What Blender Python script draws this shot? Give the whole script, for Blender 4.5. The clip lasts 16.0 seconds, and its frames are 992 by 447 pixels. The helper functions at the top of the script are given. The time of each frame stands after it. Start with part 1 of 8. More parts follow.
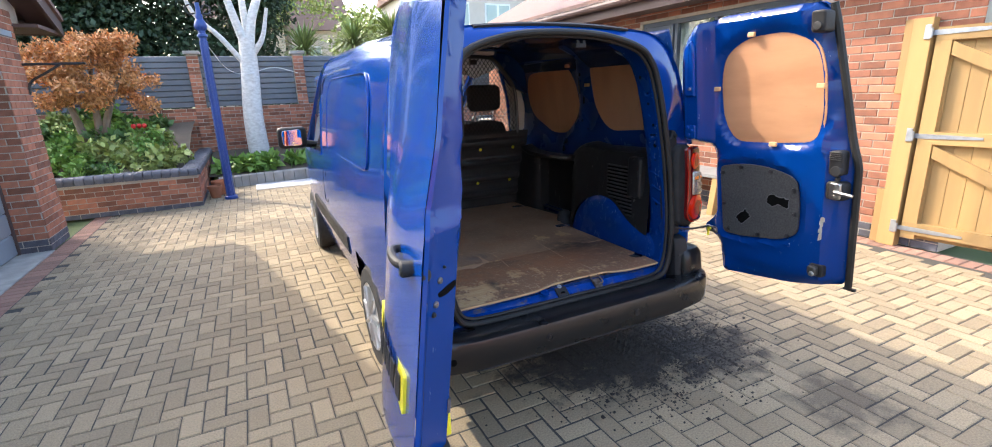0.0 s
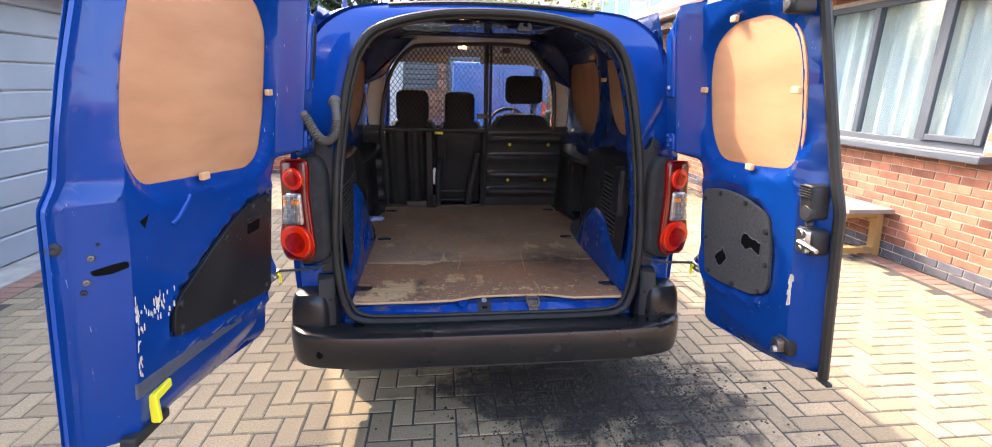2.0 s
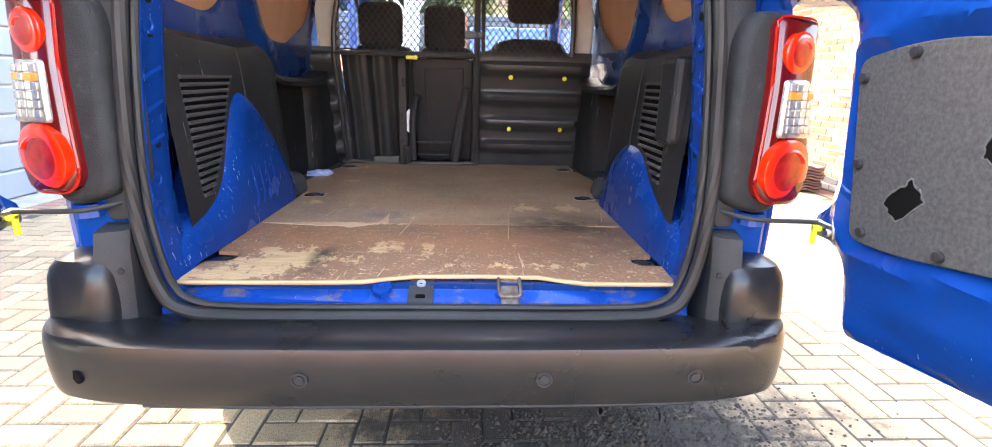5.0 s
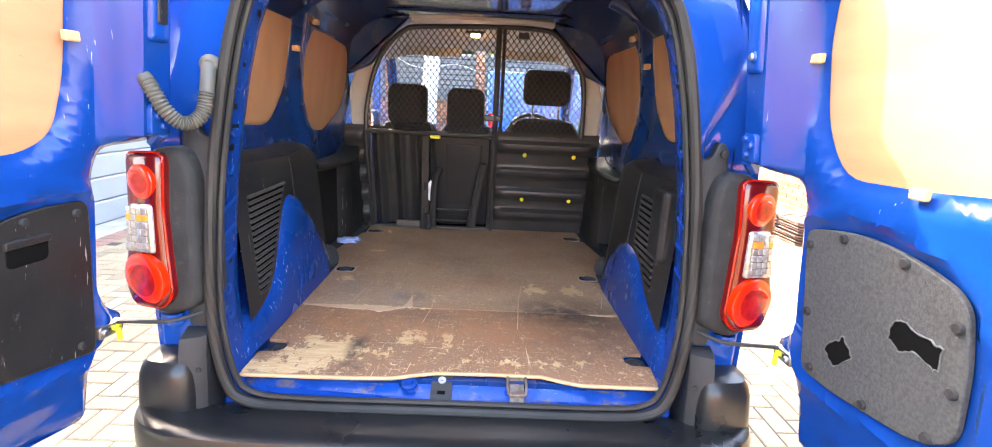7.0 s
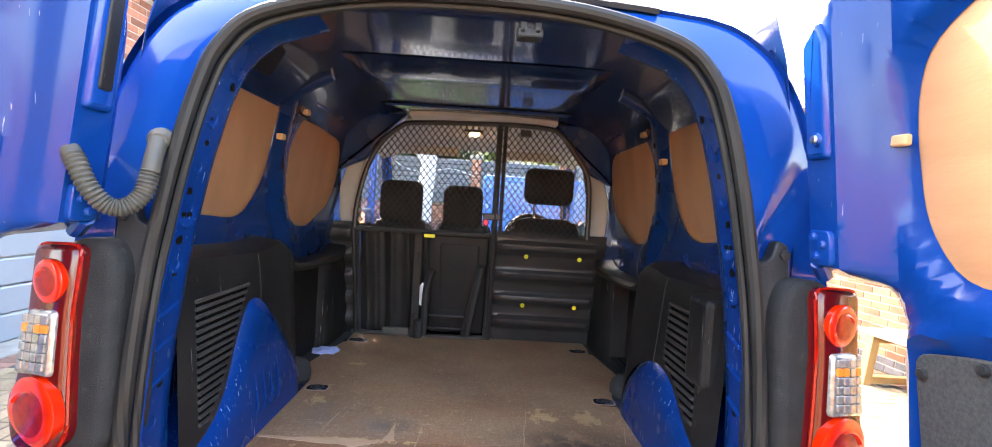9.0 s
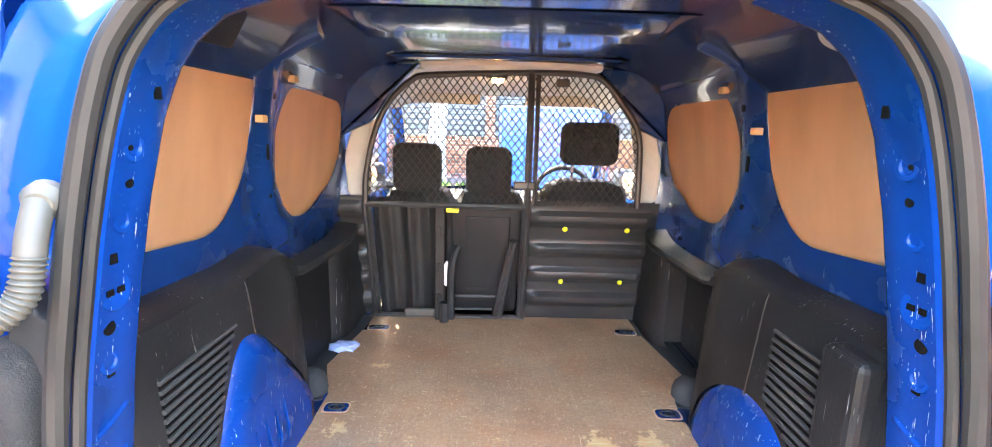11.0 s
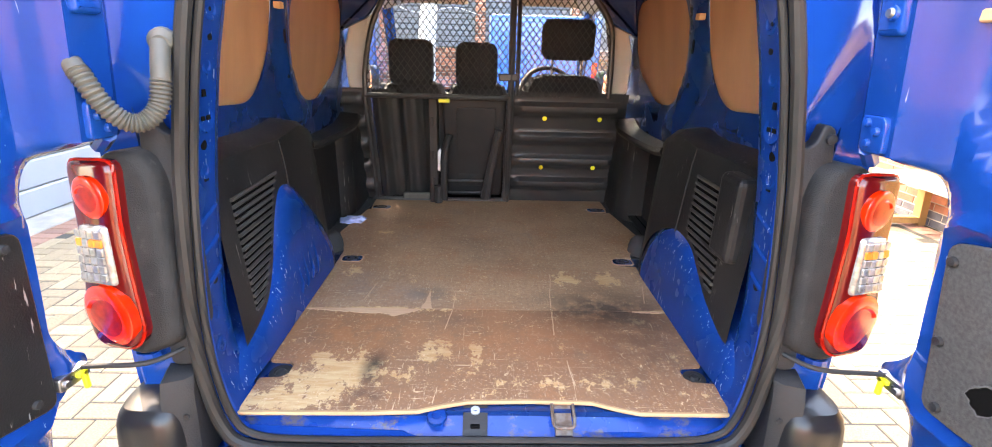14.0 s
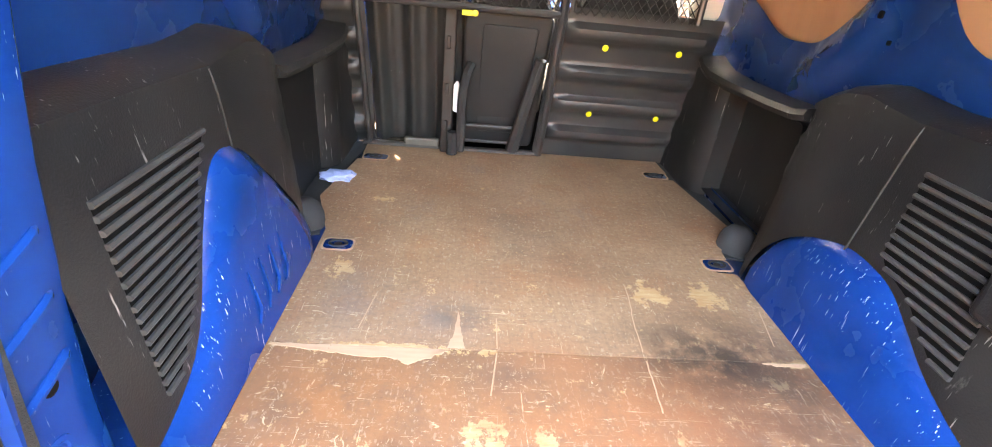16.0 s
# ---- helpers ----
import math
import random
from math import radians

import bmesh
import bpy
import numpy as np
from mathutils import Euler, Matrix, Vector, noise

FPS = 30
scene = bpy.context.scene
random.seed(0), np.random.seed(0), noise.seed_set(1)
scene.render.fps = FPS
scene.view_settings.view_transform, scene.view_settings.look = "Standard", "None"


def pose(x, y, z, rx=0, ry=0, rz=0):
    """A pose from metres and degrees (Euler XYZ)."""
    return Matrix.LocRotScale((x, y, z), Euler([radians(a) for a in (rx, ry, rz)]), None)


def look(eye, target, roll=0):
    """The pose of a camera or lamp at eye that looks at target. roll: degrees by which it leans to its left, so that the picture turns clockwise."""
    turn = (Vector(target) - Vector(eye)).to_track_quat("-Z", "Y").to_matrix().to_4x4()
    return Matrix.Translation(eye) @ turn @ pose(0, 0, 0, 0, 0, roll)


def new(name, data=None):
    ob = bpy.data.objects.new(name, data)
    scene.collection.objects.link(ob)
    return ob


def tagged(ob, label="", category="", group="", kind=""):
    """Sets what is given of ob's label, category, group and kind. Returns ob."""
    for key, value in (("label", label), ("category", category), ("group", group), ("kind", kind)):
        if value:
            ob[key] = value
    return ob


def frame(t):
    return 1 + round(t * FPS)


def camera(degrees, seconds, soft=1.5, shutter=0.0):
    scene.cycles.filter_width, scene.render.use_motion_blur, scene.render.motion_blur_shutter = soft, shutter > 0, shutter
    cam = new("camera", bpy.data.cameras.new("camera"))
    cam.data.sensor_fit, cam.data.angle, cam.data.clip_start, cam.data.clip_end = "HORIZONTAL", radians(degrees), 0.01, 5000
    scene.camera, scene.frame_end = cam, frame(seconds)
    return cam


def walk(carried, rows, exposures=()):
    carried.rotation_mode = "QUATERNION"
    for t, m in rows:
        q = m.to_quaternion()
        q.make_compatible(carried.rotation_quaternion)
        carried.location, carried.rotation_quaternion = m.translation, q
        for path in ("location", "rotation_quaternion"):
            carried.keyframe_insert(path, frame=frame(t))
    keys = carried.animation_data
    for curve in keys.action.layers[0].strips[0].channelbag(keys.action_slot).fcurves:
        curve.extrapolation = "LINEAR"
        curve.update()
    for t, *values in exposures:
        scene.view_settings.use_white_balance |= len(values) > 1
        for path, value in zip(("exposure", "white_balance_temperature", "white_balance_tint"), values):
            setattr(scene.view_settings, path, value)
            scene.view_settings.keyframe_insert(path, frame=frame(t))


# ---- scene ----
cam = camera(90.3, 16.0, soft=1.0)
PATH = [
    (0, (-1.374, -1.932, 1.598), (-0.532, -0.196, 1.071), -2.1),
    (0.5, (-1.093, -1.947, 1.569), (-0.497, -0.11, 1.05), 2.0),
    (1, (-0.772, -1.976, 1.586), (-0.375, -0.088, 1.061), 0.1),
    (1.5, (-0.45, -2.059, 1.582), (-0.181, -0.15, 1.051), 1.3),
    (2, (-0.232, -2.027, 1.556), (-0.007, -0.114, 1.017), 1.2),
    (2.5, (-0.081, -1.895, 1.519), (0.115, 0.025, 0.996), 2.6),
    (3, (0.019, -1.706, 1.409), (0.217, 0.215, 0.888), 4.4),
    (3.5, (0.107, -1.43, 1.297), (0.291, 0.498, 0.798), 5.7),
    (4, (0.096, -1.152, 1.144), (0.269, 0.774, 0.634), 4.0),
    (4.2, (0.109, -1.098, 1.085), (0.256, 0.833, 0.588), 2.6),
    (6.3, (0.079, -1.147, 1.269), (0.146, 0.737, 0.601), 1.5),
    (6.5, (0.081, -1.196, 1.331), (0.143, 0.688, 0.665), 1.5),
    (7, (0.076, -1.262, 1.417), (0.126, 0.681, 0.945), 2.9),
    (7.5, (0.062, -1.137, 1.352), (0.096, 0.847, 1.108), 3.6),
    (8, (0.052, -1.053, 1.337), (0.078, 0.946, 1.295), 3.4),
    (8.5, (0.049, -1.025, 1.347), (0.075, 0.97, 1.486), 3.7),
    (9, (0.044, -0.993, 1.376), (0.104, 1.005, 1.317), 3.6),
    (9.2, (0.03, -0.976, 1.415), (0.101, 1.017, 1.271), 3.2),
    (11.3, (-0.059, -0.515, 1.609), (-0.048, 1.449, 1.234), 1.4),
    (11.5, (-0.071, -0.491, 1.623), (-0.058, 1.475, 1.256), 1.4),
    (12, (-0.084, -0.487, 1.627), (-0.054, 1.459, 1.167), 2.2),
    (12.5, (-0.074, -0.576, 1.638), (-0.022, 1.334, 1.048), 3.3),
    (13, (-0.038, -0.787, 1.626), (0.012, 1.124, 1.038), 3.0),
    (13.5, (-0.021, -0.93, 1.578), (0.013, 0.98, 0.986), 2.6),
    (14, (-0.018, -0.952, 1.486), (0.034, 0.929, 0.808), 1.5),
    (14.5, (0.037, -0.727, 1.429), (0.097, 1.108, 0.635), 1.4),
    (15, (-0.019, -0.528, 1.39), (0.049, 1.243, 0.463), 1.5),
    (15.5, (-0.152, -0.38, 1.403), (-0.02, 1.382, 0.466), 1.4),
    (16, (-0.228, -0.258, 1.402), (-0.078, 1.494, 0.45), 5.9),
]
walk(cam, [(t, look(eye, target, roll)) for t, eye, target, roll in PATH],
     exposures=[(0.0, 2.6, 6500, 12), (0.5, 2.85, 6700, 14), (1.0, 3.1, 6850, 16), (2.0, 3.2, 6950, 17), (3.0, 3.4, 7050, 17), (4.0, 4.15, 7250, 16), (6.5, 4.7, 7500, 15), (7.5, 4.75, 7600, 15),
                (8.5, 4.0, 7300, 13), (9.2, 4.35, 7300, 13), (11.5, 5.85, 7300, 12), (12.5, 5.7, 7700, 14), (13.0, 5.55, 7900, 15), (14.0, 4.7, 8000, 15), (15.0, 5.1, 8500, 15), (16.0, 5.8, 8300, 13)])

# ---- world and sun ----
SUN_TRAVEL = Vector((0.575 * 0.743, -0.818 * 0.743, -0.669)).normalized()
world = bpy.data.worlds.new("sky")
scene.world = world
world.use_nodes = True
wn = world.node_tree
sky = wn.nodes.new("ShaderNodeTexSky")
sky.sky_type, sky.sun_disc = "NISHITA", False
sky.sun_elevation, sky.sun_rotation = radians(42), radians(-35)
sky.air_density, sky.dust_density, sky.ozone_density = 1.2, 3.0, 1.0
wn.nodes["Background"].inputs[1].default_value = 0.15
wn.links.new(sky.outputs[0], wn.nodes["Background"].inputs[0])
sun = new("sun", bpy.data.lights.new("sun", "SUN"))
sun.data.energy, sun.data.angle, sun.data.color = 1.15, radians(0.6), (1.0, 0.92, 0.78)
sun.matrix_world = look((-6, 9, 9), Vector((-6, 9, 9)) + SUN_TRAVEL)


# ---- materials ----
def material(name, colour, rough=0.5, metal=0.0, second=None, scale=8.0, amount=0.5, bump=0.0, bump_scale=60.0,
             coat=0.0, per=None, spread=0.0, stretch=(1, 1, 1), rough2=None, specular=0.5):
    """A surface in two tones with grain; per: 'object' or 'island' varies the value from piece to piece."""
    m = bpy.data.materials.new(name)
    m.use_nodes = True
    t = m.node_tree
    b = t.nodes["Principled BSDF"]
    b.inputs["Roughness"].default_value, b.inputs["Metallic"].default_value = rough, metal
    b.inputs["Specular IOR Level"].default_value = specular
    b.inputs["Coat Weight"].default_value, b.inputs["Coat Roughness"].default_value = coat, 0.05
    co = t.nodes.new("ShaderNodeTexCoord")
    mp = t.nodes.new("ShaderNodeMapping")
    mp.inputs["Scale"].default_value = stretch
    t.links.new(co.outputs["Object"], mp.inputs[0])
    n1 = t.nodes.new("ShaderNodeTexNoise")
    n1.inputs["Scale"].default_value, n1.inputs["Detail"].default_value = scale, 6
    t.links.new(mp.outputs[0], n1.inputs[0])
    mix = t.nodes.new("ShaderNodeMix")
    mix.data_type = "RGBA"
    mix.inputs[6].default_value = (*colour, 1)
    mix.inputs[7].default_value = (*(second or [c * 0.7 for c in colour]), 1)
    ramp = t.nodes.new("ShaderNodeMapRange")
    ramp.inputs[1].default_value, ramp.inputs[2].default_value = 0.35, 0.7
    ramp.inputs[4].default_value = amount
    t.links.new(n1.outputs[0], ramp.inputs[0])
    t.links.new(ramp.outputs[0], mix.inputs[0])
    last = mix.outputs[2]
    if per:
        rnd = t.nodes.new("ShaderNodeObjectInfo" if per == "object" else "ShaderNodeNewGeometry")
        hsv = t.nodes.new("ShaderNodeHueSaturation")
        val = t.nodes.new("ShaderNodeMapRange")
        val.inputs[3].default_value, val.inputs[4].default_value = 1 - spread, 1 + spread
        t.links.new(rnd.outputs["Random" if per == "object" else "Random Per Island"], val.inputs[0])
        t.links.new(val.outputs[0], hsv.inputs["Value"])
        t.links.new(last, hsv.inputs["Color"])
        last = hsv.outputs[0]
    t.links.new(last, b.inputs["Base Color"])
    if rough2 is not None:
        rr = t.nodes.new("ShaderNodeMapRange")
        rr.inputs[1].default_value, rr.inputs[2].default_value = 0.3, 0.7
        rr.inputs[3].default_value, rr.inputs[4].default_value = rough, rough2
        t.links.new(n1.outputs[0], rr.inputs[0])
        t.links.new(rr.outputs[0], b.inputs["Roughness"])
    if bump:
        n2 = t.nodes.new("ShaderNodeTexNoise")
        n2.inputs["Scale"].default_value, n2.inputs["Detail"].default_value = bump_scale, 4
        t.links.new(mp.outputs[0], n2.inputs[0])
        bp = t.nodes.new("ShaderNodeBump")
        bp.inputs["Strength"].default_value, bp.inputs["Distance"].default_value = bump, 0.01
        t.links.new(n2.outputs[0], bp.inputs["Height"])
        t.links.new(bp.outputs[0], b.inputs["Normal"])
    return m


def worn(m, colour, scale=9.0, low=0.62, high=0.66, stretch=(1, 1, 1), strength=1.0):
    """Adds chips and scratches of another colour to a material, with a shape of their own."""
    t = m.node_tree
    b = t.nodes["Principled BSDF"]
    old = b.inputs["Base Color"].links[0].from_socket
    co = t.nodes.new("ShaderNodeTexCoord")
    mp = t.nodes.new("ShaderNodeMapping")
    mp.inputs["Scale"].default_value = stretch
    n = t.nodes.new("ShaderNodeTexNoise")
    n.inputs["Scale"].default_value, n.inputs["Detail"].default_value, n.inputs["Roughness"].default_value = scale, 8, 0.7
    r = t.nodes.new("ShaderNodeMapRange")
    r.inputs[1].default_value, r.inputs[2].default_value, r.inputs[4].default_value = low, high, strength
    mix = t.nodes.new("ShaderNodeMix")
    mix.data_type = "RGBA"
    mix.inputs[7].default_value = (*colour, 1)
    t.links.new(co.outputs["Object"], mp.inputs[0])
    t.links.new(mp.outputs[0], n.inputs[0])
    t.links.new(n.outputs[0], r.inputs[0])
    t.links.new(r.outputs[0], mix.inputs[0])
    t.links.new(old, mix.inputs[6])
    t.links.new(mix.outputs[2], b.inputs["Base Color"])
    return m


def scratched(m, colour, sets, strength=0.9):
    """Adds fine straight scratches: scale across, turn, and how sparse, for each set."""
    t = m.node_tree
    b = t.nodes["Principled BSDF"]
    co = t.nodes.new("ShaderNodeTexCoord")
    for scale, turn, sparse in sets:
        mp, n, r, n2, r2, mu, mix = (t.nodes.new("ShaderNode" + k) for k in ("Mapping", "TexNoise", "MapRange", "TexNoise", "MapRange", "Math", "Mix"))
        mp.inputs["Rotation"].default_value = turn
        mp.inputs["Scale"].default_value = (1.0, 1.0, 0.045)
        n.inputs["Scale"].default_value, n.inputs["Detail"].default_value, n.inputs["Roughness"].default_value = scale, 3, 0.6
        r.inputs[1].default_value, r.inputs[2].default_value, r.inputs[4].default_value = 0.69, 0.72, strength
        n2.inputs["Scale"].default_value, n2.inputs["Detail"].default_value = 7.0, 6
        r2.inputs[1].default_value, r2.inputs[2].default_value = sparse, sparse + 0.05
        mu.operation, mix.data_type = "MULTIPLY", "RGBA"
        mix.inputs[7].default_value = (*colour, 1)
        old = b.inputs["Base Color"].links[0].from_socket
        t.links.new(co.outputs["Object"], mp.inputs[0])
        t.links.new(mp.outputs[0], n.inputs[0])
        t.links.new(co.outputs["Object"], n2.inputs[0])
        t.links.new(n.outputs[0], r.inputs[0])
        t.links.new(n2.outputs[0], r2.inputs[0])
        t.links.new(r.outputs[0], mu.inputs[0])
        t.links.new(r2.outputs[0], mu.inputs[1])
        t.links.new(mu.outputs[0], mix.inputs[0])
        t.links.new(old, mix.inputs[6])
        t.links.new(mix.outputs[2], b.inputs["Base Color"])
    return m


def glass(name, tint=(0.9, 0.95, 0.95), rough=0.0):
    m = bpy.data.materials.new(name)
    m.use_nodes = True
    t = m.node_tree
    t.nodes.remove(t.nodes["Principled BSDF"])
    tr, gl, mix, lw, pw, ad = (t.nodes.new("ShaderNode" + k) for k in ("BsdfTransparent", "BsdfGlossy", "MixShader", "LayerWeight", "Math", "Math"))
    tr.inputs[0].default_value = (*tint, 1)
    gl.inputs["Roughness"].default_value = rough
    pw.operation, ad.operation = "POWER", "MULTIPLY_ADD"
    pw.inputs[1].default_value = 4
    ad.inputs[1].default_value, ad.inputs[2].default_value = 0.7, 0.05
    t.links.new(lw.outputs["Facing"], pw.inputs[0])
    t.links.new(pw.outputs[0], ad.inputs[0])
    t.links.new(ad.outputs[0], mix.inputs[0])
    t.links.new(tr.outputs[0], mix.inputs[1])
    t.links.new(gl.outputs[0], mix.inputs[2])
    t.links.new(mix.outputs[0], t.nodes["Material Output"].inputs[0])
    return m


BLUE = (0.0002, 0.034, 0.195)
M_PAINT = material("van paint", (0.0008, 0.043, 0.245), 0.10, second=(0.0008, 0.037, 0.215), scale=3, amount=0.6, coat=0.25, rough2=0.14, specular=0.3)
# Same blue as M_PAINT, its base darkened to carry the interior's shade
M_PAINT_SHADED = worn(material("shaded inner van paint", (0.002, 0.027, 0.125), 0.16, second=(0.002, 0.018, 0.078), scale=5, amount=0.8, coat=0.25, bump=0.03, bump_scale=14, rough2=0.36, specular=0.4),
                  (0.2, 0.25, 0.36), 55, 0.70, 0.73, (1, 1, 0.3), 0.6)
M_PAINT_SCRATCH = worn(material("scratched paint", BLUE, 0.22, second=(0.0002, 0.023, 0.13), scale=6, amount=0.8, coat=0.05, rough2=0.3, specular=0.15),
                       (0.35, 0.42, 0.55), 70, 0.69, 0.71, (1, 1, 0.5), 0.8)
scratched(M_PAINT_SCRATCH, (0.42, 0.48, 0.6), ((130, (0.3, 0.2, 0), 0.47), (150, (1.2, 0.4, 0.3), 0.48), (170, (2.2, 0.9, 0.2), 0.49), (110, (0.8, 1.9, 0.5), 0.5), (120, (0.5, 0.7, 1.1), 0.49)), 0.8)
scratched(M_PAINT_SHADED, (0.35, 0.4, 0.5), ((90, (1.3, 0.3, 0.1), 0.53), (110, (0.4, 1.4, 0.4), 0.55)), 0.6)
M_PAINT_DOOR = worn(material("door paint", BLUE, 0.17, second=(0.0002, 0.027, 0.155), scale=4, amount=0.7, coat=0.12, rough2=0.24, specular=0.25), (0.3, 0.36, 0.48), 80, 0.72, 0.74, (1, 1, 0.6), 0.7)
scratched(M_PAINT_DOOR, (0.4, 0.46, 0.58), ((150, (1.2, 0.4, 0.3), 0.55), (180, (0.8, 1.9, 0.5), 0.56)), 0.6)
# Van blue darkened further; the roof's shade sits in this colour
M_ROOF_SHADED = material("shaded glossy roof underside", (0.004, 0.02, 0.085), 0.16, second=(0.004, 0.015, 0.06), scale=3, amount=0.7, coat=0.5, bump=0.02, bump_scale=5, specular=0.5, rough2=0.24)
M_LAMPLENS = material("frosted lamp lens", (0.55, 0.55, 0.52), 0.2, second=(0.35, 0.35, 0.34), scale=25, amount=0.7, coat=0.5)
M_HOUSING = worn(material("coarse black lamp housing", (0.012, 0.012, 0.012), 0.6, second=(0.022, 0.021, 0.02), scale=22, amount=0.8, bump=0.35, bump_scale=380, specular=0.25), (0.09, 0.088, 0.08), 38, 0.60, 0.72, (1, 1, 0.6), 0.5)
M_BLACK = material("black textured plastic", (0.014, 0.014, 0.015), 0.5, second=(0.026, 0.025, 0.024), scale=7, amount=0.8, bump=0.15, bump_scale=240, rough2=0.65, specular=0.3)
M_BUMPER = worn(material("black bumper plastic", (0.0095, 0.0095, 0.010), 0.24, second=(0.014, 0.014, 0.0145), scale=4, amount=0.5, bump=0.02, bump_scale=200, rough2=0.34, specular=0.38),
                (0.12, 0.12, 0.12), 13, 0.72, 0.75, (0.5, 1, 2), 0.3)
M_TRIM = worn(material("dark load trim", (0.0095, 0.0095, 0.01), 0.42, second=(0.026, 0.025, 0.024), scale=4, amount=0.8, bump=0.12, bump_scale=260, specular=0.28),
              (0.16, 0.15, 0.14), 20, 0.66, 0.72, (1, 1, 0.4), 0.5)
scratched(M_TRIM, (0.32, 0.31, 0.29), ((90, (0.3, 0.1, 0.1), 0.46), (100, (1.1, 0.6, 0.3), 0.48), (110, (1.9, 0.2, 0.6), 0.5), (120, (0.2, 0.9, 0.1), 0.5)), 0.75)
M_BULK = material("black painted steel", (0.02, 0.02, 0.021), 0.35, second=(0.042, 0.04, 0.037), scale=9, amount=0.7, rough2=0.55, bump=0.05)
M_RUBBER = material("rubber seal", (0.013, 0.0125, 0.0115), 0.5, second=(0.032, 0.03, 0.027), specular=0.25, scale=6, amount=0.6)
M_SEAT = material("seat fabric", (0.03, 0.03, 0.031), 0.9, second=(0.03, 0.03, 0.03), scale=30, amount=0.6, bump=0.25, bump_scale=400)
M_CREAM = material("cream cab trim", (0.5, 0.47, 0.42), 0.7, second=(0.42, 0.39, 0.34), scale=12, amount=0.5, bump=0.08, bump_scale=200)
M_HEADLINER = material("cab headliner", (0.42, 0.41, 0.39), 0.9, scale=20, amount=0.2)
M_PLYDOOR = worn(material("plywood door lining", (0.47, 0.235, 0.115), 0.6, second=(0.38, 0.175, 0.08), scale=2.6, amount=0.9, stretch=(1.2, 1.2, 4.5), bump=0.05, bump_scale=40), (0.2, 0.09, 0.045), 60, 0.69, 0.73, (0.5, 0.5, 1), 0.6)
M_PLYPANEL = material("plywood lining", (0.44, 0.225, 0.11), 0.6, second=(0.34, 0.16, 0.075), scale=3.5, amount=0.8, stretch=(2.2, 2.2, 0.6), bump=0.05, bump_scale=40)
M_WOODCLIP = material("wood clip", (0.6, 0.34, 0.16), 0.7, scale=20, amount=0.4)
M_RED = material("red lens", (0.62, 0.020, 0.002), 0.14, second=(0.46, 0.009, 0.001), scale=30, amount=0.5, coat=0.5, specular=0.4)
M_MIDRED = material("deep red lens", (0.34, 0.008, 0.002), 0.22, second=(0.16, 0.003, 0.001), scale=45, amount=0.8, coat=0.15, specular=0.3)
M_DARKRED = material("dark red lens", (0.09, 0.003, 0.003), 0.12, scale=10, coat=0.4, specular=0.35)
M_LENS = material("clear lens", (0.36, 0.34, 0.31), 0.16, metal=0.5, second=(0.16, 0.14, 0.12), scale=70, amount=0.9, coat=0.8)
M_FACET = material("dark faceted reflector", (0.24, 0.21, 0.18), 0.2, metal=0.4, second=(0.36, 0.34, 0.31), scale=55, amount=0.9, coat=0.6)
M_AMBER = material("amber bulb", (0.72, 0.20, 0.02), 0.3, scale=10)
M_GALV = material("galvanised steel", (0.38, 0.40, 0.41), 0.5, metal=0.7, second=(0.27, 0.29, 0.3), scale=25, amount=0.7)
M_STEEL = material("worn steel", (0.45, 0.44, 0.42), 0.35, metal=1.0, second=(0.3, 0.29, 0.27), scale=40, amount=0.7)
M_DARKSTEEL = material("dark oiled steel", (0.16, 0.155, 0.15), 0.4, metal=0.8, second=(0.07, 0.068, 0.065), scale=60, amount=0.8)
M_RUST = material("rusty steel", (0.08, 0.045, 0.027), 0.6, metal=0.2, second=(0.16, 0.14, 0.12), scale=60, amount=0.8)
M_SILL = scratched(worn(worn(material("dirty sill paint", (0.0005, 0.045, 0.26), 0.24, second=(0.0005, 0.032, 0.18), scale=8, amount=0.7, coat=0.05, rough2=0.34, specular=0.3), (0.12, 0.10, 0.075), 16, 0.53, 0.62, (0.6, 1, 1), 0.85), (0.42, 0.4, 0.34), 90, 0.68, 0.71, (1, 1, 1), 0.8), (0.4, 0.44, 0.5), ((90, (0.2, 1.5, 0), 0.50),), 0.7)
M_CHIP = material("bare filler", (0.5, 0.46, 0.36), 0.8, second=(0.62, 0.6, 0.55), scale=50, amount=0.8)
M_BAND = material("pressed band with painted reflection", (0.05, 0.06, 0.085), 0.35, second=(0.09, 0.1, 0.13), scale=25, amount=0.8, stretch=(1, 1, 6))
M_CHROME = material("silver wheel trim", (0.6, 0.6, 0.6), 0.3, metal=0.8, scale=20, amount=0.3)
M_TYRE = material("tyre", (0.02, 0.02, 0.02), 0.8, second=(0.04, 0.038, 0.036), scale=20, bump=0.2)
M_YELLOW = material("yellow plastic", (0.75, 0.68, 0.03), 0.4, scale=20, amount=0.2)
M_GREYTUBE = material("grey rubber tube", (0.058, 0.054, 0.044), 0.6, second=(0.09, 0.083, 0.066), scale=15, amount=0.7)
M_FRAY = material("frayed fibre", (0.06, 0.06, 0.06), 0.95, second=(0.12, 0.12, 0.115), scale=60, amount=0.8)
M_FIBRE = worn(material("grey fibre board", (0.062, 0.062, 0.061), 0.9, second=(0.035, 0.035, 0.035), specular=0.3, scale=130, amount=0.9, bump=0.3, bump_scale=300),
               (0.2, 0.2, 0.2), 30, 0.7, 0.74, (1, 1, 0.4), 0.5)
# Near-black that paints the shade of holes and gaps not cut in the mesh
M_SHADE_BLACK = material("shade black of hollows", (0.004, 0.004, 0.004), 0.9, scale=5, specular=0.05)
M_GLASS = glass("window glass")
M_MIRROR = material("mirror glass", (0.8, 0.8, 0.8), 0.02, metal=1.0, scale=1, amount=0.0)
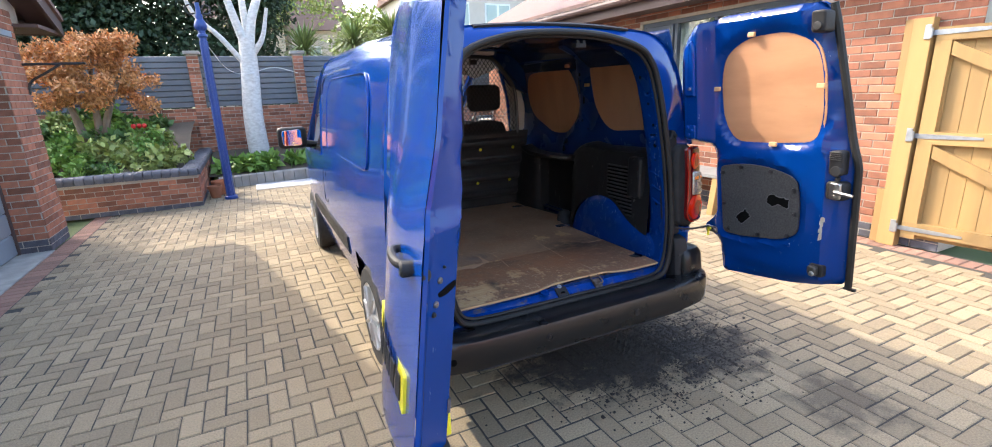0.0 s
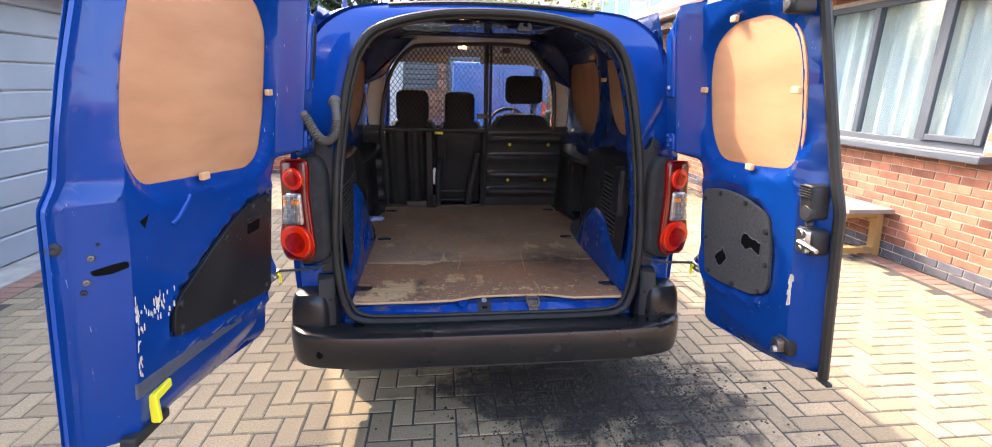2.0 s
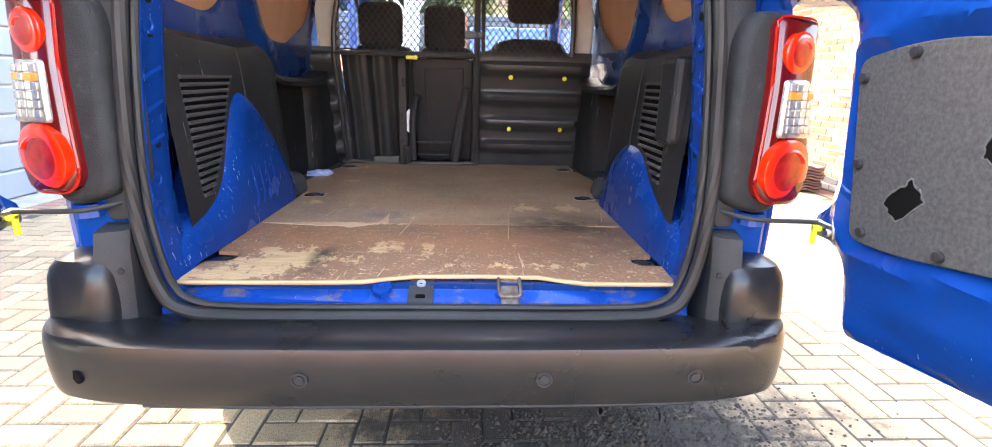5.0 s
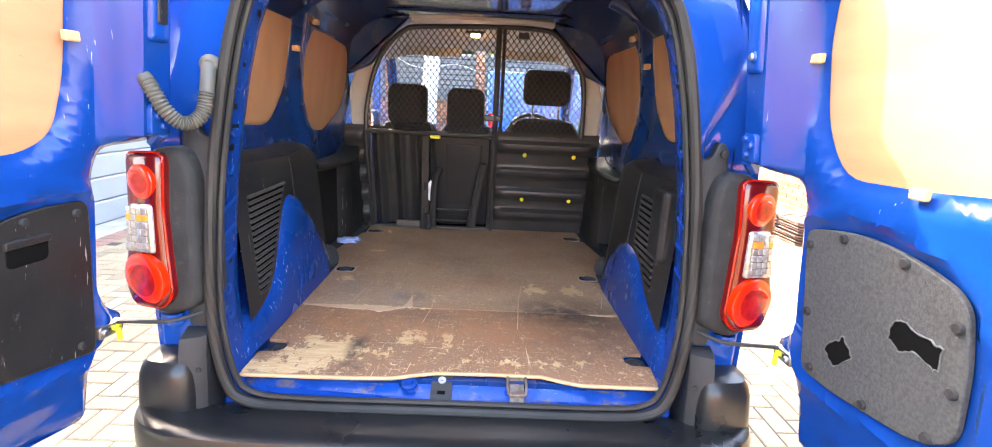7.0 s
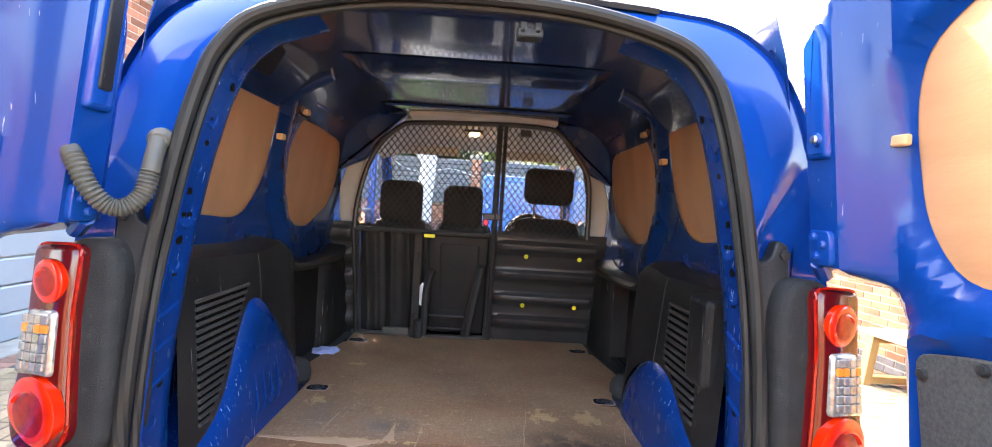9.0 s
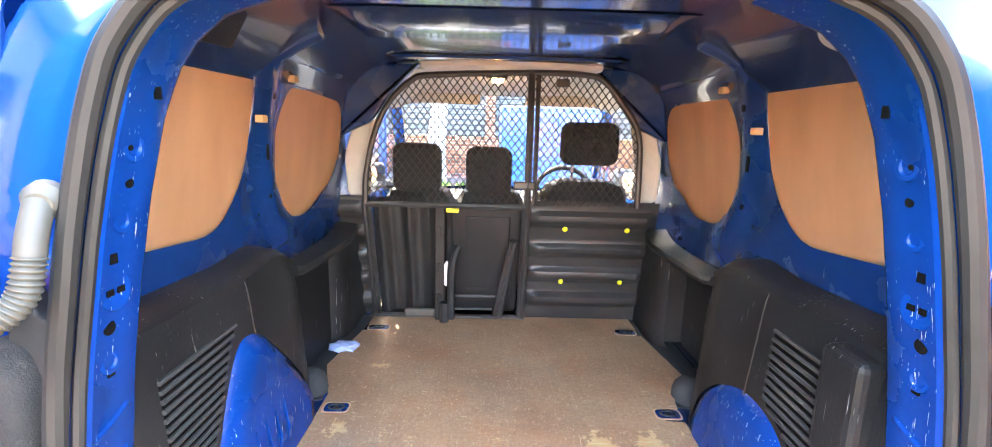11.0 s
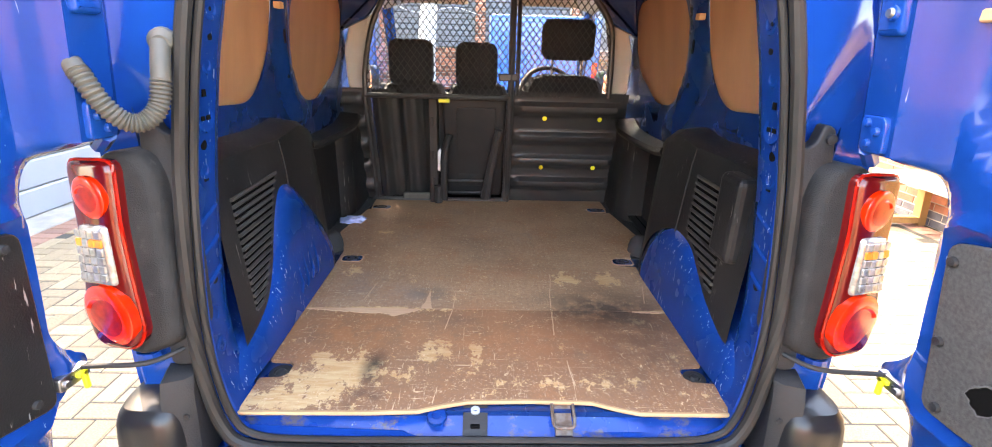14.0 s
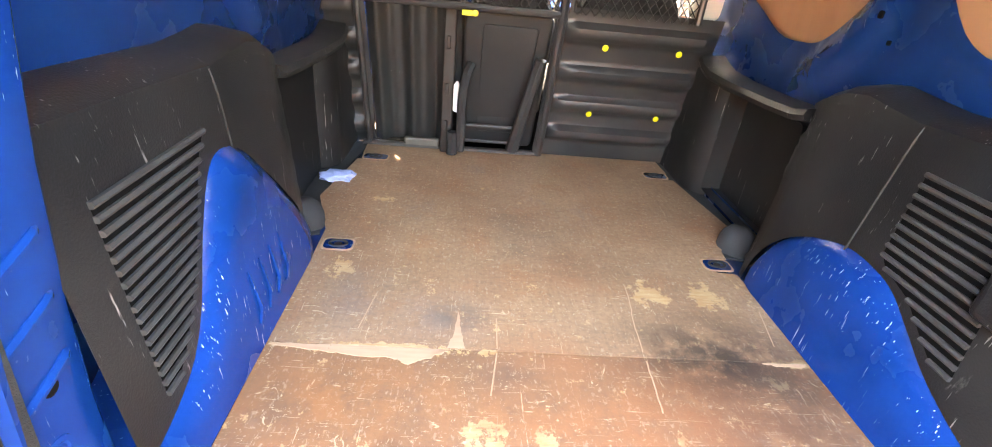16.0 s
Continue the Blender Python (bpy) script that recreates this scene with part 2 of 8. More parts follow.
M_GREYDOOR = material("garage door paint", (0.24, 0.275, 0.30), 0.5, second=(0.19, 0.22, 0.24), scale=2, amount=0.6, bump=0.04, bump_scale=30)
M_FRAME = material("grey window frame", (0.065, 0.08, 0.1), 0.5, scale=4, amount=0.4)
M_CONCRETE = material("concrete", (0.36, 0.34, 0.3), 0.9, second=(0.2, 0.19, 0.17), scale=5, amount=0.8, bump=0.3)
M_MORTAR = material("mortar", (0.42, 0.37, 0.3), 0.95, second=(0.3, 0.26, 0.21), scale=12, bump=0.3)
M_JOINT = material("sand joints", (0.05, 0.045, 0.038), 0.95, second=(0.032, 0.034, 0.024), scale=3, bump=0.3)
BR = dict(rough=0.9, second=(0.24, 0.1, 0.06), scale=14, amount=0.8, bump=0.35, bump_scale=70, spread=0.45)
M_BRICK = material("red brick", (0.35, 0.135, 0.075), per="island", **BR)
M_BRICK_P = material("red brick piece", (0.35, 0.135, 0.075), per="object", **BR)
DK = dict(rough=0.85, second=(0.06, 0.062, 0.07), scale=14, amount=0.8, bump=0.3, bump_scale=70, spread=0.25)
M_ENGB = material("dark engineering brick", (0.1, 0.1, 0.115), per="island", **DK)
M_ENGB_P = material("dark engineering brick piece", (0.1, 0.1, 0.115), per="object", **DK)
PV = dict(rough=0.92, second=(0.15, 0.12, 0.078), scale=120, amount=0.7, bump=0.6, bump_scale=190, spread=0.2)
M_PAVE = material("buff paving block", (0.31, 0.24, 0.145), per="island", **PV)
M_PAVE_P = material("buff paving block piece", (0.31, 0.24, 0.145), per="object", **PV)
M_PAVE_RED = material("red paving block", (0.3, 0.15, 0.11), per="island", **PV)
M_SOIL = material("soil", (0.09, 0.065, 0.045), 0.95, second=(0.05, 0.05, 0.03), scale=6, bump=0.5)
M_GRASS = material("grass ground", (0.09, 0.13, 0.04), 0.95, second=(0.13, 0.12, 0.06), scale=2, bump=0.4)
M_WOOD = material("treated timber", (0.38, 0.235, 0.085), 0.75, second=(0.25, 0.155, 0.06), scale=5, amount=0.85, stretch=(1, 1, 0.12), bump=0.1, bump_scale=30, per="object", spread=0.14)
M_FASCIA = material("brown fascia", (0.085, 0.05, 0.042), 0.6, scale=6, amount=0.5)
M_FENCE = material("grey fence slat", (0.115, 0.125, 0.14), 0.6, second=(0.085, 0.095, 0.105), scale=5, amount=0.6, per="object", spread=0.12)
M_WHITE = material("white frame", (0.75, 0.75, 0.73), 0.5, scale=5, amount=0.15)
M_CURTAIN = material("white voile curtain", (0.68, 0.7, 0.68), 0.9, second=(0.5, 0.53, 0.52), scale=3, amount=0.6, stretch=(1, 6, 0.4))
M_POST = material("blue post paint", (0.012, 0.045, 0.22), 0.4, second=(0.02, 0.06, 0.2), scale=9, amount=0.6, bump=0.05)
M_BARK = worn(material("white bark", (0.66, 0.64, 0.6), 0.85, second=(0.42, 0.39, 0.35), scale=14, amount=0.8, stretch=(1, 1, 2), bump=0.5, bump_scale=40), (0.12, 0.1, 0.085), 5, 0.66, 0.70, (1, 1, 1.6), 0.8)
M_BARK2 = material("brown bark", (0.2, 0.15, 0.11), 0.9, scale=12, bump=0.4)
LF = dict(rough=0.6, per="island", spread=0.4, scale=3)
M_LEAF_MAPLE = material("copper leaf", (0.5, 0.22, 0.075), second=(0.55, 0.3, 0.11), **LF)
M_LEAF = material("green leaf", (0.12, 0.23, 0.035), second=(0.22, 0.32, 0.06), **LF)
M_LEAF_DARK = material("dark conifer leaf", (0.02, 0.045, 0.018), second=(0.035, 0.06, 0.025), **LF)
M_LEAF_LIME = material("spring leaf", (0.25, 0.3, 0.07), second=(0.33, 0.34, 0.12), **LF)
M_LEAF_CORDY = material("palm leaf", (0.17, 0.23, 0.07), second=(0.28, 0.28, 0.1), **LF)
M_STONE = material("rock", (0.3, 0.28, 0.25), 0.9, second=(0.18, 0.17, 0.14), scale=7, bump=0.5)
M_SLATE = material("roof tile", (0.17, 0.1, 0.08), 0.85, second=(0.1, 0.07, 0.06), scale=8, bump=0.3, per="object", spread=0.3)
M_RENDER = material("house render", (0.6, 0.52, 0.46), 0.9, scale=4, amount=0.3, bump=0.1)


def stained(m, spots, colour):
    """Dark spilt oil and dirt on the ground at given places, with ragged edges."""
    t = m.node_tree
    b = t.nodes["Principled BSDF"]
    geo, n = t.nodes.new("ShaderNodeNewGeometry"), t.nodes.new("ShaderNodeTexNoise")
    n.inputs["Scale"].default_value, n.inputs["Detail"].default_value, n.inputs["Roughness"].default_value = 5.0, 9, 0.7
    t.links.new(geo.outputs["Position"], n.inputs[0])
    for x, y, rx, ryy, strength in spots:
        mp, ln, ad, rg = (t.nodes.new("ShaderNode" + k) for k in ("Mapping", "VectorMath", "Math", "MapRange"))
        mp.inputs["Location"].default_value, mp.inputs["Scale"].default_value = (-x / rx, -y / ryy, 0), (1 / rx, 1 / ryy, 0)
        ln.operation, ad.operation = "LENGTH", "MULTIPLY_ADD"
        ad.inputs[1].default_value = 3.0
        rg.inputs[1].default_value, rg.inputs[2].default_value, rg.inputs[4].default_value = 2.75, 2.1, strength
        mix = t.nodes.new("ShaderNodeMix")
        mix.data_type = "RGBA"
        mix.inputs[7].default_value = (*colour, 1)
        old = b.inputs["Base Color"].links[0].from_socket
        t.links.new(geo.outputs["Position"], mp.inputs[0])
        t.links.new(mp.outputs[0], ln.inputs[0])
        t.links.new(n.outputs[0], ad.inputs[0])
        t.links.new(ln.outputs["Value"], ad.inputs[2])
        t.links.new(ad.outputs[0], rg.inputs[0])
        t.links.new(rg.outputs[0], mix.inputs[0])
        t.links.new(old, mix.inputs[6])
        t.links.new(mix.outputs[2], b.inputs["Base Color"])


SPOTS = [(0.45, 0.12, 0.5, 0.34, 0.95), (0.55, 0.30, 0.75, 0.36, 0.92), (1.0, -0.05, 0.35, 0.3, 0.85), (0.15, 0.28, 0.4, 0.16, 0.8), (1.15, -0.75, 0.25, 0.22, 0.6)]
for m in (M_PAVE, M_PAVE_P, M_JOINT):
    stained(m, SPOTS, (0.022, 0.019, 0.016))


# ---- mesh helpers ----
def part(name, bm, mat, parent=None, label="", smooth=False):
    me = bpy.data.meshes.new(name)
    bmesh.ops.recalc_face_normals(bm, faces=bm.faces)
    if smooth:
        for f in bm.faces:
            f.smooth = True
        for e in bm.edges:
            if len(e.link_faces) == 2 and e.calc_face_angle(0) > 0.6:
                e.smooth = False
    bm.to_mesh(me)
    bm.free()
    me.materials.append(mat)
    ob = new(name, me)
    if parent is not None:
        ob.parent = parent
    if label:
        ob["label"] = label
    return ob


def thing(name, label, category, at=(0, 0, 0), group="", kind=""):
    ob = new(name)
    ob.location = at
    ob.empty_display_size = 0.1
    return tagged(ob, label, category, group, kind)


def B():
    return bmesh.new()


def box(bm, lo, hi, bevel=0.0, seg=2, m=None):
    r = bmesh.ops.create_cube(bm, size=1.0)
    vs = r["verts"]
    for v in vs:
        v.co = Vector([lo[i] + (v.co[i] + 0.5) * (hi[i] - lo[i]) for i in range(3)])
    if bevel > 0:
        es = list({e for v in vs for e in v.link_edges})
        out = bmesh.ops.bevel(bm, geom=es, offset=bevel, segments=seg, affect="EDGES", profile=0.5)
        vs = list({v for f in out["faces"] for v in f.verts} | {v for v in vs if v.is_valid})
    if m is not None:
        bmesh.ops.transform(bm, matrix=m, verts=[v for v in vs if v.is_valid])
    return bm


def loft(bm, loops, closed=True, cap=True):
    """Skin through loops of equally many points."""
    rows = [[bm.verts.new(p) for p in loop] for loop in loops]
    n = len(rows[0])
    for a, b in zip(rows, rows[1:]):
        for i in range(n if closed else n - 1):
            j = (i + 1) % n
            bm.faces.new((a[i], a[j], b[j], b[i]))
    if cap and closed:
        bm.faces.new(rows[0])
        bm.faces.new(rows[-1])
    return rows


def plate(bm, outline, place, depth):
    """A flat plate: outline of (u, v) pairs, set into space by place(u, v, w), w from 0 to depth."""
    loft(bm, [[place(u, v, w) for u, v in outline] for w in (0.0, depth)])
    return bm


def plate_bev(bm, outline, place, depth, bev):
    """A plate whose front edge is rounded off."""
    c = Vector((sum(p[0] for p in outline) / len(outline), sum(p[1] for p in outline) / len(outline)))
    def shrink(k):
        out = []
        n = len(outline)
        for i in range(n):
            a, b, d = Vector(outline[i - 1]), Vector(outline[i]), Vector(outline[(i + 1) % n])
            t = ((b - a).normalized() + (d - b).normalized())
            t = t.normalized() if t.length > 1e-6 else (d - b).normalized()
            nrm = Vector((-t.y, t.x))
            if (c - b).dot(nrm) < 0:
                nrm = -nrm
            out.append(b + nrm * k)
        return out
    loops = [[place(u, v, 0) for u, v in outline], [place(u, v, depth - bev) for u, v in outline]]
    for a in (35, 65, 90):
        loops.append([place(p[0], p[1], depth - bev + bev * math.sin(radians(a))) for p in shrink(bev * (1 - math.cos(radians(a))))])
    loft(bm, loops)
    return bm


def rounded(points, radius, seg=5):
    """A closed outline with its corners rounded off; radius one for all or one each."""
    out = []
    n = len(points)
    for i in range(n):
        p, a, b = Vector(points[i]), Vector(points[i - 1]), Vector(points[(i + 1) % n])
        r = radius[i] if isinstance(radius, (list, tuple)) else radius
        r = min(r, (a - p).length * 0.48, (b - p).length * 0.48)
        s, e = p + (a - p).normalized() * r, p + (b - p).normalized() * r
        for k in range(seg + 1):
            t = k / seg
            out.append(s * (1 - t) ** 2 + p * 2 * t * (1 - t) + e * t ** 2)
    return out


def spline(points, n=40, closed=False):
    """Catmull-Rom through points (any dimension), n samples a span total."""
    P = [Vector(p) for p in points]
    spans = len(P) if closed else len(P) - 1
    out = []
    per = max(1, n // spans)
    for i in range(spans):
        p1, p2 = P[i % len(P)], P[(i + 1) % len(P)]
        p0 = P[i - 1] if (closed or i > 0) else p1 * 2 - p2
        p3 = P[(i + 2) % len(P)] if (closed or i + 2 < len(P)) else p2 * 2 - p1
        for k in range(per):
            t = k / per
            out.append(0.5 * ((2 * p1) + (p2 - p0) * t + (2 * p0 - 5 * p1 + 4 * p2 - p3) * t * t + (3 * p1 - p0 - 3 * p2 + p3) * t ** 3))
    if not closed:
        out.append(P[-1])
    return out


def tube(bm, points, radius, sides=8, closed=False, cap=True):
    """A round bar along points; radius a number or one each."""
    P = [Vector(p) for p in points]
    n = len(P)
    loops = []
    up = Vector((0, 0, 1))
    for i in range(n):
        a = P[i - 1] if (i > 0 or closed) else P[i]
        b = P[(i + 1) % n] if (i < n - 1 or closed) else P[i]
        d = (b - a).normalized()
        if loops and not closed:
            s = prev_s - d * prev_s.dot(d)
        else:
            s = d.cross(up)
            if s.length < 0.05:
                s = d.cross(Vector((1, 0, 0))) if not loops else prev_s - d * prev_s.dot(d)
        s.normalize()
        prev_s = s
        w = s.cross(d)
        r = radius[i] if isinstance(radius, (list, tuple)) else radius
        loops.append([P[i] + (s * math.cos(2 * math.pi * k / sides) + w * math.sin(2 * math.pi * k / sides)) * r for k in range(sides)])
    if closed:
        loops.append(loops[0])
        rows = [[bm.verts.new(p) for p in l] for l in loops[:-1]]
        rows.append(rows[0])
        for a, b in zip(rows, rows[1:]):
            for i in range(sides):
                j = (i + 1) % sides
                bm.faces.new((a[i], a[j], b[j], b[i]))
    else:
        loft(bm, loops, cap=cap)
    return bm


def disc(bm, centre, axis, profile, sides=24):
    """A turned piece: profile of (radius, height along axis) pairs."""
    ax = Vector(axis).normalized()
    s = ax.cross(Vector((0, 0, 1)))
    if s.length < 0.1:
        s = Vector((1, 0, 0))
    s.normalize()
    w = ax.cross(s)
    loops = [[Vector(centre) + ax * h + (s * math.cos(2 * math.pi * k / sides) + w * math.sin(2 * math.pi * k / sides)) * max(r, 0.0005)
              for k in range(sides)] for r, h in profile]
    loft(bm, loops)
    return bm


def joined(name, verts, faces, mat, parent=None, label=""):
    me = bpy.data.meshes.new(name)
    me.from_pydata(verts, [], faces)
    me.update()
    me.materials.append(mat)
    ob = new(name, me)
    if parent is not None:
        ob.parent = parent
    if label:
        ob["label"] = label
    return ob


# ---- ground and house ----
tagged(part("ground", box(B(), (-150, -150, -0.4), (150, 200, -0.03)), M_GRASS), "grassy earth that reaches to the horizon", "ground", kind="structure")
paving = thing("paving", "buff block paving laid in herringbone", "paving", kind="structure")
part("sand_bed", box(B(), (-3.56, -9.0, -0.06), (4.14, 9.6, -0.006)), M_JOINT, paving)

WIN_Y0, WIN_Y1, WIN_Z0, WIN_Z1 = 1.50, 4.15, 1.10, 2.44
HY0, HY1, HZ = 0.15, 9.5, 2.60
wall_house = thing("wall_house", "red brick house wall with pale mortar", "wall", kind="structure")
for lo, hi in (((4.13, HY0, 0), (4.36, WIN_Y0, HZ)), ((4.13, WIN_Y1, 0), (4.36, HY1, HZ)), ((4.13, WIN_Y0, 0), (4.36, WIN_Y1, WIN_Z0)), ((4.13, WIN_Y0, WIN_Z1), (4.36, WIN_Y1, HZ))):
    part("mortar_core", box(B(), lo, hi), M_MORTAR, wall_house)
part("gable_end", box(B(), (4.13, HY0 - 0.02, HZ), (8.0, HY0 + 0.2, 4.6)), M_MORTAR, wall_house)
part("end_wall", box(B(), (4.36, HY0, 0), (8.0, HY0 + 0.2, HZ)), M_MORTAR, wall_house)
part("room_back", box(B(), (5.6, HY0 + 0.2, 0), (5.7, HY1, HZ)), M_RENDER, wall_house)
part("room_floor", box(B(), (4.36, HY0 + 0.2, 0.3), (5.6, HY1, 0.4)), M_RENDER, wall_house)

roof = thing("house_roof", "brown fascia and gutter under a tiled roof edge", "roof", kind="structure")
part("fascia", box(B(), (3.72, -0.1, 2.56), (3.76, 9.6, 2.76), 0.004), M_FASCIA, roof)
part("soffit", box(B(), (3.76, -0.1, 2.575), (4.36, 9.6, 2.60)), M_FASCIA, roof)
bm = B()
tube(bm, [(3.66, -0.15, 2.74), (3.66, 9.6, 2.74)], 0.055, 10)
part("gutter", bm, M_FASCIA, roof, smooth=True)
bm = B()
loft(bm, [[(3.62, y, 2.79), (7.5, y, 4.7), (7.5, y, 4.78), (3.62, y, 2.85)] for y in (-0.2, 9.7)])
part("roof_slope", bm, M_SLATE, roof)

# ---- garage ----
garage = thing("garage", "brick garage with a grey sectional door and gabled roof", "garage", kind="structure")
part("pier_core", box(B(), (-3.86, 5.107, 0), (-3.567, 5.735, 2.70)), M_MORTAR, garage)
part("side_wall_core", box(B(), (-9.0, 5.55, 0), (-3.86, 5.73, 2.70)), M_MORTAR, garage)
part("pier_far_core", box(B(), (-3.86, -1.2, 0), (-3.567, -0.62, 2.70)), M_MORTAR, garage)
bm = B()
loft(bm, [[(x, 6.0, 2.68), (x, 2.5, 4.15), (x, -1.0, 2.68), (x, -1.0, 2.45), (x, 6.0, 2.45)] for x in (-3.86, -3.575)])
part("gable_core", bm, M_MORTAR, garage)
for k in (0, 1):
    bm = B()
    ye, yr = (6.5, 2.5) if k == 0 else (-1.5, 2.5)
    ze, zr = 2.60, 4.36
    loft(bm, [[(x, ye, ze), (x, yr, zr), (x, yr, zr - 0.2), (x, ye, ze - 0.17)] for x in (-3.34, -3.30)])
    part("barge_board", bm, M_FASCIA, garage)
    bm = B()
    loft(bm, [[(x, ye, ze + 0.01), (x, yr, zr + 0.01), (x, yr, zr + 0.07), (x, ye, ze + 0.07)] for x in (-9.0, -3.27)])
    part("roof_slope", bm, M_SLATE, garage)
    bm = B()
    loft(bm, [[(x, ye, ze - 0.13), (x, yr, zr - 0.16), (x, yr, zr - 0.13), (x, ye, ze - 0.10)] for x in (-3.58, -3.34)])
    part("verge_soffit", bm, M_FASCIA, garage)
part("eave_box", box(B(), (-9.0, 5.74, 2.45), (-3.34, 6.5, 2.49)), M_FASCIA, garage)
part("eave_fascia", box(B(), (-9.0, 6.48, 2.44), (-3.30, 6.52, 2.62)), M_FASCIA, garage)
part("lintel_panel", box(B(), (-3.84, -0.62, 2.30), (-3.50, 5.10, 2.60), 0.006), M_GREYDOOR, garage, "grey clad lintel over the door")
part("lintel_lip", box(B(), (-3.50, -0.62, 2.30), (-3.46, 5.30, 2.36), 0.004), M_GREYDOOR, garage)
door = new("garage_door")
door.parent = garage
door["label"] = "grey ribbed up-and-over garage door, closed"
H0 = 0.236
for i in range(10):
    z0 = 0.012 + i * H0
    bm = B()
    prof = [(-3.90, z0 + 0.002), (-3.862, z0 + 0.004), (-3.852, z0 + 0.016), (-3.852, z0 + H0 - 0.022), (-3.862, z0 + H0 - 0.006), (-3.90, z0 + H0 - 0.004)]
    loft(bm, [[(x, y, z) for x, z in prof] for y in (-0.60, 5.085)])
    part("door_section", bm, M_GREYDOOR, door)
part("door_frame", box(B(), (-3.90, 5.06, 0), (-3.835, 5.108, 2.33), 0.003), M_FASCIA, garage)
part("threshold", box(B(), (-3.92, -0.7, -0.05), (-3.545, 5.10, 0.008), 0.004), M_CONCRETE, garage, "worn concrete threshold")
bm = B()
tube(bm, [(-3.58, 5.70, 2.05), (-2.98, 5.70, 2.06)], 0.016, 6)
tube(bm, spline([(-3.56, 5.70, 1.72), (-3.52, 5.70, 1.86), (-3.36, 5.70, 1.96), (-3.22, 5.70, 2.05)], 14), 0.014, 6)
part("wall_bracket", bm, M_BULK, garage, "black metal hanging bracket")

# ---- house window ----
window = thing("window_1", "grey framed casement window with white voile curtains", "window", kind="structure")
part("window_sill", box(B(), (3.99, WIN_Y0 - 0.10, WIN_Z0 - 0.075), (4.24, WIN_Y1 + 0.05, WIN_Z0 - 0.01), 0.008), M_FRAME, window)
def bar(y0, y1, z0, z1, x0=4.15, x1=4.22, nm="frame_bar"):
    return part(nm, box(B(), (x0, y0, z0), (x1, y1, z1), 0.006), M_FRAME, window)
bar(WIN_Y0, WIN_Y1, WIN_Z0 - 0.01, WIN_Z0 + 0.06)
bar(WIN_Y0, WIN_Y1, WIN_Z1 - 0.06, WIN_Z1)
MULL = [WIN_Y0, 2.12, 2.84, 3.50, WIN_Y1]
for k, y in enumerate(MULL):
    w = 0.06
    y0 = min(max(y - w / 2, WIN_Y0), WIN_Y1 - w)
    bar(y0, y0 + w, WIN_Z0 + 0.06, WIN_Z1 - 0.06)
for k, (a, b) in enumerate(zip(MULL, MULL[1:])):
    a, b = a + 0.035, b - 0.035
    if k in (0, 3):
        for y0, y1, z0, z1 in ((a, a + 0.055, WIN_Z0 + 0.06, WIN_Z1 - 0.06), (b - 0.055, b, WIN_Z0 + 0.06, WIN_Z1 - 0.06), (a + 0.056, b - 0.056, WIN_Z0 + 0.062, WIN_Z0 + 0.115), (a + 0.056, b - 0.056, WIN_Z1 - 0.12, WIN_Z1 - 0.062)):
            bar(y0, y1, z0, z1, 4.125, 4.17, "casement_bar")
    ob = part("pane", box(B(), (4.185, a, WIN_Z0 + 0.06), (4.191, b, WIN_Z1 - 0.06)), M_GLASS, window)
    ob.visible_shadow = False
bm = B()
loft(bm, [[(4.33 + 0.03 * math.sin(y * 34) + 0.014 * math.sin(y * 71 + 1), y, z) for y in np.linspace(WIN_Y0 - 0.05, WIN_Y1 + 0.05, 180)] for z in (0.95, 2.45)], closed=False)
tagged(part("curtain", bm, M_CURTAIN, None, smooth=True), "white voile curtain hanging behind the window", "curtain")

# ---- garden walls, planter, fence ----
planter = thing("planter", "raised brick planter with dark bullnose coping", "planter", kind="structure")
PX0, PX1, PY0, PY1, PZ = -4.6, -2.17, 6.85, 10.4, 0.50
part("front_core", box(B(), (PX0, PY0 + 0.007, 0), (PX1 - 0.007, PY0 + 0.21, PZ)), M_MORTAR, planter)
part("side_core", box(B(), (PX1 - 0.21, PY0 + 0.21, 0), (PX1 - 0.007, PY1, PZ)), M_MORTAR, planter)
wall_back = thing("wall_back", "low brick garden wall with brick piers", "wall", kind="structure")
part("core", box(B(), (-9, 10.507, 0), (6, 10.70, 1.42)), M_MORTAR, wall_back)
PIERS = (-5.1, -2.2, -0.15, 1.9, 3.95)
for x in PIERS:
    part("pier_core", box(B(), (x - 0.10, 10.447, 0), (x + 0.10, 10.75, 2.50)), M_MORTAR, wall_back)
    part("pier_cap", box(B(), (x - 0.15, 10.40, 2.50), (x + 0.15, 10.80, 2.57), 0.012), M_CONCRETE, wall_back)
edges = [-9.0] + list(PIERS) + [6.0]
for a, b in zip(edges, edges[1:]):
    fence = thing("fence_panel", "dark grey slatted fence panel standing on a brick wall", "fence", group="fence panels")
    for i in range(9):
        z = 1.44 + i * 0.115
        bm = B()
        loft(bm, [[(x, 10.58, z), (x, 10.565, z + 0.01), (x, 10.575, z + 0.10), (x, 10.60, z + 0.113), (x, 10.62, z + 0.10), (x, 10.62, z)] for x in (a + 0.11, b - 0.11)])
        part("slat", bm, M_FENCE, fence)
bed = thing("garden_bed", "dark soil bank of the raised garden bed", "soil", kind="structure")
bm = B()
loft(bm, [[(x, y, z + 0.05 * noise.noise((x * 2, y * 2, 0))) for y, z in ((PY0 + 0.2, 0.44), (7.6, 0.50), (8.4, 0.72), (9.3, 1.0), (10.5, 1.15))] for x in np.linspace(PX0 - 3, PX1 - 0.2, 14)], closed=False)
part("soil_bank", bm, M_SOIL, bed, smooth=True)
bm = B()
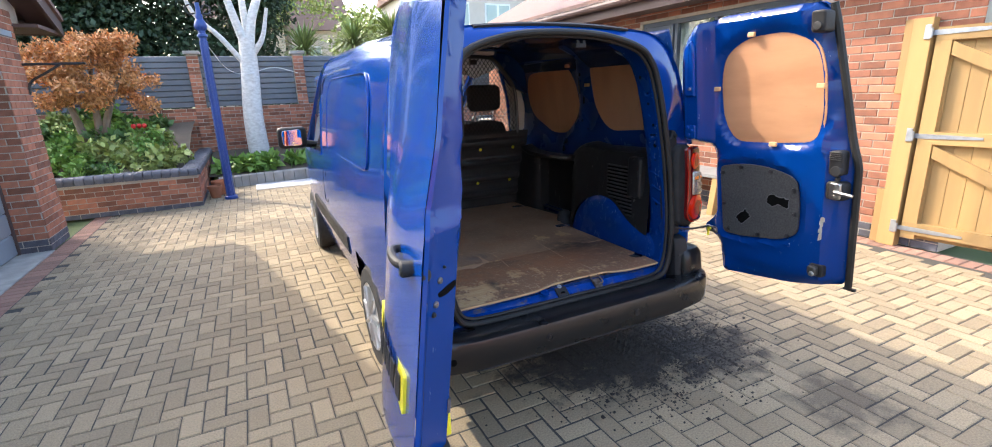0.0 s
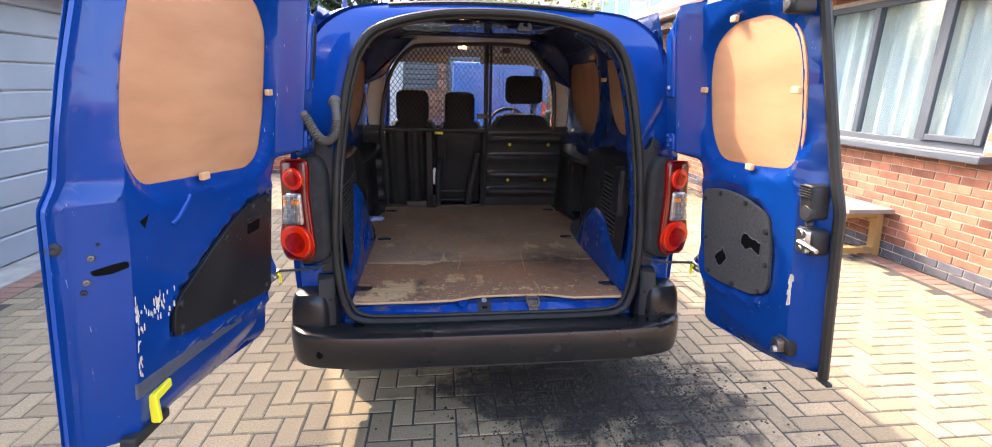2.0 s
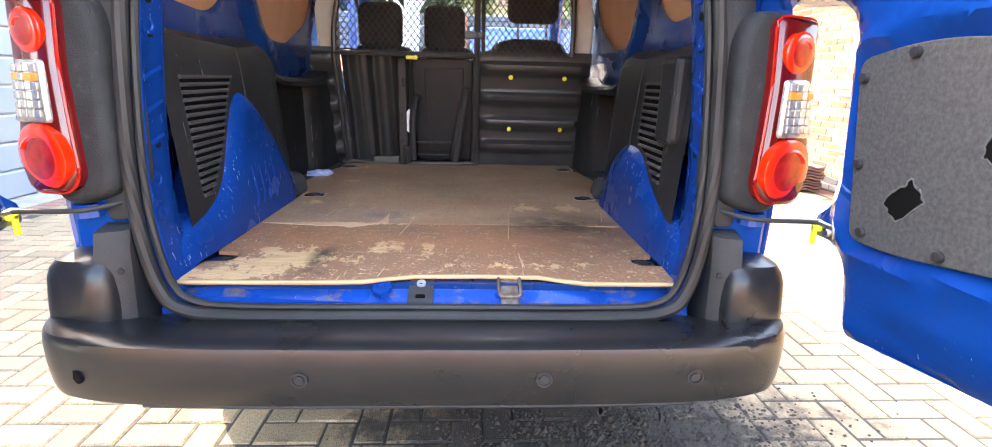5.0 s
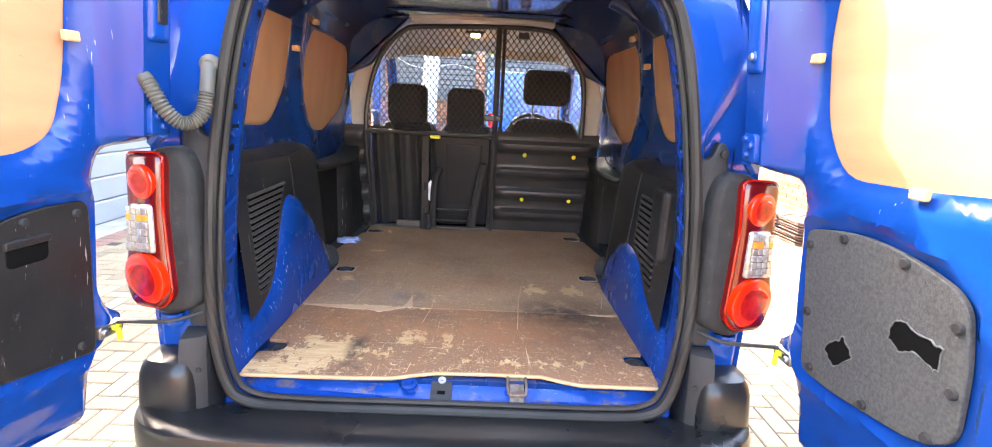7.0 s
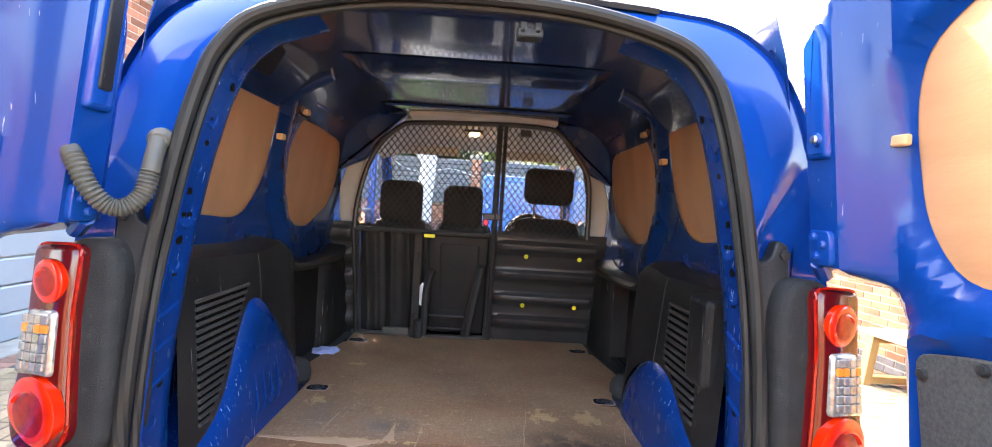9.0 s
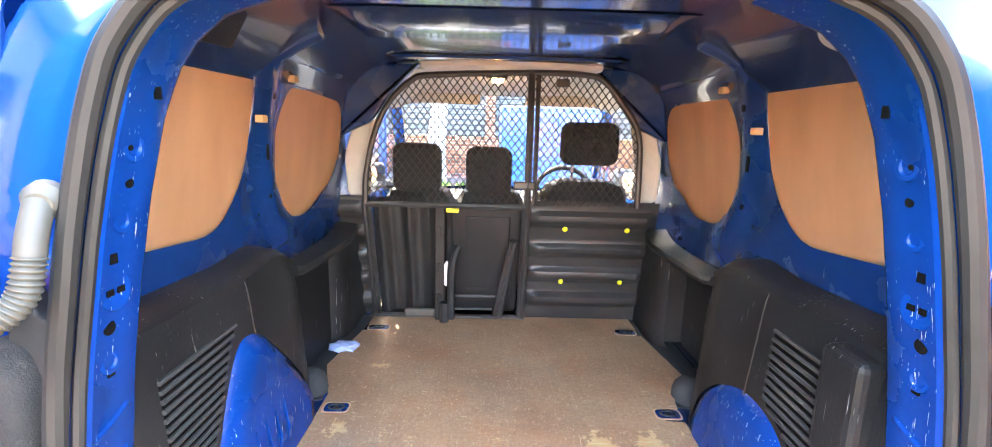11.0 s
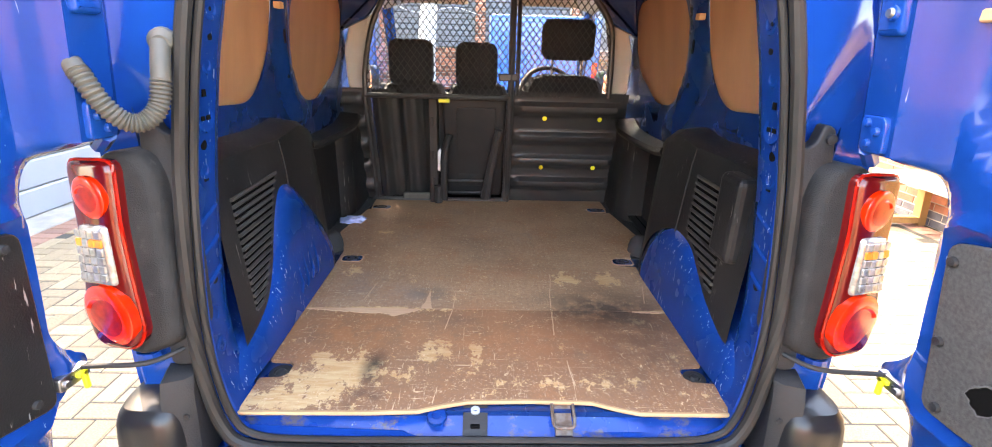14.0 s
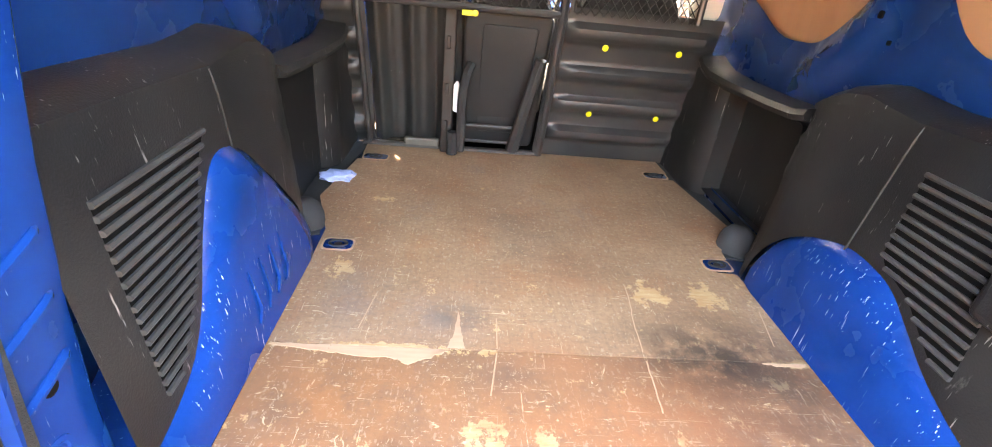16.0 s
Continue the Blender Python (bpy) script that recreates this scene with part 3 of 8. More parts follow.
loft(bm, [[(x, y, z + 0.03 * noise.noise((x * 2, y * 2, 3))) for y, z in ((8.6, 0.20), (9.2, 0.30), (10.5, 0.5))] for x in np.linspace(-2.16, 5.5, 14)], closed=False)
part("rear_bank", bm, M_SOIL, bed, smooth=True)
tagged(part("gravel_strip", box(B(), (-1.4, 7.75, -0.02), (0.6, 8.45, 0.012)), material("white gravel", (0.6, 0.58, 0.54), 0.9, second=(0.35, 0.34, 0.32), scale=60, amount=0.9, bump=0.8, bump_scale=60)), "strip of white gravel", "gravel", kind="structure")
kerb = thing("bed_edging", "curved low concrete edging of the tree bed", "kerb", kind="structure")
pts = spline([(-2.0, 8.35), (-1.5, 8.45), (-0.9, 8.5), (0.0, 8.65), (1.2, 8.7), (3.0, 8.7)], 24)
for i in range(len(pts) - 1):
    a, b = pts[i], pts[i + 1]
    d = (b - a).normalized()
    n = Vector((-d.y, d.x))
    bm = B()
    g = d * 0.005
    loft(bm, [[(p.x + o.x, p.y + o.y, z) for o, z in ((n * -0.06, -0.02), (n * -0.055, 0.19), (n * -0.03, 0.21), (n * 0.05, 0.21), (n * 0.06, -0.02))] for p in (a + g, b - g)])
    part("edging_block", bm, M_STONE, kerb)


# ---- the van ----
van = thing("van", "blue panel van, rear doors open, load bay empty", "van")


# the shell's outline where it meets the rear frame
REAR = [(0, 0.45), (0.668, 0.45), (0.793, 0.46), (0.845, 0.542), (0.87, 0.784), (0.868, 1.025), (0.852, 1.266), (0.825, 1.507), (0.79, 1.64), (0.742, 1.735), (0.675, 1.805), (0.55, 1.858), (0.24, 1.88), (0, 1.885)]


def ry(z):
    """How far forward the rear opening's rim lies at a height."""
    return float(np.interp(z, [0.5, 0.9, 1.3, 1.83, 1.95], [0.02, 0.05, 0.08, 0.12, 0.14]))


# outline of the shell in section, and of the rear opening: half, from bottom middle to top middle
SHELL = [(0, 0.33), (0.70, 0.33), (0.83, 0.36), (0.885, 0.55), (0.895, 0.80), (0.888, 1.05), (0.868, 1.30), (0.842, 1.52), (0.812, 1.70), (0.762, 1.82), (0.66, 1.895), (0.42, 1.928), (0, 1.938)]
RIM = [(0, 0.53), (0.45, 0.53), (0.595, 0.545), (0.645, 0.60), (0.671, 0.72), (0.679, 0.85), (0.674, 1.0), (0.661, 1.17), (0.644, 1.30), (0.620, 1.45), (0.586, 1.60), (0.545, 1.70), (0.46, 1.775), (0.25, 1.828), (0, 1.842)]


def side_x(z, inset=0.0):
    return float(np.interp(z, [p[1] for p in SHELL[2:]], [p[0] for p in SHELL[2:]])) - inset


def ring(half, n=96):
    pts = [Vector(p) for p in half]
    return spline(pts + [Vector((-p.x, p.y)) for p in reversed(pts[1:-1])], n, closed=True)


def holed(bm, outer, holes, place, thick, cuts_u=(), cuts_v=()):
    """A curved sheet with holes: outlines in (u, v), set into space by place(u, v), then given thickness."""
    edges = []
    for loop in [outer] + list(holes):
        vs = [bm.verts.new((p[0], p[1], 0)) for p in loop]
        edges += [bm.edges.new((vs[i], vs[(i + 1) % len(vs)])) for i in range(len(vs))]
    bmesh.ops.triangle_fill(bm, use_beauty=True, use_dissolve=False, edges=edges)
    for k, vals in ((0, cuts_u), (1, cuts_v)):
        for c in vals:
            co, no = Vector((0, 0, 0)), Vector((0, 0, 0))
            co[k], no[k] = c, 1
            bmesh.ops.bisect_plane(bm, geom=bm.verts[:] + bm.edges[:] + bm.faces[:], plane_co=co, plane_no=no)
    bmesh.ops.recalc_face_normals(bm, faces=bm.faces)
    for v in bm.verts:
        v.co = place(v.co.x, v.co.y)
    if thick:
        bmesh.ops.solidify(bm, geom=bm.faces[:], thickness=thick)
    return bm


def ease(a, b, x):
    k = min(1, max(0, (x - a) / (b - a)))
    return k * k * (3 - 2 * k)


# -- outer shell: load body sides and roof, from the rear jamb to the cab
def shell_loop(y, inset=0.0, lift=0.0, rear=False):
    half = REAR[1:] if rear else SHELL[1:]
    pts = spline([Vector(p) for p in half] + [Vector((-p[0], p[1])) for p in reversed(half[:-1])], 88)
    return [(p.x * (1 - inset), y + (ry(p.y) + 0.05 if rear else 0), 0.33 + (p.y - 0.33) * (1 - lift)) for p in pts]


def arch_cut(y, z, centre, r):
    return math.hypot(y - centre, z - 0.31) < r


bm = B()
YS = [0.0, 0.26, 0.33, 0.4, 0.47, 0.55, 0.65, 0.75, 0.85, 0.95, 1.05, 1.15, 1.22, 1.3, 1.5, 1.75, 2.0, 2.2]
rows = []
for i, y in enumerate(YS):
    rows.append([bm.verts.new(p) for p in shell_loop(y, 0.0 if i == 0 else 0.018 * max(0, 1 - y / 0.8), 0.0 if i == 0 else 0.038 * max(0, 1 - y / 1.2), rear=(i == 0))])
for a, b in zip(rows, rows[1:]):
    for i in range(len(a) - 1):
        c = sum((v.co for v in (a[i], a[i + 1], b[i], b[i + 1])), Vector()) / 4
        if not arch_cut(c.y, c.z, 0.84, 0.37):
            bm.faces.new((a[i], a[i + 1], b[i + 1], b[i]))
part("body_shell", bm, M_PAINT, van, smooth=True)

# -- rear frame: from the shell's rear edge in to the opening's rim, set back as a door jamb beside it
bm = B()
outer = [Vector(p) for p in ring(REAR, 120)]
rim = [Vector(p) for p in ring(RIM, 120)]
def frame_loop(k, back):
    out = []
    for o, r in zip(outer, rim):
        p = o.lerp(r, k)
        flush = ease(1.30, 1.42, p.y)
        out.append((p.x, ry(p.y) + back * (1 - flush) + flush * (0.012 + 0.05 * (1 - k) ** 1.5), p.y))
    return out
loft(bm, [frame_loop(0.0, 0.05), frame_loop(0.25, 0.09), frame_loop(0.7, 0.095), frame_loop(0.82, 0.03), frame_loop(1.0, 0.012), [(p.x * 0.985, ry(p.y) + 0.05, 0.006 + p.y * 0.996) for p in rim]], cap=False)
part("rear_frame", bm, M_PAINT, van, smooth=True)

bm = B()
loft(bm, [[(x, 0.168, z - 0.012), (x, 0.162, z - 0.002), (x, 0.175, z + 0.006), (x, 0.20, z + 0.004)] for x, z in [(x, 1.8855 - 0.1 * x * x) for x in np.linspace(-0.43, 0.43, 30)]])
part("roof_edge", bm, M_BLACK, van, "black roof edge strip", smooth=True)
# -- rubber seal round the opening
bm = B()
tube(bm, [(p.x, ry(p.y) - 0.004, p.y) for p in ring(RIM, 144)], 0.0155, 10, closed=True)
part("door_seal", bm, M_RUBBER, van, "weathered black rubber door seal", smooth=True)
bm = B()
tube(bm, [(p.x * 0.972, ry(p.y) + 0.014, 1.2 + (p.y - 1.2) * 0.975) for p in ring(RIM, 144)], 0.009, 8, closed=True)
part("seal_lip", bm, M_RUBBER, van, smooth=True)

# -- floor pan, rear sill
part("load_floor", box(B(), (-0.82, 0.10, 0.50), (0.82, 1.98, 0.583)), M_PAINT_SHADED, van)
bm = B()
loft(bm, [[(x, ry(0.55) + 0.02, 0.535), (x, 0.075, 0.545 + 0.006 * math.cos(x * 9)), (x, 0.11, 0.575), (x, 0.15, 0.583), (x, 0.15, 0.50), (x, 0.04, 0.50)] for x in np.linspace(-0.66, 0.66, 40)])
part("rear_sill", bm, M_SILL, van, "scuffed blue sill", smooth=True)
bm = B()
loft(bm, [[(x, 0.045, 0.542), (x, 0.062, 0.556), (x, 0.105, 0.581), (x, 0.125, 0.587), (x, 0.125, 0.577), (x, 0.045, 0.532)] for x in (-0.062, -0.058, -0.002, 0.002)])
plate_a = part("latch_plate", bm, M_BLACK, van)
bm = B()
disc(bm, (-0.03, 0.104, 0.5805), (0, -0.45, 1), [(0.013, 0), (0.012, 0.004), (0.006, 0.0045), (0.005, 0.003), (0.001, 0.003)], 12)
part("plate_screw", bm, M_GALV, plate_a)
# slot's shade set on the plate as a black block
part("plate_slot_shade", box(B(), (-0.042, 0.064, 0.548), (-0.018, 0.074, 0.5645), 0.002), M_SHADE_BLACK, plate_a)
bm = B()
loft(bm, [[(x, 0.055, 0.545), (x, 0.07, 0.563), (x, 0.12, 0.588), (x, 0.12, 0.578), (x, 0.06, 0.535)] for x in (0.178, 0.180, 0.220, 0.222)])
plate_b = part("latch_plate", bm, M_RUST, van)
bm = B()
tube(bm, spline([(0.172, 0.118, 0.592), (0.172, 0.075, 0.575), (0.178, 0.062, 0.566), (0.200, 0.060, 0.565), (0.222, 0.062, 0.566), (0.228, 0.075, 0.575), (0.228, 0.118, 0.592)], 22), 0.0045, 8)
part("striker_loop", bm, M_RUST, plate_b, "rusty steel striker loop", smooth=True)
bm = B()
disc(bm, (-0.13, 0.088, 0.572), (0, -0.35, 1), [(0.026, 0), (0.024, 0.008), (0.012, 0.01), (0.01, 0.006)], 16)
part("sill_boss", bm, M_PAINT_SCRATCH, van, smooth=True)

# -- load bay side skins, with openings for the boarded windows
WIN1 = rounded([(0.36, 1.315), (0.75, 1.285), (0.89, 1.45), (0.91, 1.70), (0.87, 1.795), (0.36, 1.785)], [0.05, 0.12, 0.1, 0.05, 0.06, 0.05])
WIN2 = rounded([(1.23, 1.245), (1.42, 1.235), (1.72, 1.36), (1.79, 1.52), (1.74, 1.70), (1.16, 1.73), (1.085, 1.62), (1.04, 1.41)], [0.05, 0.08, 0.1, 0.1, 0.09, 0.07, 0.05, 0.06])
for s in (-1, 1):
    def inner(y, z, s=s):
        mid = float(np.interp(z, [1.10, 1.18, 1.28, 1.38, 1.46, 1.60, 1.86], [1.30, 1.19, 1.085, 1.02, 0.99, 0.985, 1.0]))
        wide = float(np.interp(z, [1.10, 1.2, 1.4, 1.86], [0.09, 0.075, 0.05, 0.05]))
        ridge = 0.030 * math.exp(-((y - mid) / wide) ** 4) * ease(1.08, 1.17, z)
        dish = 0.012 * math.exp(-((z - 1.22) / 0.05) ** 2)
        return Vector((s * (np.interp(z, [0.55, 1.2, 1.30, 1.55, 1.75, 1.86], [0.815, 0.805, 0.792, 0.768, 0.74, 0.705]) - ridge - dish), y, z))
    pocket = [rounded([(1.12, 0.62), (1.60, 0.62), (1.60, 1.05), (1.12, 1.05)], 0.02, 2)] if s > 0 else []
    bm = holed(B(), [(0.16, 0.56), (1.98, 0.56), (1.98, 1.86), (0.16, 1.86)], [WIN1, WIN2] + pocket, inner, 0.0,
               np.arange(0.24, 1.95, 0.034), np.arange(0.65, 1.85, 0.034))
    bmesh.ops.solidify(bm, geom=bm.faces[:], thickness=0.012 * s)
    part("side_lining", bm, M_PAINT_SHADED, van, smooth=True)
    for k, win in enumerate((WIN1, WIN2)):
        bm = B()
        cx, cz = sum(p[0] for p in win) / len(win), sum(p[1] for p in win) / len(win)
        big = [(cx + (p[0] - cx) * 1.06, cz + (p[1] - cz) * 1.06) for p in win]
        loft(bm, [[Vector((s * (0.806 - 0.14 * (v - 1.29) + w), u, v)) for u, v in big] for w in (0.0, 0.006)])
        part("window_board", bm, M_PLYPANEL, van, "stained plywood window board")
        for y, z in ([(0.925, 1.60), (0.50, 1.795)] if k == 0 else [(1.82, 1.57), (1.14, 1.735)]):
            bm = B()
            p = inner(y, z)
            box(bm, (-0.012, -0.017, -0.011), (0.012, 0.017, 0.011), 0.002, 1, Matrix.Translation((p.x - s * 0.018, y, z)))
            part("board_clip", bm, M_WOODCLIP, van)
    # pillar between the boards, shade of its stamped slots laid on as black plates
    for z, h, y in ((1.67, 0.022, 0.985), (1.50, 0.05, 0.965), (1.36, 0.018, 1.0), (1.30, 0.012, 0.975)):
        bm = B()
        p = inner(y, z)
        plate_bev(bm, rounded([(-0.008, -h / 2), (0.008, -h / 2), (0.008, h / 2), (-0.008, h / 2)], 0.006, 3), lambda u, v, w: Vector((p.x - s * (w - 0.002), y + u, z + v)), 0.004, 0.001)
        part("pillar_slot_shade", bm, M_SHADE_BLACK, van)
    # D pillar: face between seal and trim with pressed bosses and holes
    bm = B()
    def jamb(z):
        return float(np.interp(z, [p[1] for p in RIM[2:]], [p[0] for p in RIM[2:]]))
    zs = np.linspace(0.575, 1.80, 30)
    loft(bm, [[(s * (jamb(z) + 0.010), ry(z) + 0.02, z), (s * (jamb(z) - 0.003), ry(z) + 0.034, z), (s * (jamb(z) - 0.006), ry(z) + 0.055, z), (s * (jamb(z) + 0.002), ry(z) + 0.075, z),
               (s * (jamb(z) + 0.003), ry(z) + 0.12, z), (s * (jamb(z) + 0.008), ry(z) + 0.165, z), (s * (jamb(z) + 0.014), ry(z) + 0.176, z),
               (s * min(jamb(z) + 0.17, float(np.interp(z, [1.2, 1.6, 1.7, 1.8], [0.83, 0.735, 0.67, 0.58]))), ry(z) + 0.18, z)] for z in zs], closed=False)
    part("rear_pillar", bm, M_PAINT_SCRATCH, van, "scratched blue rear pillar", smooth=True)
    # holes and slits are black pieces on the face, painting the shade inside
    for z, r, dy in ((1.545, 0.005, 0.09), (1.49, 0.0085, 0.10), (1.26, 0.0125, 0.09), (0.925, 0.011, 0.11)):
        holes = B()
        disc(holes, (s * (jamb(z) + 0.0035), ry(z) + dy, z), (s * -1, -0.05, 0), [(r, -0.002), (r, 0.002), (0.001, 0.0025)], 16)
        part("pillar_hole_shade", holes, M_SHADE_BLACK, van)
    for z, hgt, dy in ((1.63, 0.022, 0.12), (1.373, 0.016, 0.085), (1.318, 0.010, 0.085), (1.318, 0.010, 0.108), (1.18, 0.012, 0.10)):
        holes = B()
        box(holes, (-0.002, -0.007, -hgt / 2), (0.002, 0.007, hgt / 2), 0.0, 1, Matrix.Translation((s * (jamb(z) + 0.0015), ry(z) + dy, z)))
        part("pillar_slit_shade", holes, M_SHADE_BLACK, van)
    for z, r in ((1.545, 0.024), (1.43, 0.02), (1.318, 0.034), (1.20, 0.022), (0.84, 0.022), (0.755, 0.022)):
        boss = B()
        disc(boss, (s * (jamb(z) + 0.004), ry(z) + 0.097, z), (s * -1, -0.05, 0), [(r, -0.002), (r * 0.92, 0.003), (r * 0.6, 0.0035), (r * 0.45, 0.0005), (0.004, 0.001)], 20)
        part("pillar_boss", boss, M_PAINT_SCRATCH, van, smooth=True)
    for z in (1.09, 1.01, 0.93):
        boss = B()
        tube(boss, spline([(s * (jamb(z) + 0.012), ry(z) + 0.06, z - 0.012), (s * (jamb(z) + 0.006), ry(z) + 0.075, z - 0.008), (s * (jamb(z) + 0.006), ry(z) + 0.135, z + 0.012), (s * (jamb(z) + 0.014), ry(z) + 0.15, z + 0.016)], 12), 0.0085, 8)
        part("pillar_swage", boss, M_PAINT_SCRATCH, van, smooth=True)

# -- roof lining with bows
bm = B()
loops = []
for x in np.linspace(-0.768, 0.768, 37):
    z = 1.882 - 0.125 * (abs(x) / 0.72) ** 5
    zf = 1.882 - 0.125 * (abs(x) / 0.72) ** 8
    e = 0.35 * (abs(x) / 0.72) ** 4 * 0.1
    loops.append([(x, 0.165, z - 0.035 - e), (x, 0.19, z - 0.048 - e), (x, 0.24, z - 0.045 - e), (x, 0.27, z - 0.01), (x, 0.45, zf), (x, 1.9, zf), (x, 1.9, zf + 0.01), (x, 0.45, zf + 0.006), (x, 0.3, z + 0.004), (x, 0.18, z - 0.024 - e)])
loft(bm, loops)
part("roof_lining", bm, M_ROOF_SHADED, van, smooth=True)
for y, w, d, half, prof in ((0.85, 0.125, 0.034, 0.47, ((-1, 0), (-0.9, 0.08), (0.85, 1), (0.95, 0.9), (1, 0))), (1.56, 0.04, 0.010, 0.50, ((-1, 0), (-0.8, 1), (0.8, 1), (1, 0)))):
    bm = B()
    loft(bm, [[(x, y + a * w, 1.879 - 0.125 * (abs(x) / 0.72) ** 8 - b * d * (1 - ease(half - 0.05, half, abs(x)))) for a, b in prof] for x in np.linspace(-half, half, 45)])
    part("roof_bow", bm, M_ROOF_SHADED, van, smooth=True)
for s in (-1, 1):
    bm = B()
    tube(bm, [(s * 0.73, 0.2, 1.785), (s * 0.715, 0.6, 1.80), (s * 0.71, 1.2, 1.80), (s * 0.71, 1.88, 1.79)], 0.022, 8)
    tube(bm, [(s * 0.775, 0.985, 1.60), (s * 0.752, 0.985, 1.72), (s * 0.715, 0.99, 1.79), (s * 0.66, 1.0, 1.83), (s * 0.58, 1.0, 1.865)], 0.028, 10)
    part("roof_rail", bm, M_PAINT_SHADED, van, smooth=True)
bm = box(B(), (0.10, 0.15, 1.775), (0.16, 0.19, 1.795), 0.004)
box(bm, (0.105, 0.15, 1.782), (0.12, 0.165, 1.81), 0.003)
box(bm, (0.14, 0.15, 1.782), (0.155, 0.165, 1.81), 0.003)
part("roof_striker", bm, M_BLACK, van)
# interior lamp in the rear roof corner, and the dark cover opposite
bm = B()
plate_bev(bm, rounded([(-0.085, -0.03), (0.05, -0.045), (0.085, 0.0), (0.05, 0.045), (-0.085, 0.04)], 0.03, 5), lambda u, v, w: Vector((0.640 + 0.75 * v - 0.45 * w, 0.43 + u, 1.795 - 0.6 * v - 0.88 * w)), 0.018, 0.007)
load_lamp = part("load_lamp", bm, M_LAMPLENS, van, "translucent white load bay lamp", smooth=True)
bm = B()
tube(bm, [Vector((0.640 + 0.75 * v - 0.45 * 0.004, 0.43 + u, 1.795 - 0.6 * v - 0.88 * 0.004)) for u, v in rounded([(-0.09, -0.034), (0.052, -0.05), (0.09, 0.0), (0.052, 0.05), (-0.09, 0.044)], 0.03, 5)], 0.006, 6, closed=True)
part("lamp_rim", bm, M_BLACK, load_lamp)
bm = B()
plate_bev(bm, rounded([(0.30, -0.06), (0.62, -0.07), (0.66, 0.045), (0.40, 0.05), (0.30, 0.02)], 0.02, 3), lambda u, v, w: Vector((-(0.655 + 0.6 * v) + 0.5 * w, u, 1.795 - 0.7 * v - 0.7 * w)), 0.01, 0.004)
part("corner_cover", bm, M_TRIM, van, "black plastic corner cover")

# -- wheel arches: the left one stands clear of its trim higher than the right
ARCH = {-1: [(0.08, 0.60), (0.15, 0.665), (0.22, 0.703), (0.272, 0.716), (0.327, 0.732), (0.392, 0.765), (0.449, 0.828), (0.512, 0.935), (0.575, 1.020), (0.622, 1.045), (0.675, 1.04), (0.727, 1.012), (0.796, 0.947), (0.873, 0.866), (0.952, 0.772), (1.015, 0.68), (1.02, 0.60)],
        1: [(0.08, 0.60), (0.13, 0.68), (0.20, 0.727), (0.245, 0.733), (0.32, 0.757), (0.40, 0.793), (0.467, 0.836), (0.54, 0.880), (0.614, 0.896), (0.70, 0.893), (0.80, 0.857), (0.88, 0.806), (0.935, 0.745), (0.975, 0.66), (0.985, 0.60)]}
for s in (-1, 1):
    prof = spline([Vector(p) for p in ARCH[s]], 60)
    P0 = np.array([(p.x, p.y) for p in prof])
    def arch_x(y, z):
        """The face stands a little proud of the trim and rolls over towards its edge."""
        D = P0[1:] - P0[:-1]
        q = np.clip(((np.array((y, z)) - P0[:-1]) * D).sum(1) / ((D ** 2).sum(1) + 1e-12), 0, 1)
        d = float(np.sqrt(((P0[:-1] + D * q[:, None] - (y, z)) ** 2).sum(1)).min())
        k = 1 - min(1, d / (0.085 if s < 0 else 0.10))
        edge = 0.668 + 0.07 * (z - 0.6)
        face = 0.638 + 0.012 * max(0, 1 - y / 0.3) + 0.012 * max(0, (z - 0.6) / 0.42)
        return s * (face + (edge + 0.012 - face) * (1 - math.sqrt(max(0, 1 - k * k))))
    bm = holed(B(), [(p.x, p.y) for p in prof], [], lambda y, z: Vector((arch_x(y, z), y, z)), 0.0, np.arange(0.1, 1.02, 0.02), np.arange(0.61, 1.05, 0.02))
    loft(bm, [[(arch_x(p.x, p.y), p.x, p.y) for p in prof], [(s * 0.80, p.x, p.y + 0.004) for p in prof]], closed=False)
    wheel_arch = part("wheel_arch", bm, M_PAINT_SCRATCH, van, "scratched blue wheel arch", smooth=True)
    for i in range(4 if s < 0 else 0):
        y = 0.60 + 0.055 * i
        bm = B()
        tube(bm, [(arch_x(y, 0.66) - s * 0.001, y - 0.01, 0.66), (arch_x(y, 0.70) - s * 0.004, y, 0.70), (arch_x(y, 0.82) - s * 0.002, y - 0.02, 0.80)], [0.002, 0.004, 0.0015], 6)
        part("arch_rib", bm, M_PAINT_SCRATCH, van, smooth=True)

M_SLAT = material("grey grille slat", (0.026, 0.025, 0.024), 0.5, second=(0.055, 0.052, 0.049), scale=9, amount=0.7)
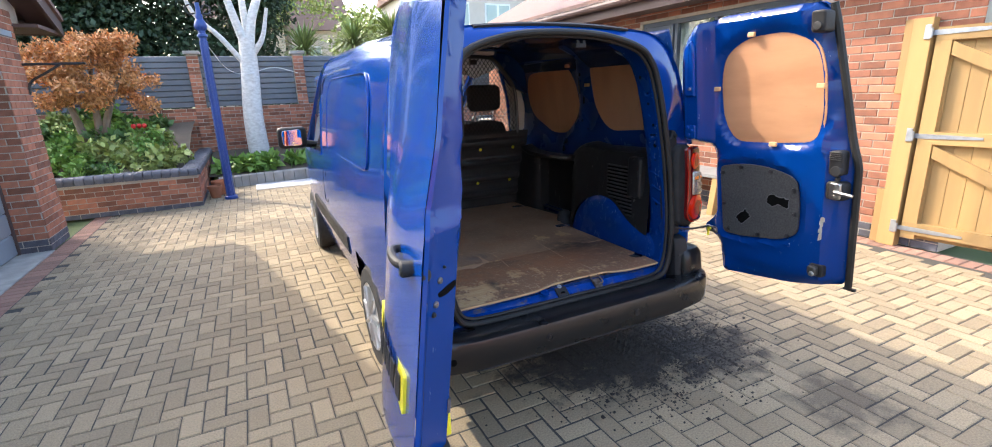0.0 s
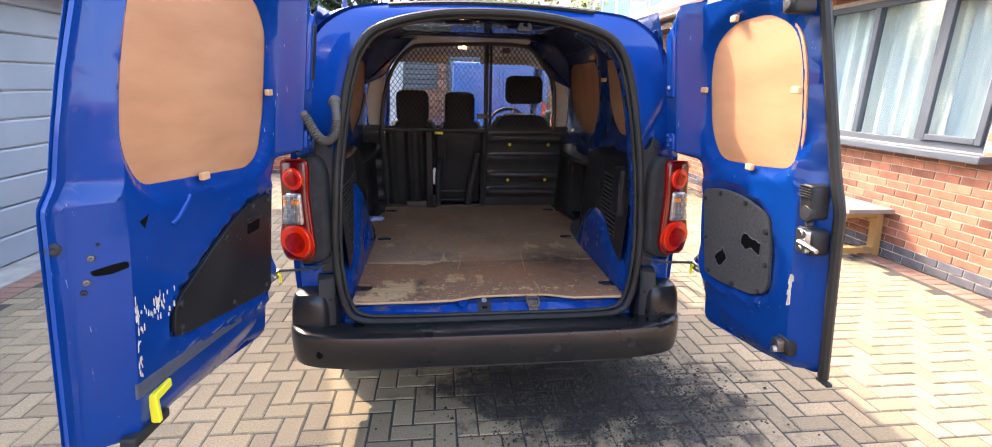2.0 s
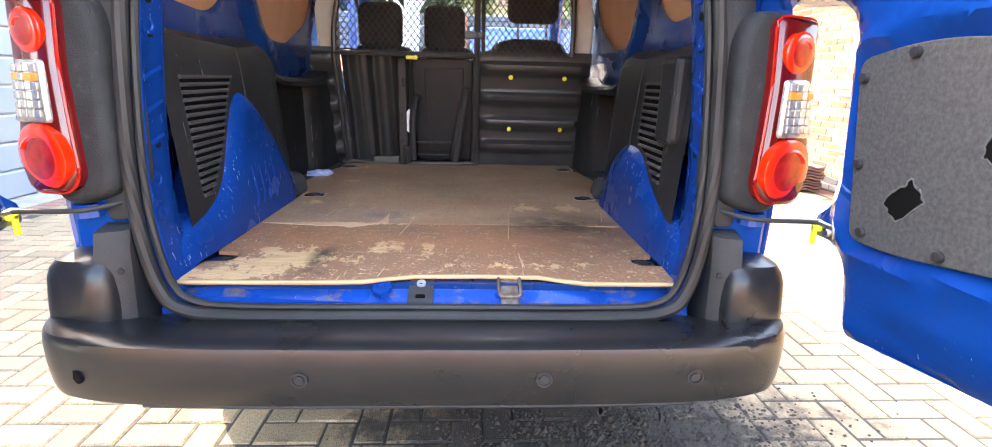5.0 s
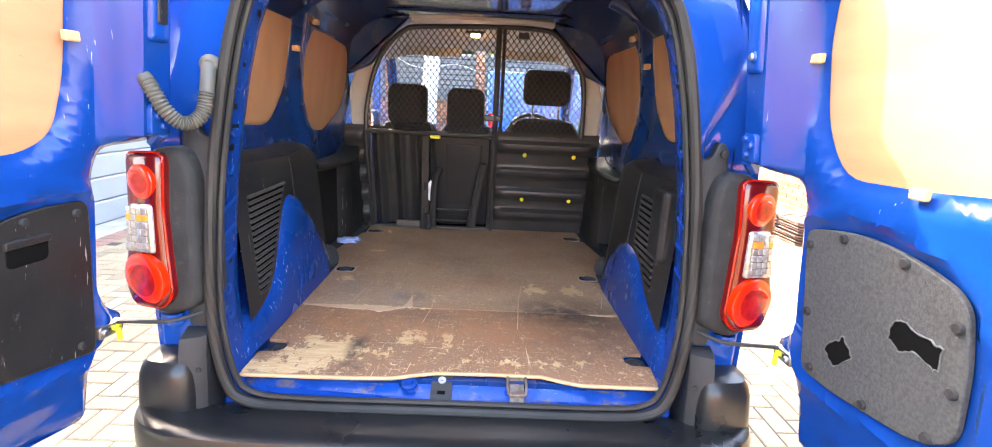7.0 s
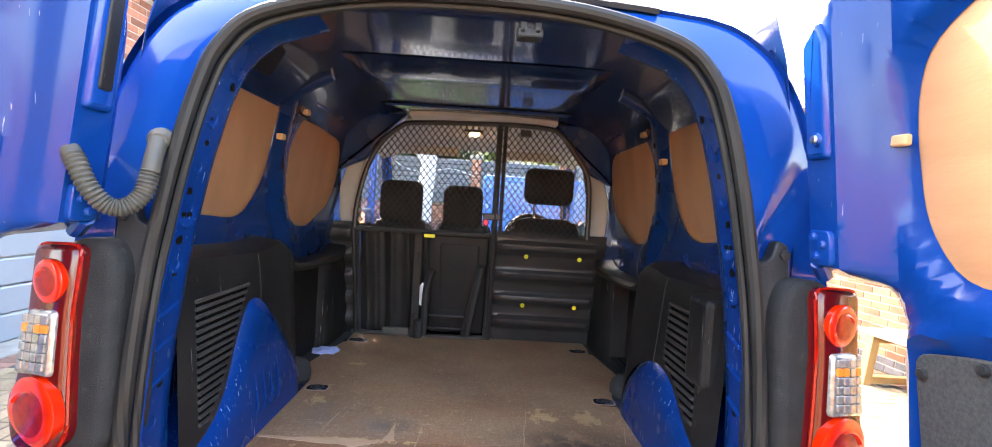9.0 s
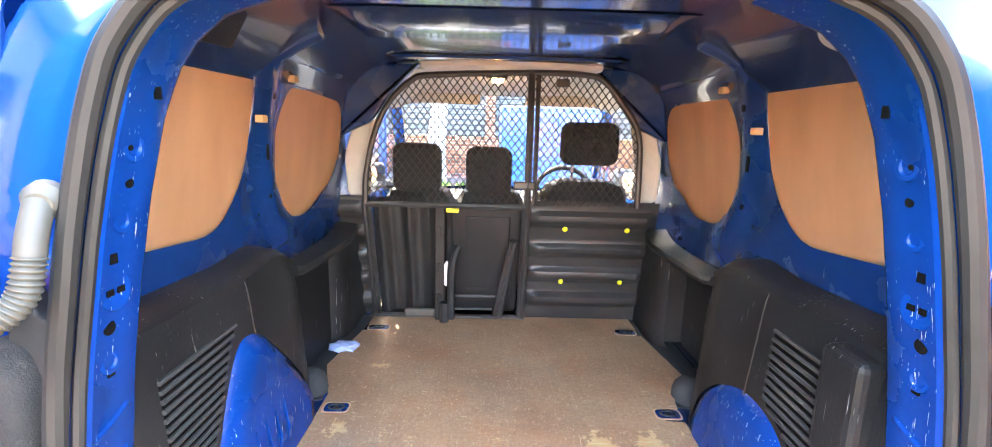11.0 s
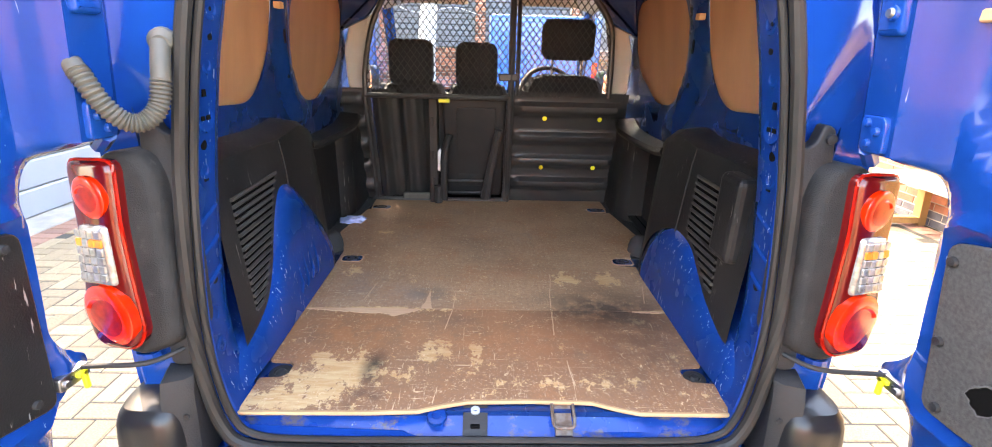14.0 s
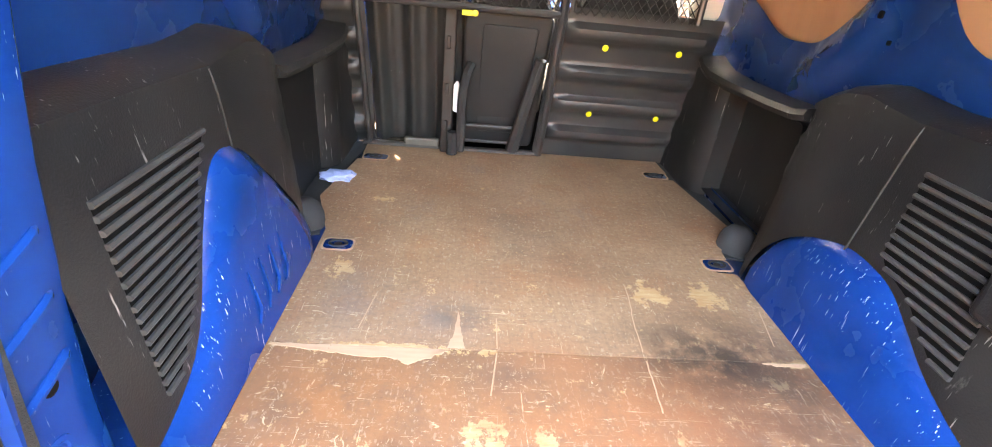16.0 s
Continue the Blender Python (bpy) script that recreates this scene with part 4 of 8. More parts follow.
# -- load bay trim: a bulky dark moulding with a grille, cut round the arch
for s in (-1, 1):
    def trim_x(y, z, s=s):
        return s * (np.interp(z, [0.6, 1.14, 1.19, 1.215, 1.225], [0.652, 0.690, 0.700, 0.725, 0.77]) + np.interp(y, [0.95, 1.03, 1.08], [0, 0.018, 0.12]))
    top = [(1.0, 1.15), (0.92, 1.185), (0.84, 1.198), (0.77, 1.188), (0.69, 1.178), (0.33, 1.192), (0.232, 1.194)]
    arch_edge = [(p.x, p.y) for p in spline([Vector(p) for p in ARCH[s]], 60) if p.x > 0.21]
    arch_edge = [(y, z - 0.002) for y, z in arch_edge]
    outline = arch_edge + [(1.08, 0.60), (1.08, 1.095)] + top + [(0.228, 1.16)]
    bm = holed(B(), outline, [], lambda y, z: Vector((trim_x(y, z), y, z)), 0.0, np.arange(0.25, 1.08, 0.04), np.arange(0.65, 1.23, 0.03))
    bmesh.ops.solidify(bm, geom=bm.faces[:], thickness=-0.01 * s)
    part("side_trim", bm, M_TRIM, van, "scuffed dark plastic side trim", smooth=True)
    bm = B()
    loft(bm, [[(trim_x(y, 1.16) - s * 0.003, y, zt - 0.045), (trim_x(y, 1.18) - s * 0.002, y, zt - 0.018), (trim_x(y, 1.20) + s * 0.010, y, zt), (s * 0.80, y, zt + 0.012), (s * 0.80, y, zt - 0.03)] for y, zt in ((0.23, 1.212), (0.5, 1.205), (0.69, 1.198), (0.78, 1.206), (0.85, 1.214), (0.92, 1.203), (1.0, 1.168), (1.07, 1.115))])
    part("trim_top", bm, M_TRIM, van, smooth=True)
    bm = B()
    tube(bm, [(trim_x(0.675, z) - s * 0.001, 0.675 + (1.2 - z) * 0.05, z) for z in np.linspace(1.175, 1.02 if s < 0 else 0.86, 12)], 0.003, 6)
    part("trim_seam", bm, M_RUBBER, van)
    # recess between the moulding and the bulkhead
    wall = 0.79 if s < 0 else 0.85
    bm = box(B(), (min(s * (wall + 0.01), s * wall), 1.06, 0.585), (max(s * (wall + 0.01), s * wall), 1.95, 1.08))
    loft(bm, [[(s * a, y, zz) for a, zz in ((0.715 - 0.01 * k, 1.06 + dz), (0.708 - 0.01 * k, 1.075 + dz), (0.715 - 0.01 * k, 1.092 + dz), (0.80, 1.10 + dz), (0.80, 1.05 + dz))] for y, dz, k in ((1.06, 0.015, 0), (1.12, 0.0, 0), (1.25, -0.008, 0), (1.5, -0.012, 1), (1.66, -0.005, 2), (1.72, 0.01, 2), (1.78, 0.03, 1))])
    loft(bm, [[(s * a, y, z) for a, y in ((0.80, 1.60), (0.765, 1.62), (0.735, 1.66), (0.725, 1.72), (0.725, 1.99), (0.80, 1.99))] for z in np.linspace(0.585, 1.07, 6)])
    if s > 0:
        loft(bm, [[(x, y, z) for y, z in rounded([(1.125, 0.625), (1.595, 0.625), (1.595, 1.045), (1.125, 1.045)], 0.02, 2)] for x in (0.770, 0.853)], cap=False)
    part("trim_pocket", bm, M_TRIM, van, smooth=True)
    bm = B()
    disc(bm, (s * 0.72, 1.16, 0.585), (0, 0, 1), [(0.062, 0), (0.06, 0.04), (0.052, 0.066), (0.036, 0.084), (0.015, 0.092), (0.001, 0.093)], 28)
    part("carpet_corner", bm, M_SEAT, van, smooth=True)
    # grille slats
    n = 17 if s < 0 else 16
    ends = []
    for i in range(n):
        k = i / (n - 1)
        if s < 0:
            y0, z0 = 0.305, 1.085 - 0.325 * k
            y1, z1 = float(np.interp(z0, [0.75, 0.79, 0.89, 1.04, 1.09], [0.335, 0.385, 0.47, 0.555, 0.60])), 1.087 - 0.325 * k
        else:
            y0, z0 = 0.395 - 0.05 * k, 1.10 - 0.335 * k
            y1, z1 = float(np.interp(z0, [0.757, 0.793, 0.836, 0.88, 0.905, 1.09], [0.295, 0.375, 0.442, 0.505, 0.60, 0.61])), 1.10 - 0.335 * k
            if y1 < y0 + 0.03:
                continue
        bm = B()
        tube(bm, [(trim_x(y0, z0) - s * 0.003, y0, z0), (trim_x(y1, z1) - s * 0.003, y1, z1)], 0.0058, 6)
        part("grille_slat", bm, M_SLAT, van)
        ends.append(((y0, z0), (y1, z1)))
    # black sheet just proud of the trim paints the shade between the slats
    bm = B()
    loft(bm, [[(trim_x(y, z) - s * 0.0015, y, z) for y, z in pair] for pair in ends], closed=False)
    part("grille_shade", bm, M_SHADE_BLACK, van)
bm = box(B(), (0.645, 0.27, 0.93), (0.71, 0.39, 1.175), 0.02, 3)
part("trim_box", bm, M_TRIM, van)

# -- bumper
# plan of the bumper's outer face, half, from the middle round the corner to the wheel arch
FACE = spline([Vector(p) for p in ((0, -0.170), (0.25, -0.170), (0.5, -0.166), (0.65, -0.158), (0.755, -0.14), (0.82, -0.11), (0.862, -0.055), (0.884, 0.025), (0.892, 0.12), (0.893, 0.25), (0.893, 0.42))], 40)
PLAN = [Vector((-p.x, p.y)) for p in reversed(FACE[1:])] + [Vector((p.x, p.y)) for p in FACE]


def face_y(x):
    return float(np.interp(abs(x), [p.x for p in FACE[:30]], [p.y for p in FACE[:30]]))


bm = B()
loops = []
for i, p in enumerate(PLAN):
    t = (PLAN[min(i + 1, len(PLAN) - 1)] - PLAN[max(i - 1, 0)]).normalized()
    n = Vector((t.y, -t.x))
    c = ease(0.60, 0.84, abs(p.x))
    loop = []
    for d, z in ((0.22, 0.52 + 0.03 * c), (0.165, 0.525 + 0.03 * c), (0.11, 0.533 + 0.026 * c), (0.06, 0.545 + 0.014 * c), (0.022, 0.546 + 0.006 * c), (0.008, 0.541), (0.001, 0.522), (0.0, 0.475), (0.006, 0.43), (0.02, 0.395 + 0.012 * c), (0.055, 0.384 + 0.02 * c), (0.2, 0.39 + 0.02 * c)):
        d = d * (1 - 0.62 * c)
        loop.append((p.x - n.x * d, p.y - n.y * d, z))
    loops.append(loop)
loft(bm, loops)
bumper = part("rear_bumper", bm, M_BUMPER, van, "scuffed black plastic rear bumper", smooth=True)
for s in (-1, 1):
    bm = B()
    loops = []
    for z, k in ((0.53, 1.0), (0.545, 1.0), (0.575, 0.995), (0.61, 0.97), (0.645, 0.93), (0.668, 0.86), (0.683, 0.75), (0.69, 0.5), (0.692, 0.2)):
        hollow = 0.012 * math.exp(-((z - 0.61) / 0.05) ** 2)
        loop = []
        for t in np.linspace(0, 2 * math.pi, 36, endpoint=False):
            q = (math.copysign(abs(math.cos(t)) ** 0.62, math.cos(t)), math.copysign(abs(math.sin(t)) ** 0.62, math.sin(t)))
            r = k - hollow / 0.09 * math.exp(-((t - 5.0) / 0.35) ** 2)
            loop.append((s * (0.788 + 0.086 * q[0] * r), 0.055 + 0.115 * q[1] * r + 0.02 * (1 - k), z))
        loops.append(loop)
    loft(bm, loops)
    part("bumper_corner", bm, M_BUMPER, bumper, smooth=True)
    bm = B()
    loft(bm, [[(s * a, b, z) for a, b in ((0.688, 0.005 + d), (0.70, -0.012 + d), (0.745, -0.03 + d), (0.76, 0.02 + d), (0.76, 0.12), (0.688, 0.12))] for z, d in ((0.50, -0.01), (0.60, 0.0), (0.70, 0.008), (0.745, 0.02), (0.752, 0.04))])
    disc(bm, (s * 0.70, -0.01, 0.655), (0, -1, 0), [(0.008, 0), (0.007, 0.004), (0.001, 0.005)], 10)
    part("bumper_bracket", bm, M_BLACK, bumper, smooth=True)
for x in (-0.262, 0.261, 0.60):
    bm = B()
    disc(bm, (x, face_y(x) - 0.001, 0.475), (0, -1, 0), [(0.019, -0.006), (0.0185, 0.003), (0.0145, 0.003), (0.0135, -0.001), (0.010, -0.001), (0.0095, 0.002), (0.001, 0.0025)], 20)
    part("parking_sensor", bm, M_BLACK, bumper)
# black disc on the bumper paints the shade of an empty sensor hole
bm = B()
disc(bm, (-0.735, face_y(0.735), 0.468), (-0.45, -0.9, 0), [(0.017, -0.02), (0.016, 0.002), (0.001, 0.0025)], 10)
part("sensor_hole_shade", bm, M_SHADE_BLACK, bumper)
bm = B()
tube(bm, [(x, face_y(x) + 0.03, 0.388) for x in np.linspace(-0.62, 0.62, 25)], 0.006, 6)
part("bumper_edge", bm, M_BLACK, bumper)

# -- tail lamps with their dark housings
for s in (-1, 1):
    lamp = thing("tail_lamp", "", "")
    lamp.parent = van
    lamp["label"] = "red and clear tail lamp"
    def lp(u, z, w):
        """u across the lamp to the outside, w out of its face."""
        base = Vector((s * (0.755 + u), 0.03 + 0.11 * (z - 0.92) + 0.5 * u * u * 4, z))
        return base + Vector((s * 0.35, -0.93, 0)).normalized() * w
    body = rounded([(-0.008, 0.87), (0.015, 0.835), (0.11, 0.835), (0.136, 0.90), (0.118, 1.0), (0.113, 1.10), (0.116, 1.245), (0.006, 1.25), (0.010, 1.1), (0.002, 0.98)], 0.025, 3)
    part("lamp_body", plate_bev(B(), body, lp, 0.035, 0.012), M_DARKRED, lamp, smooth=True)
    bm = B()
    tube(bm, [lp(u, z, 0.024) for u, z in body], 0.0045, 6, closed=True)
    part("lamp_rim", bm, M_MIDRED, lamp, "deep red lens rim", smooth=True)
    side = Vector((s * 0.35, -0.93, 0)).normalized()
    for name, z, r, glow in (("brake_lens", 0.912, 0.072, 0.62), ("fog_lens", 1.172, 0.046, 0.52)):
        bm = B()
        disc(bm, lp(0.062, z, 0.026), side, [(r, -0.01), (r, 0.009), (r * 0.95, 0.0115), (r * 0.82, 0.013), (r * 0.66, 0.014)], 32)
        lens_ring = part(name, bm, M_RED, lamp, smooth=True)
        bm = B()
        disc(bm, lp(0.062, z, 0.026), side, [(r * 0.67, 0.008), (r * 0.66, 0.0143), (r * 0.5, 0.0155), (r * 0.3, 0.0162), (0.001, 0.0165)], 28)
        part("lens_dome", bm, M_MIDRED, lens_ring, "darker red lens centre", smooth=True)
        bm = B()
        tube(bm, [lp(0.062 + r * glow * math.cos(a), z + r * glow * math.sin(a), 0.0405) for a in np.linspace(0.4, 2.9, 14)], r * 0.09, 6)
        part("reflector_arc", bm, M_RED, lens_ring, smooth=True)
    lens = rounded([(0.022, 0.985), (0.115, 0.985), (0.098, 1.065), (0.095, 1.115), (0.028, 1.115)], 0.012, 3)
    part("reverse_lens", plate_bev(B(), lens, lp, 0.044, 0.008), M_LENS, lamp, smooth=True)
    for i in range(4):
        for j in range(6):
            u, z = 0.034 + i * 0.0165, 0.997 + j * 0.0185
            mt, nm = (M_AMBER, "amber_facet") if j == 4 and i in (0, 1, 3) else (M_FACET if (i + j) % 2 or j == 5 else M_LENS, "lens_facet")
            bm = B()
            plate_bev(bm, rounded([(u, z), (u + 0.0145, z), (u + 0.0145, z + 0.0165), (u, z + 0.0165)], 0.002, 1), lambda a, c, w: lp(a, c, w + 0.043), 0.005, 0.0022)
            part(nm, bm, mt, lamp)
    hous = rounded([(-0.055, 0.83), (0.03, 0.80), (0.08, 0.815), (0.07, 1.26), (-0.02, 1.265), (-0.05, 1.2)], 0.035, 4)
    part("lamp_housing", plate_bev(B(), hous, lambda u, z, w: lp(u, z, w - 0.09), 0.098, 0.02), M_HOUSING, lamp, smooth=True)
    post = rounded([(-0.062, 0.76), (-0.01, 0.76), (-0.005, 1.27), (-0.008, 1.335), (-0.035, 1.345), (-0.05, 1.30), (-0.075, 1.29), (-0.088, 1.385), (-0.10, 1.385), (-0.091, 1.30), (-0.076, 1.18), (-0.064, 1.0)], [0.02, 0.02, 0.02, 0.012, 0.012, 0.02, 0.01, 0.004, 0.004, 0.02, 0.02, 0.02], 3)
    part("housing_flange", plate_bev(B(), post, lambda u, z, w: Vector((s * (0.755 + u), 0.09 + 0.12 * (z - 0.92) - w, z)), 0.03, 0.006), M_BLACK, lamp, smooth=True)
    bm = B()
    disc(bm, (s * 0.735, 0.105, 1.312), (0, -1, 0), [(0.012, 0), (0.011, 0.006), (0.004, 0.007)], 12)
    part("flange_screw", bm, M_BLACK, lamp)
    bm = B()
    disc(bm, (s * 0.772, 0.17, 1.41), (0, -1, 0), [(0.03, 0), (0.028, 0.012), (0.02, 0.016), (0.002, 0.017)], 16)
    part("jamb_buffer", bm, M_PAINT, van, smooth=True)
    # lower jamb block behind the bumper corner
    part("jamb_block", box(B(), (min(s * 0.69, s * 0.84), 0.06, 0.5), (max(s * 0.69, s * 0.84), 0.2, 0.84), 0.01), M_PAINT, van)

# -- rear wheels and fronts
for s in (-1, 1):
    for y in (0.84, 3.57):
        wheel = thing("wheel", "", "")
        wheel.parent = van
        wheel["label"] = "tyre with a silver plastic wheel trim"
        bm = B()
        disc(bm, (s * 0.70, y, 0.31), (s, 0, 0), [(0.20, 0.0), (0.285, 0.0), (0.31, 0.02), (0.312, 0.09), (0.31, 0.155), (0.29, 0.175), (0.21, 0.178), (0.20, 0.16)], 40)
        part("tyre", bm, M_TYRE, wheel, smooth=True)
        bm = B()
        disc(bm, (s * 0.80, y, 0.31), (s, 0, 0), [(0.205, 0.07), (0.205, 0.078), (0.19, 0.074), (0.185, 0.055), (0.05, 0.06), (0.045, 0.072), (0.002, 0.074)], 40)
        for i in range(9):
            a = i * 2 * math.pi / 9
            p0 = Vector((s * 0.872, y + 0.04 * math.cos(a), 0.31 + 0.04 * math.sin(a)))
            p1 = Vector((s * 0.874, y + 0.195 * math.cos(a + 0.15), 0.31 + 0.195 * math.sin(a + 0.15)))
            tube(bm, [p0, p1], [0.02, 0.013], 6)
        part("wheel_trim", bm, M_CHROME, wheel, smooth=True)
        bm = B()
        disc(bm, (s * 0.66, y, 0.31), (s, 0, 0), [(0.30, 0.0), (0.30, 0.01), (0.001, 0.011)], 24)
        part("wheel_back", bm, M_SHADE_BLACK, wheel)
bm = box(B(), (-0.72, 0.30, 0.30), (0.72, 4.0, 0.5))
part("underbody", bm, M_SHADE_BLACK, van)


# ---- rear doors ----
def outline_gap(poly):
    """Distance from a point to an outline, for shaping pressed metal round it; minus inside."""
    P = np.array([(p[0], p[1]) for p in poly])
    Q = np.roll(P, -1, axis=0)
    D = Q - P
    L2 = (D ** 2).sum(1) + 1e-12
    def gap(u, v):
        k = np.clip(((u - P[:, 0]) * D[:, 0] + (v - P[:, 1]) * D[:, 1]) / L2, 0, 1)
        d = float(np.sqrt(((P + D * k[:, None] - (u, v)) ** 2).sum(1)).min())
        cross = ((P[:, 1] > v) != (Q[:, 1] > v)) & (u < D[:, 0] * (v - P[:, 1]) / (D[:, 1] + 1e-12) + P[:, 0])
        return -d if cross.sum() % 2 else d
    return gap


def rear_door(s, width, angle, hx, board, panel, label, step=0.032, lip=0.02, top=1.865, taper=0.145, deep=False):
    a = radians(angle)
    eu, en, hinge = Vector((-math.cos(a) * s, -math.sin(a), 0)), Vector((-math.sin(a) * s, math.cos(a), 0)), Vector((hx * s, -0.02, 0))
    def bulge(u, z):
        return 0.09 * (1 - ease(-0.005, 0.04, u)) * ease(1.262, 1.30, z)
    def at(u, z, w=0.0):
        w += bulge(u, z)
        return hinge + eu * u + en * (w + 1.6 * (ry(z) - 0.066)) + Vector((0, 0, z))
    door = new("rear_door")
    door.parent = van
    door["label"] = label
    W = width
    zs_far, ds_far = ([1.285, 1.335, 1.50, top], [0, 0.028, 0.035, taper]) if deep else ([1.22, 1.32, 1.50, top], [0, 0.03, 0.065, taper])
    outline = rounded([(0.075, 0.545), (0.45, 0.585), (W, 0.66)] + [(W - d, z) for d, z in zip(ds_far, zs_far)] + [ (0.20, top), (0.05, top), (-0.06, 1.84), (-0.112, 1.72), (-0.115, 1.275),
                       (0.01, 1.265), (0.035, 1.20), (0.035, 0.88), (-0.005, 0.83), (-0.045, 0.80), (-0.045, 0.765), (0.05, 0.74), (0.065, 0.65)],
                      [0.03, 0.1, 0.03] + ([0.01, 0.015, 0.1, 0.05] if deep else [0.05, 0.05, 0.1, 0.05]) + [0.08, 0.08, 0.08, 0.05, 0.015, 0.04, 0.05, 0.05, 0.02, 0.015, 0.015, 0.05, 0.05], 4)
    win, pan = outline_gap(board), outline_gap(panel)
    def far(z):
        return W - float(np.interp(z, zs_far, ds_far))
    def thick(z):
        return float(np.interp(z, [1.25, 1.32, 1.5, top], [0.10, 0.095, 0.075, 0.055]))
    def slope(z):
        return float(np.interp(z, [1.20, 1.34, top], [0.082, 0.05, 0.04]))
    def skin(u, z):
        """Depth of the outer skin: rounded in plan towards the hinge."""
        if deep:
            return -(0.046 + (thick(z) - 0.032) * ease(-0.05, 0.55, u)) - 0.012 * (1 - ease(1.2, 1.4, z)) * ease(0.0, 0.3, u) * (1 - ease(far(z) - 0.3, far(z), u))
        return -0.076 - (0.012 + 0.012 * (1 - ease(1.2, 1.4, z))) * ease(0.0, 0.25, u) * (1 - ease(far(z) - 0.3, far(z), u)) + (0.080 - step - lip - 0.03) * ease(far(z) - 0.15, far(z), u)
    rim_gap = outline_gap(outline)
    def relief(u, z):
        w = 0.0
        g = win(u, z)
        w -= 0.028 * (1 - ease(0.0, 0.045, g))
        p = pan(u, z)
        w -= 0.014 * (1 - ease(0.0, 0.022, p - 0.006))
        w += 0.010 * math.exp(-((p - 0.03) / 0.018) ** 2) * ease(0.02, 0.05, g)
        e = far(z)
        if deep:
            k = min(1, max(0, (u - e + 0.02 + slope(z)) / slope(z)))
            w -= thick(z) * k * ease(-0.01, 0.02, g)
            w += 0.006 * math.exp(-((u - e + 0.024) / 0.004) ** 2)
            w -= 0.02 * (1 - ease(0.0, 0.03, -rim_gap(u, z))) * (1 - ease(0.6, 0.8, u))
        else:
            w -= step * ease(e - 0.09, e - 0.06, u) * ease(0.0, 0.03, g) + lip * ease(e - 0.05, e - 0.03, u)
            w -= 0.02 * (1 - ease(0.0, 0.03, -rim_gap(u, z)))
        w -= 0.02 * (1 - ease(0.60, 0.68, z)) * ease(0.1, 0.2, u)
        return w
    bm = holed(B(), outline, [board], lambda u, v: Vector((u, v, 0)), 0, [-0.1, -0.085, -0.07, -0.055, -0.04, -0.025, -0.012, -0.003, 0.006, 0.014, 0.022, 0.03, 0.038] + list(np.arange(0.05, W, 0.0235)), np.arange(0.57, top, 0.026))
    if deep:
        for (z0, d0), (z1, d1) in zip(zip([0.5] + zs_far, [0] + ds_far), zip(zs_far, ds_far)):
            run = Vector((-(d1 - d0), z1 - z0, 0)).normalized()
            for off in (0.02, 0.0285):
                bmesh.ops.bisect_plane(bm, geom=bm.verts[:] + bm.edges[:] + bm.faces[:], plane_co=(W - d0 - off, z0, 0), plane_no=(run.y, -run.x, 0))
            bmesh.ops.bisect_plane(bm, geom=bm.verts[:] + bm.edges[:] + bm.faces[:], plane_co=(W - d0 - 0.02 - slope((z0 + z1) / 2), z0, 0), plane_no=(run.y, -run.x, 0))
    for v in bm.verts:
        v.co = at(v.co.x, v.co.y, relief(v.co.x, v.co.y))
    part("inner_panel", bm, M_PAINT_DOOR, door, smooth=True)
    bm = B()
    loft(bm, [[at(u, z, w - bulge(u, z)) for u, z in [(p[0], p[1]) for p in outline]] if k else [at(p[0], p[1], relief(p[0], p[1])) for p in outline] for k, w in ((0, 0), (1, -0.5 * (step + lip + 0.02) - 0.02), (2, -0.04 - step - lip + 0.005))] if not deep else
         [[at(p[0], p[1], relief(p[0], p[1])) for p in outline], [at(p[0], p[1], skin(p[0], p[1]) + 0.003 - bulge(p[0], p[1])) for p in outline]], cap=False)
    part("door_edge", bm, M_PAINT, door, smooth=True)
    big = [(p[0] + ((0.005 if deep else 0.012) if p[0] > far(p[1]) - 0.01 else 0), p[1]) for p in outline]
    bm = holed(B(), big, [], lambda u, v: Vector((u, v, 0)), 0, np.arange(0.1, W, 0.08), np.arange(0.6, top, 0.06))
    for v in bm.verts:
        u, z = v.co.x, v.co.y
        v.co = at(u, z, -bulge(u, z) + skin(u, z))
    bmesh.ops.solidify(bm, geom=bm.faces[:], thickness=0.004)
    part("outer_skin", bm, M_PAINT, door, smooth=True)
    bm = B()
    grown = [(sum(p[0] for p in board) / len(board) + (q[0] - sum(p[0] for p in board) / len(board)) * 1.05, sum(p[1] for p in board) / len(board) + (q[1] - sum(p[1] for p in board) / len(board)) * 1.05) for q in board]
    loft(bm, [[at(u, z, w) for u, z in grown] for w in (-0.036, -0.030)])
    part("window_board", bm, M_PLYDOOR, door, "bare plywood window board")
    fib = part("fibre_panel", plate_bev(B(), panel, lambda u, z, w: at(u, z, w - 0.008), 0.012, 0.004), M_FIBRE if s > 0 else M_TRIM, door, "grey fibre board" if s > 0 else "black plastic panel with a pull recess")
    def knob(name, u, z, r, mat, w=0.0, parent=door, h=0.008, n=14):
        bm = B()
        disc(bm, at(u, z, w), en, [(r, -0.004), (r, h * 0.5), (r * 0.8, h), (0.001, h * 1.1)], n)
        return part(name, bm, mat, parent, smooth=True)
    def block(name, u0, u1, z0, z1, w0, w1, mat, bev=0.004, parent=door, label=""):
        bm = B()
        plate_bev(bm, rounded([(u0, z0), (u1, z0), (u1, z1), (u0, z1)], min(u1 - u0, z1 - z0) * 0.25, 3), lambda u, z, w: at(u, z, w0 + w), w1 - w0, bev)
        return part(name, bm, mat, parent, label, smooth=True)
    # hinges: upper bracket, lower check strap with a yellow catch
    block("hinge_bracket", -0.075, -0.012, 1.30, 1.375, -0.012, 0.012, M_PAINT)
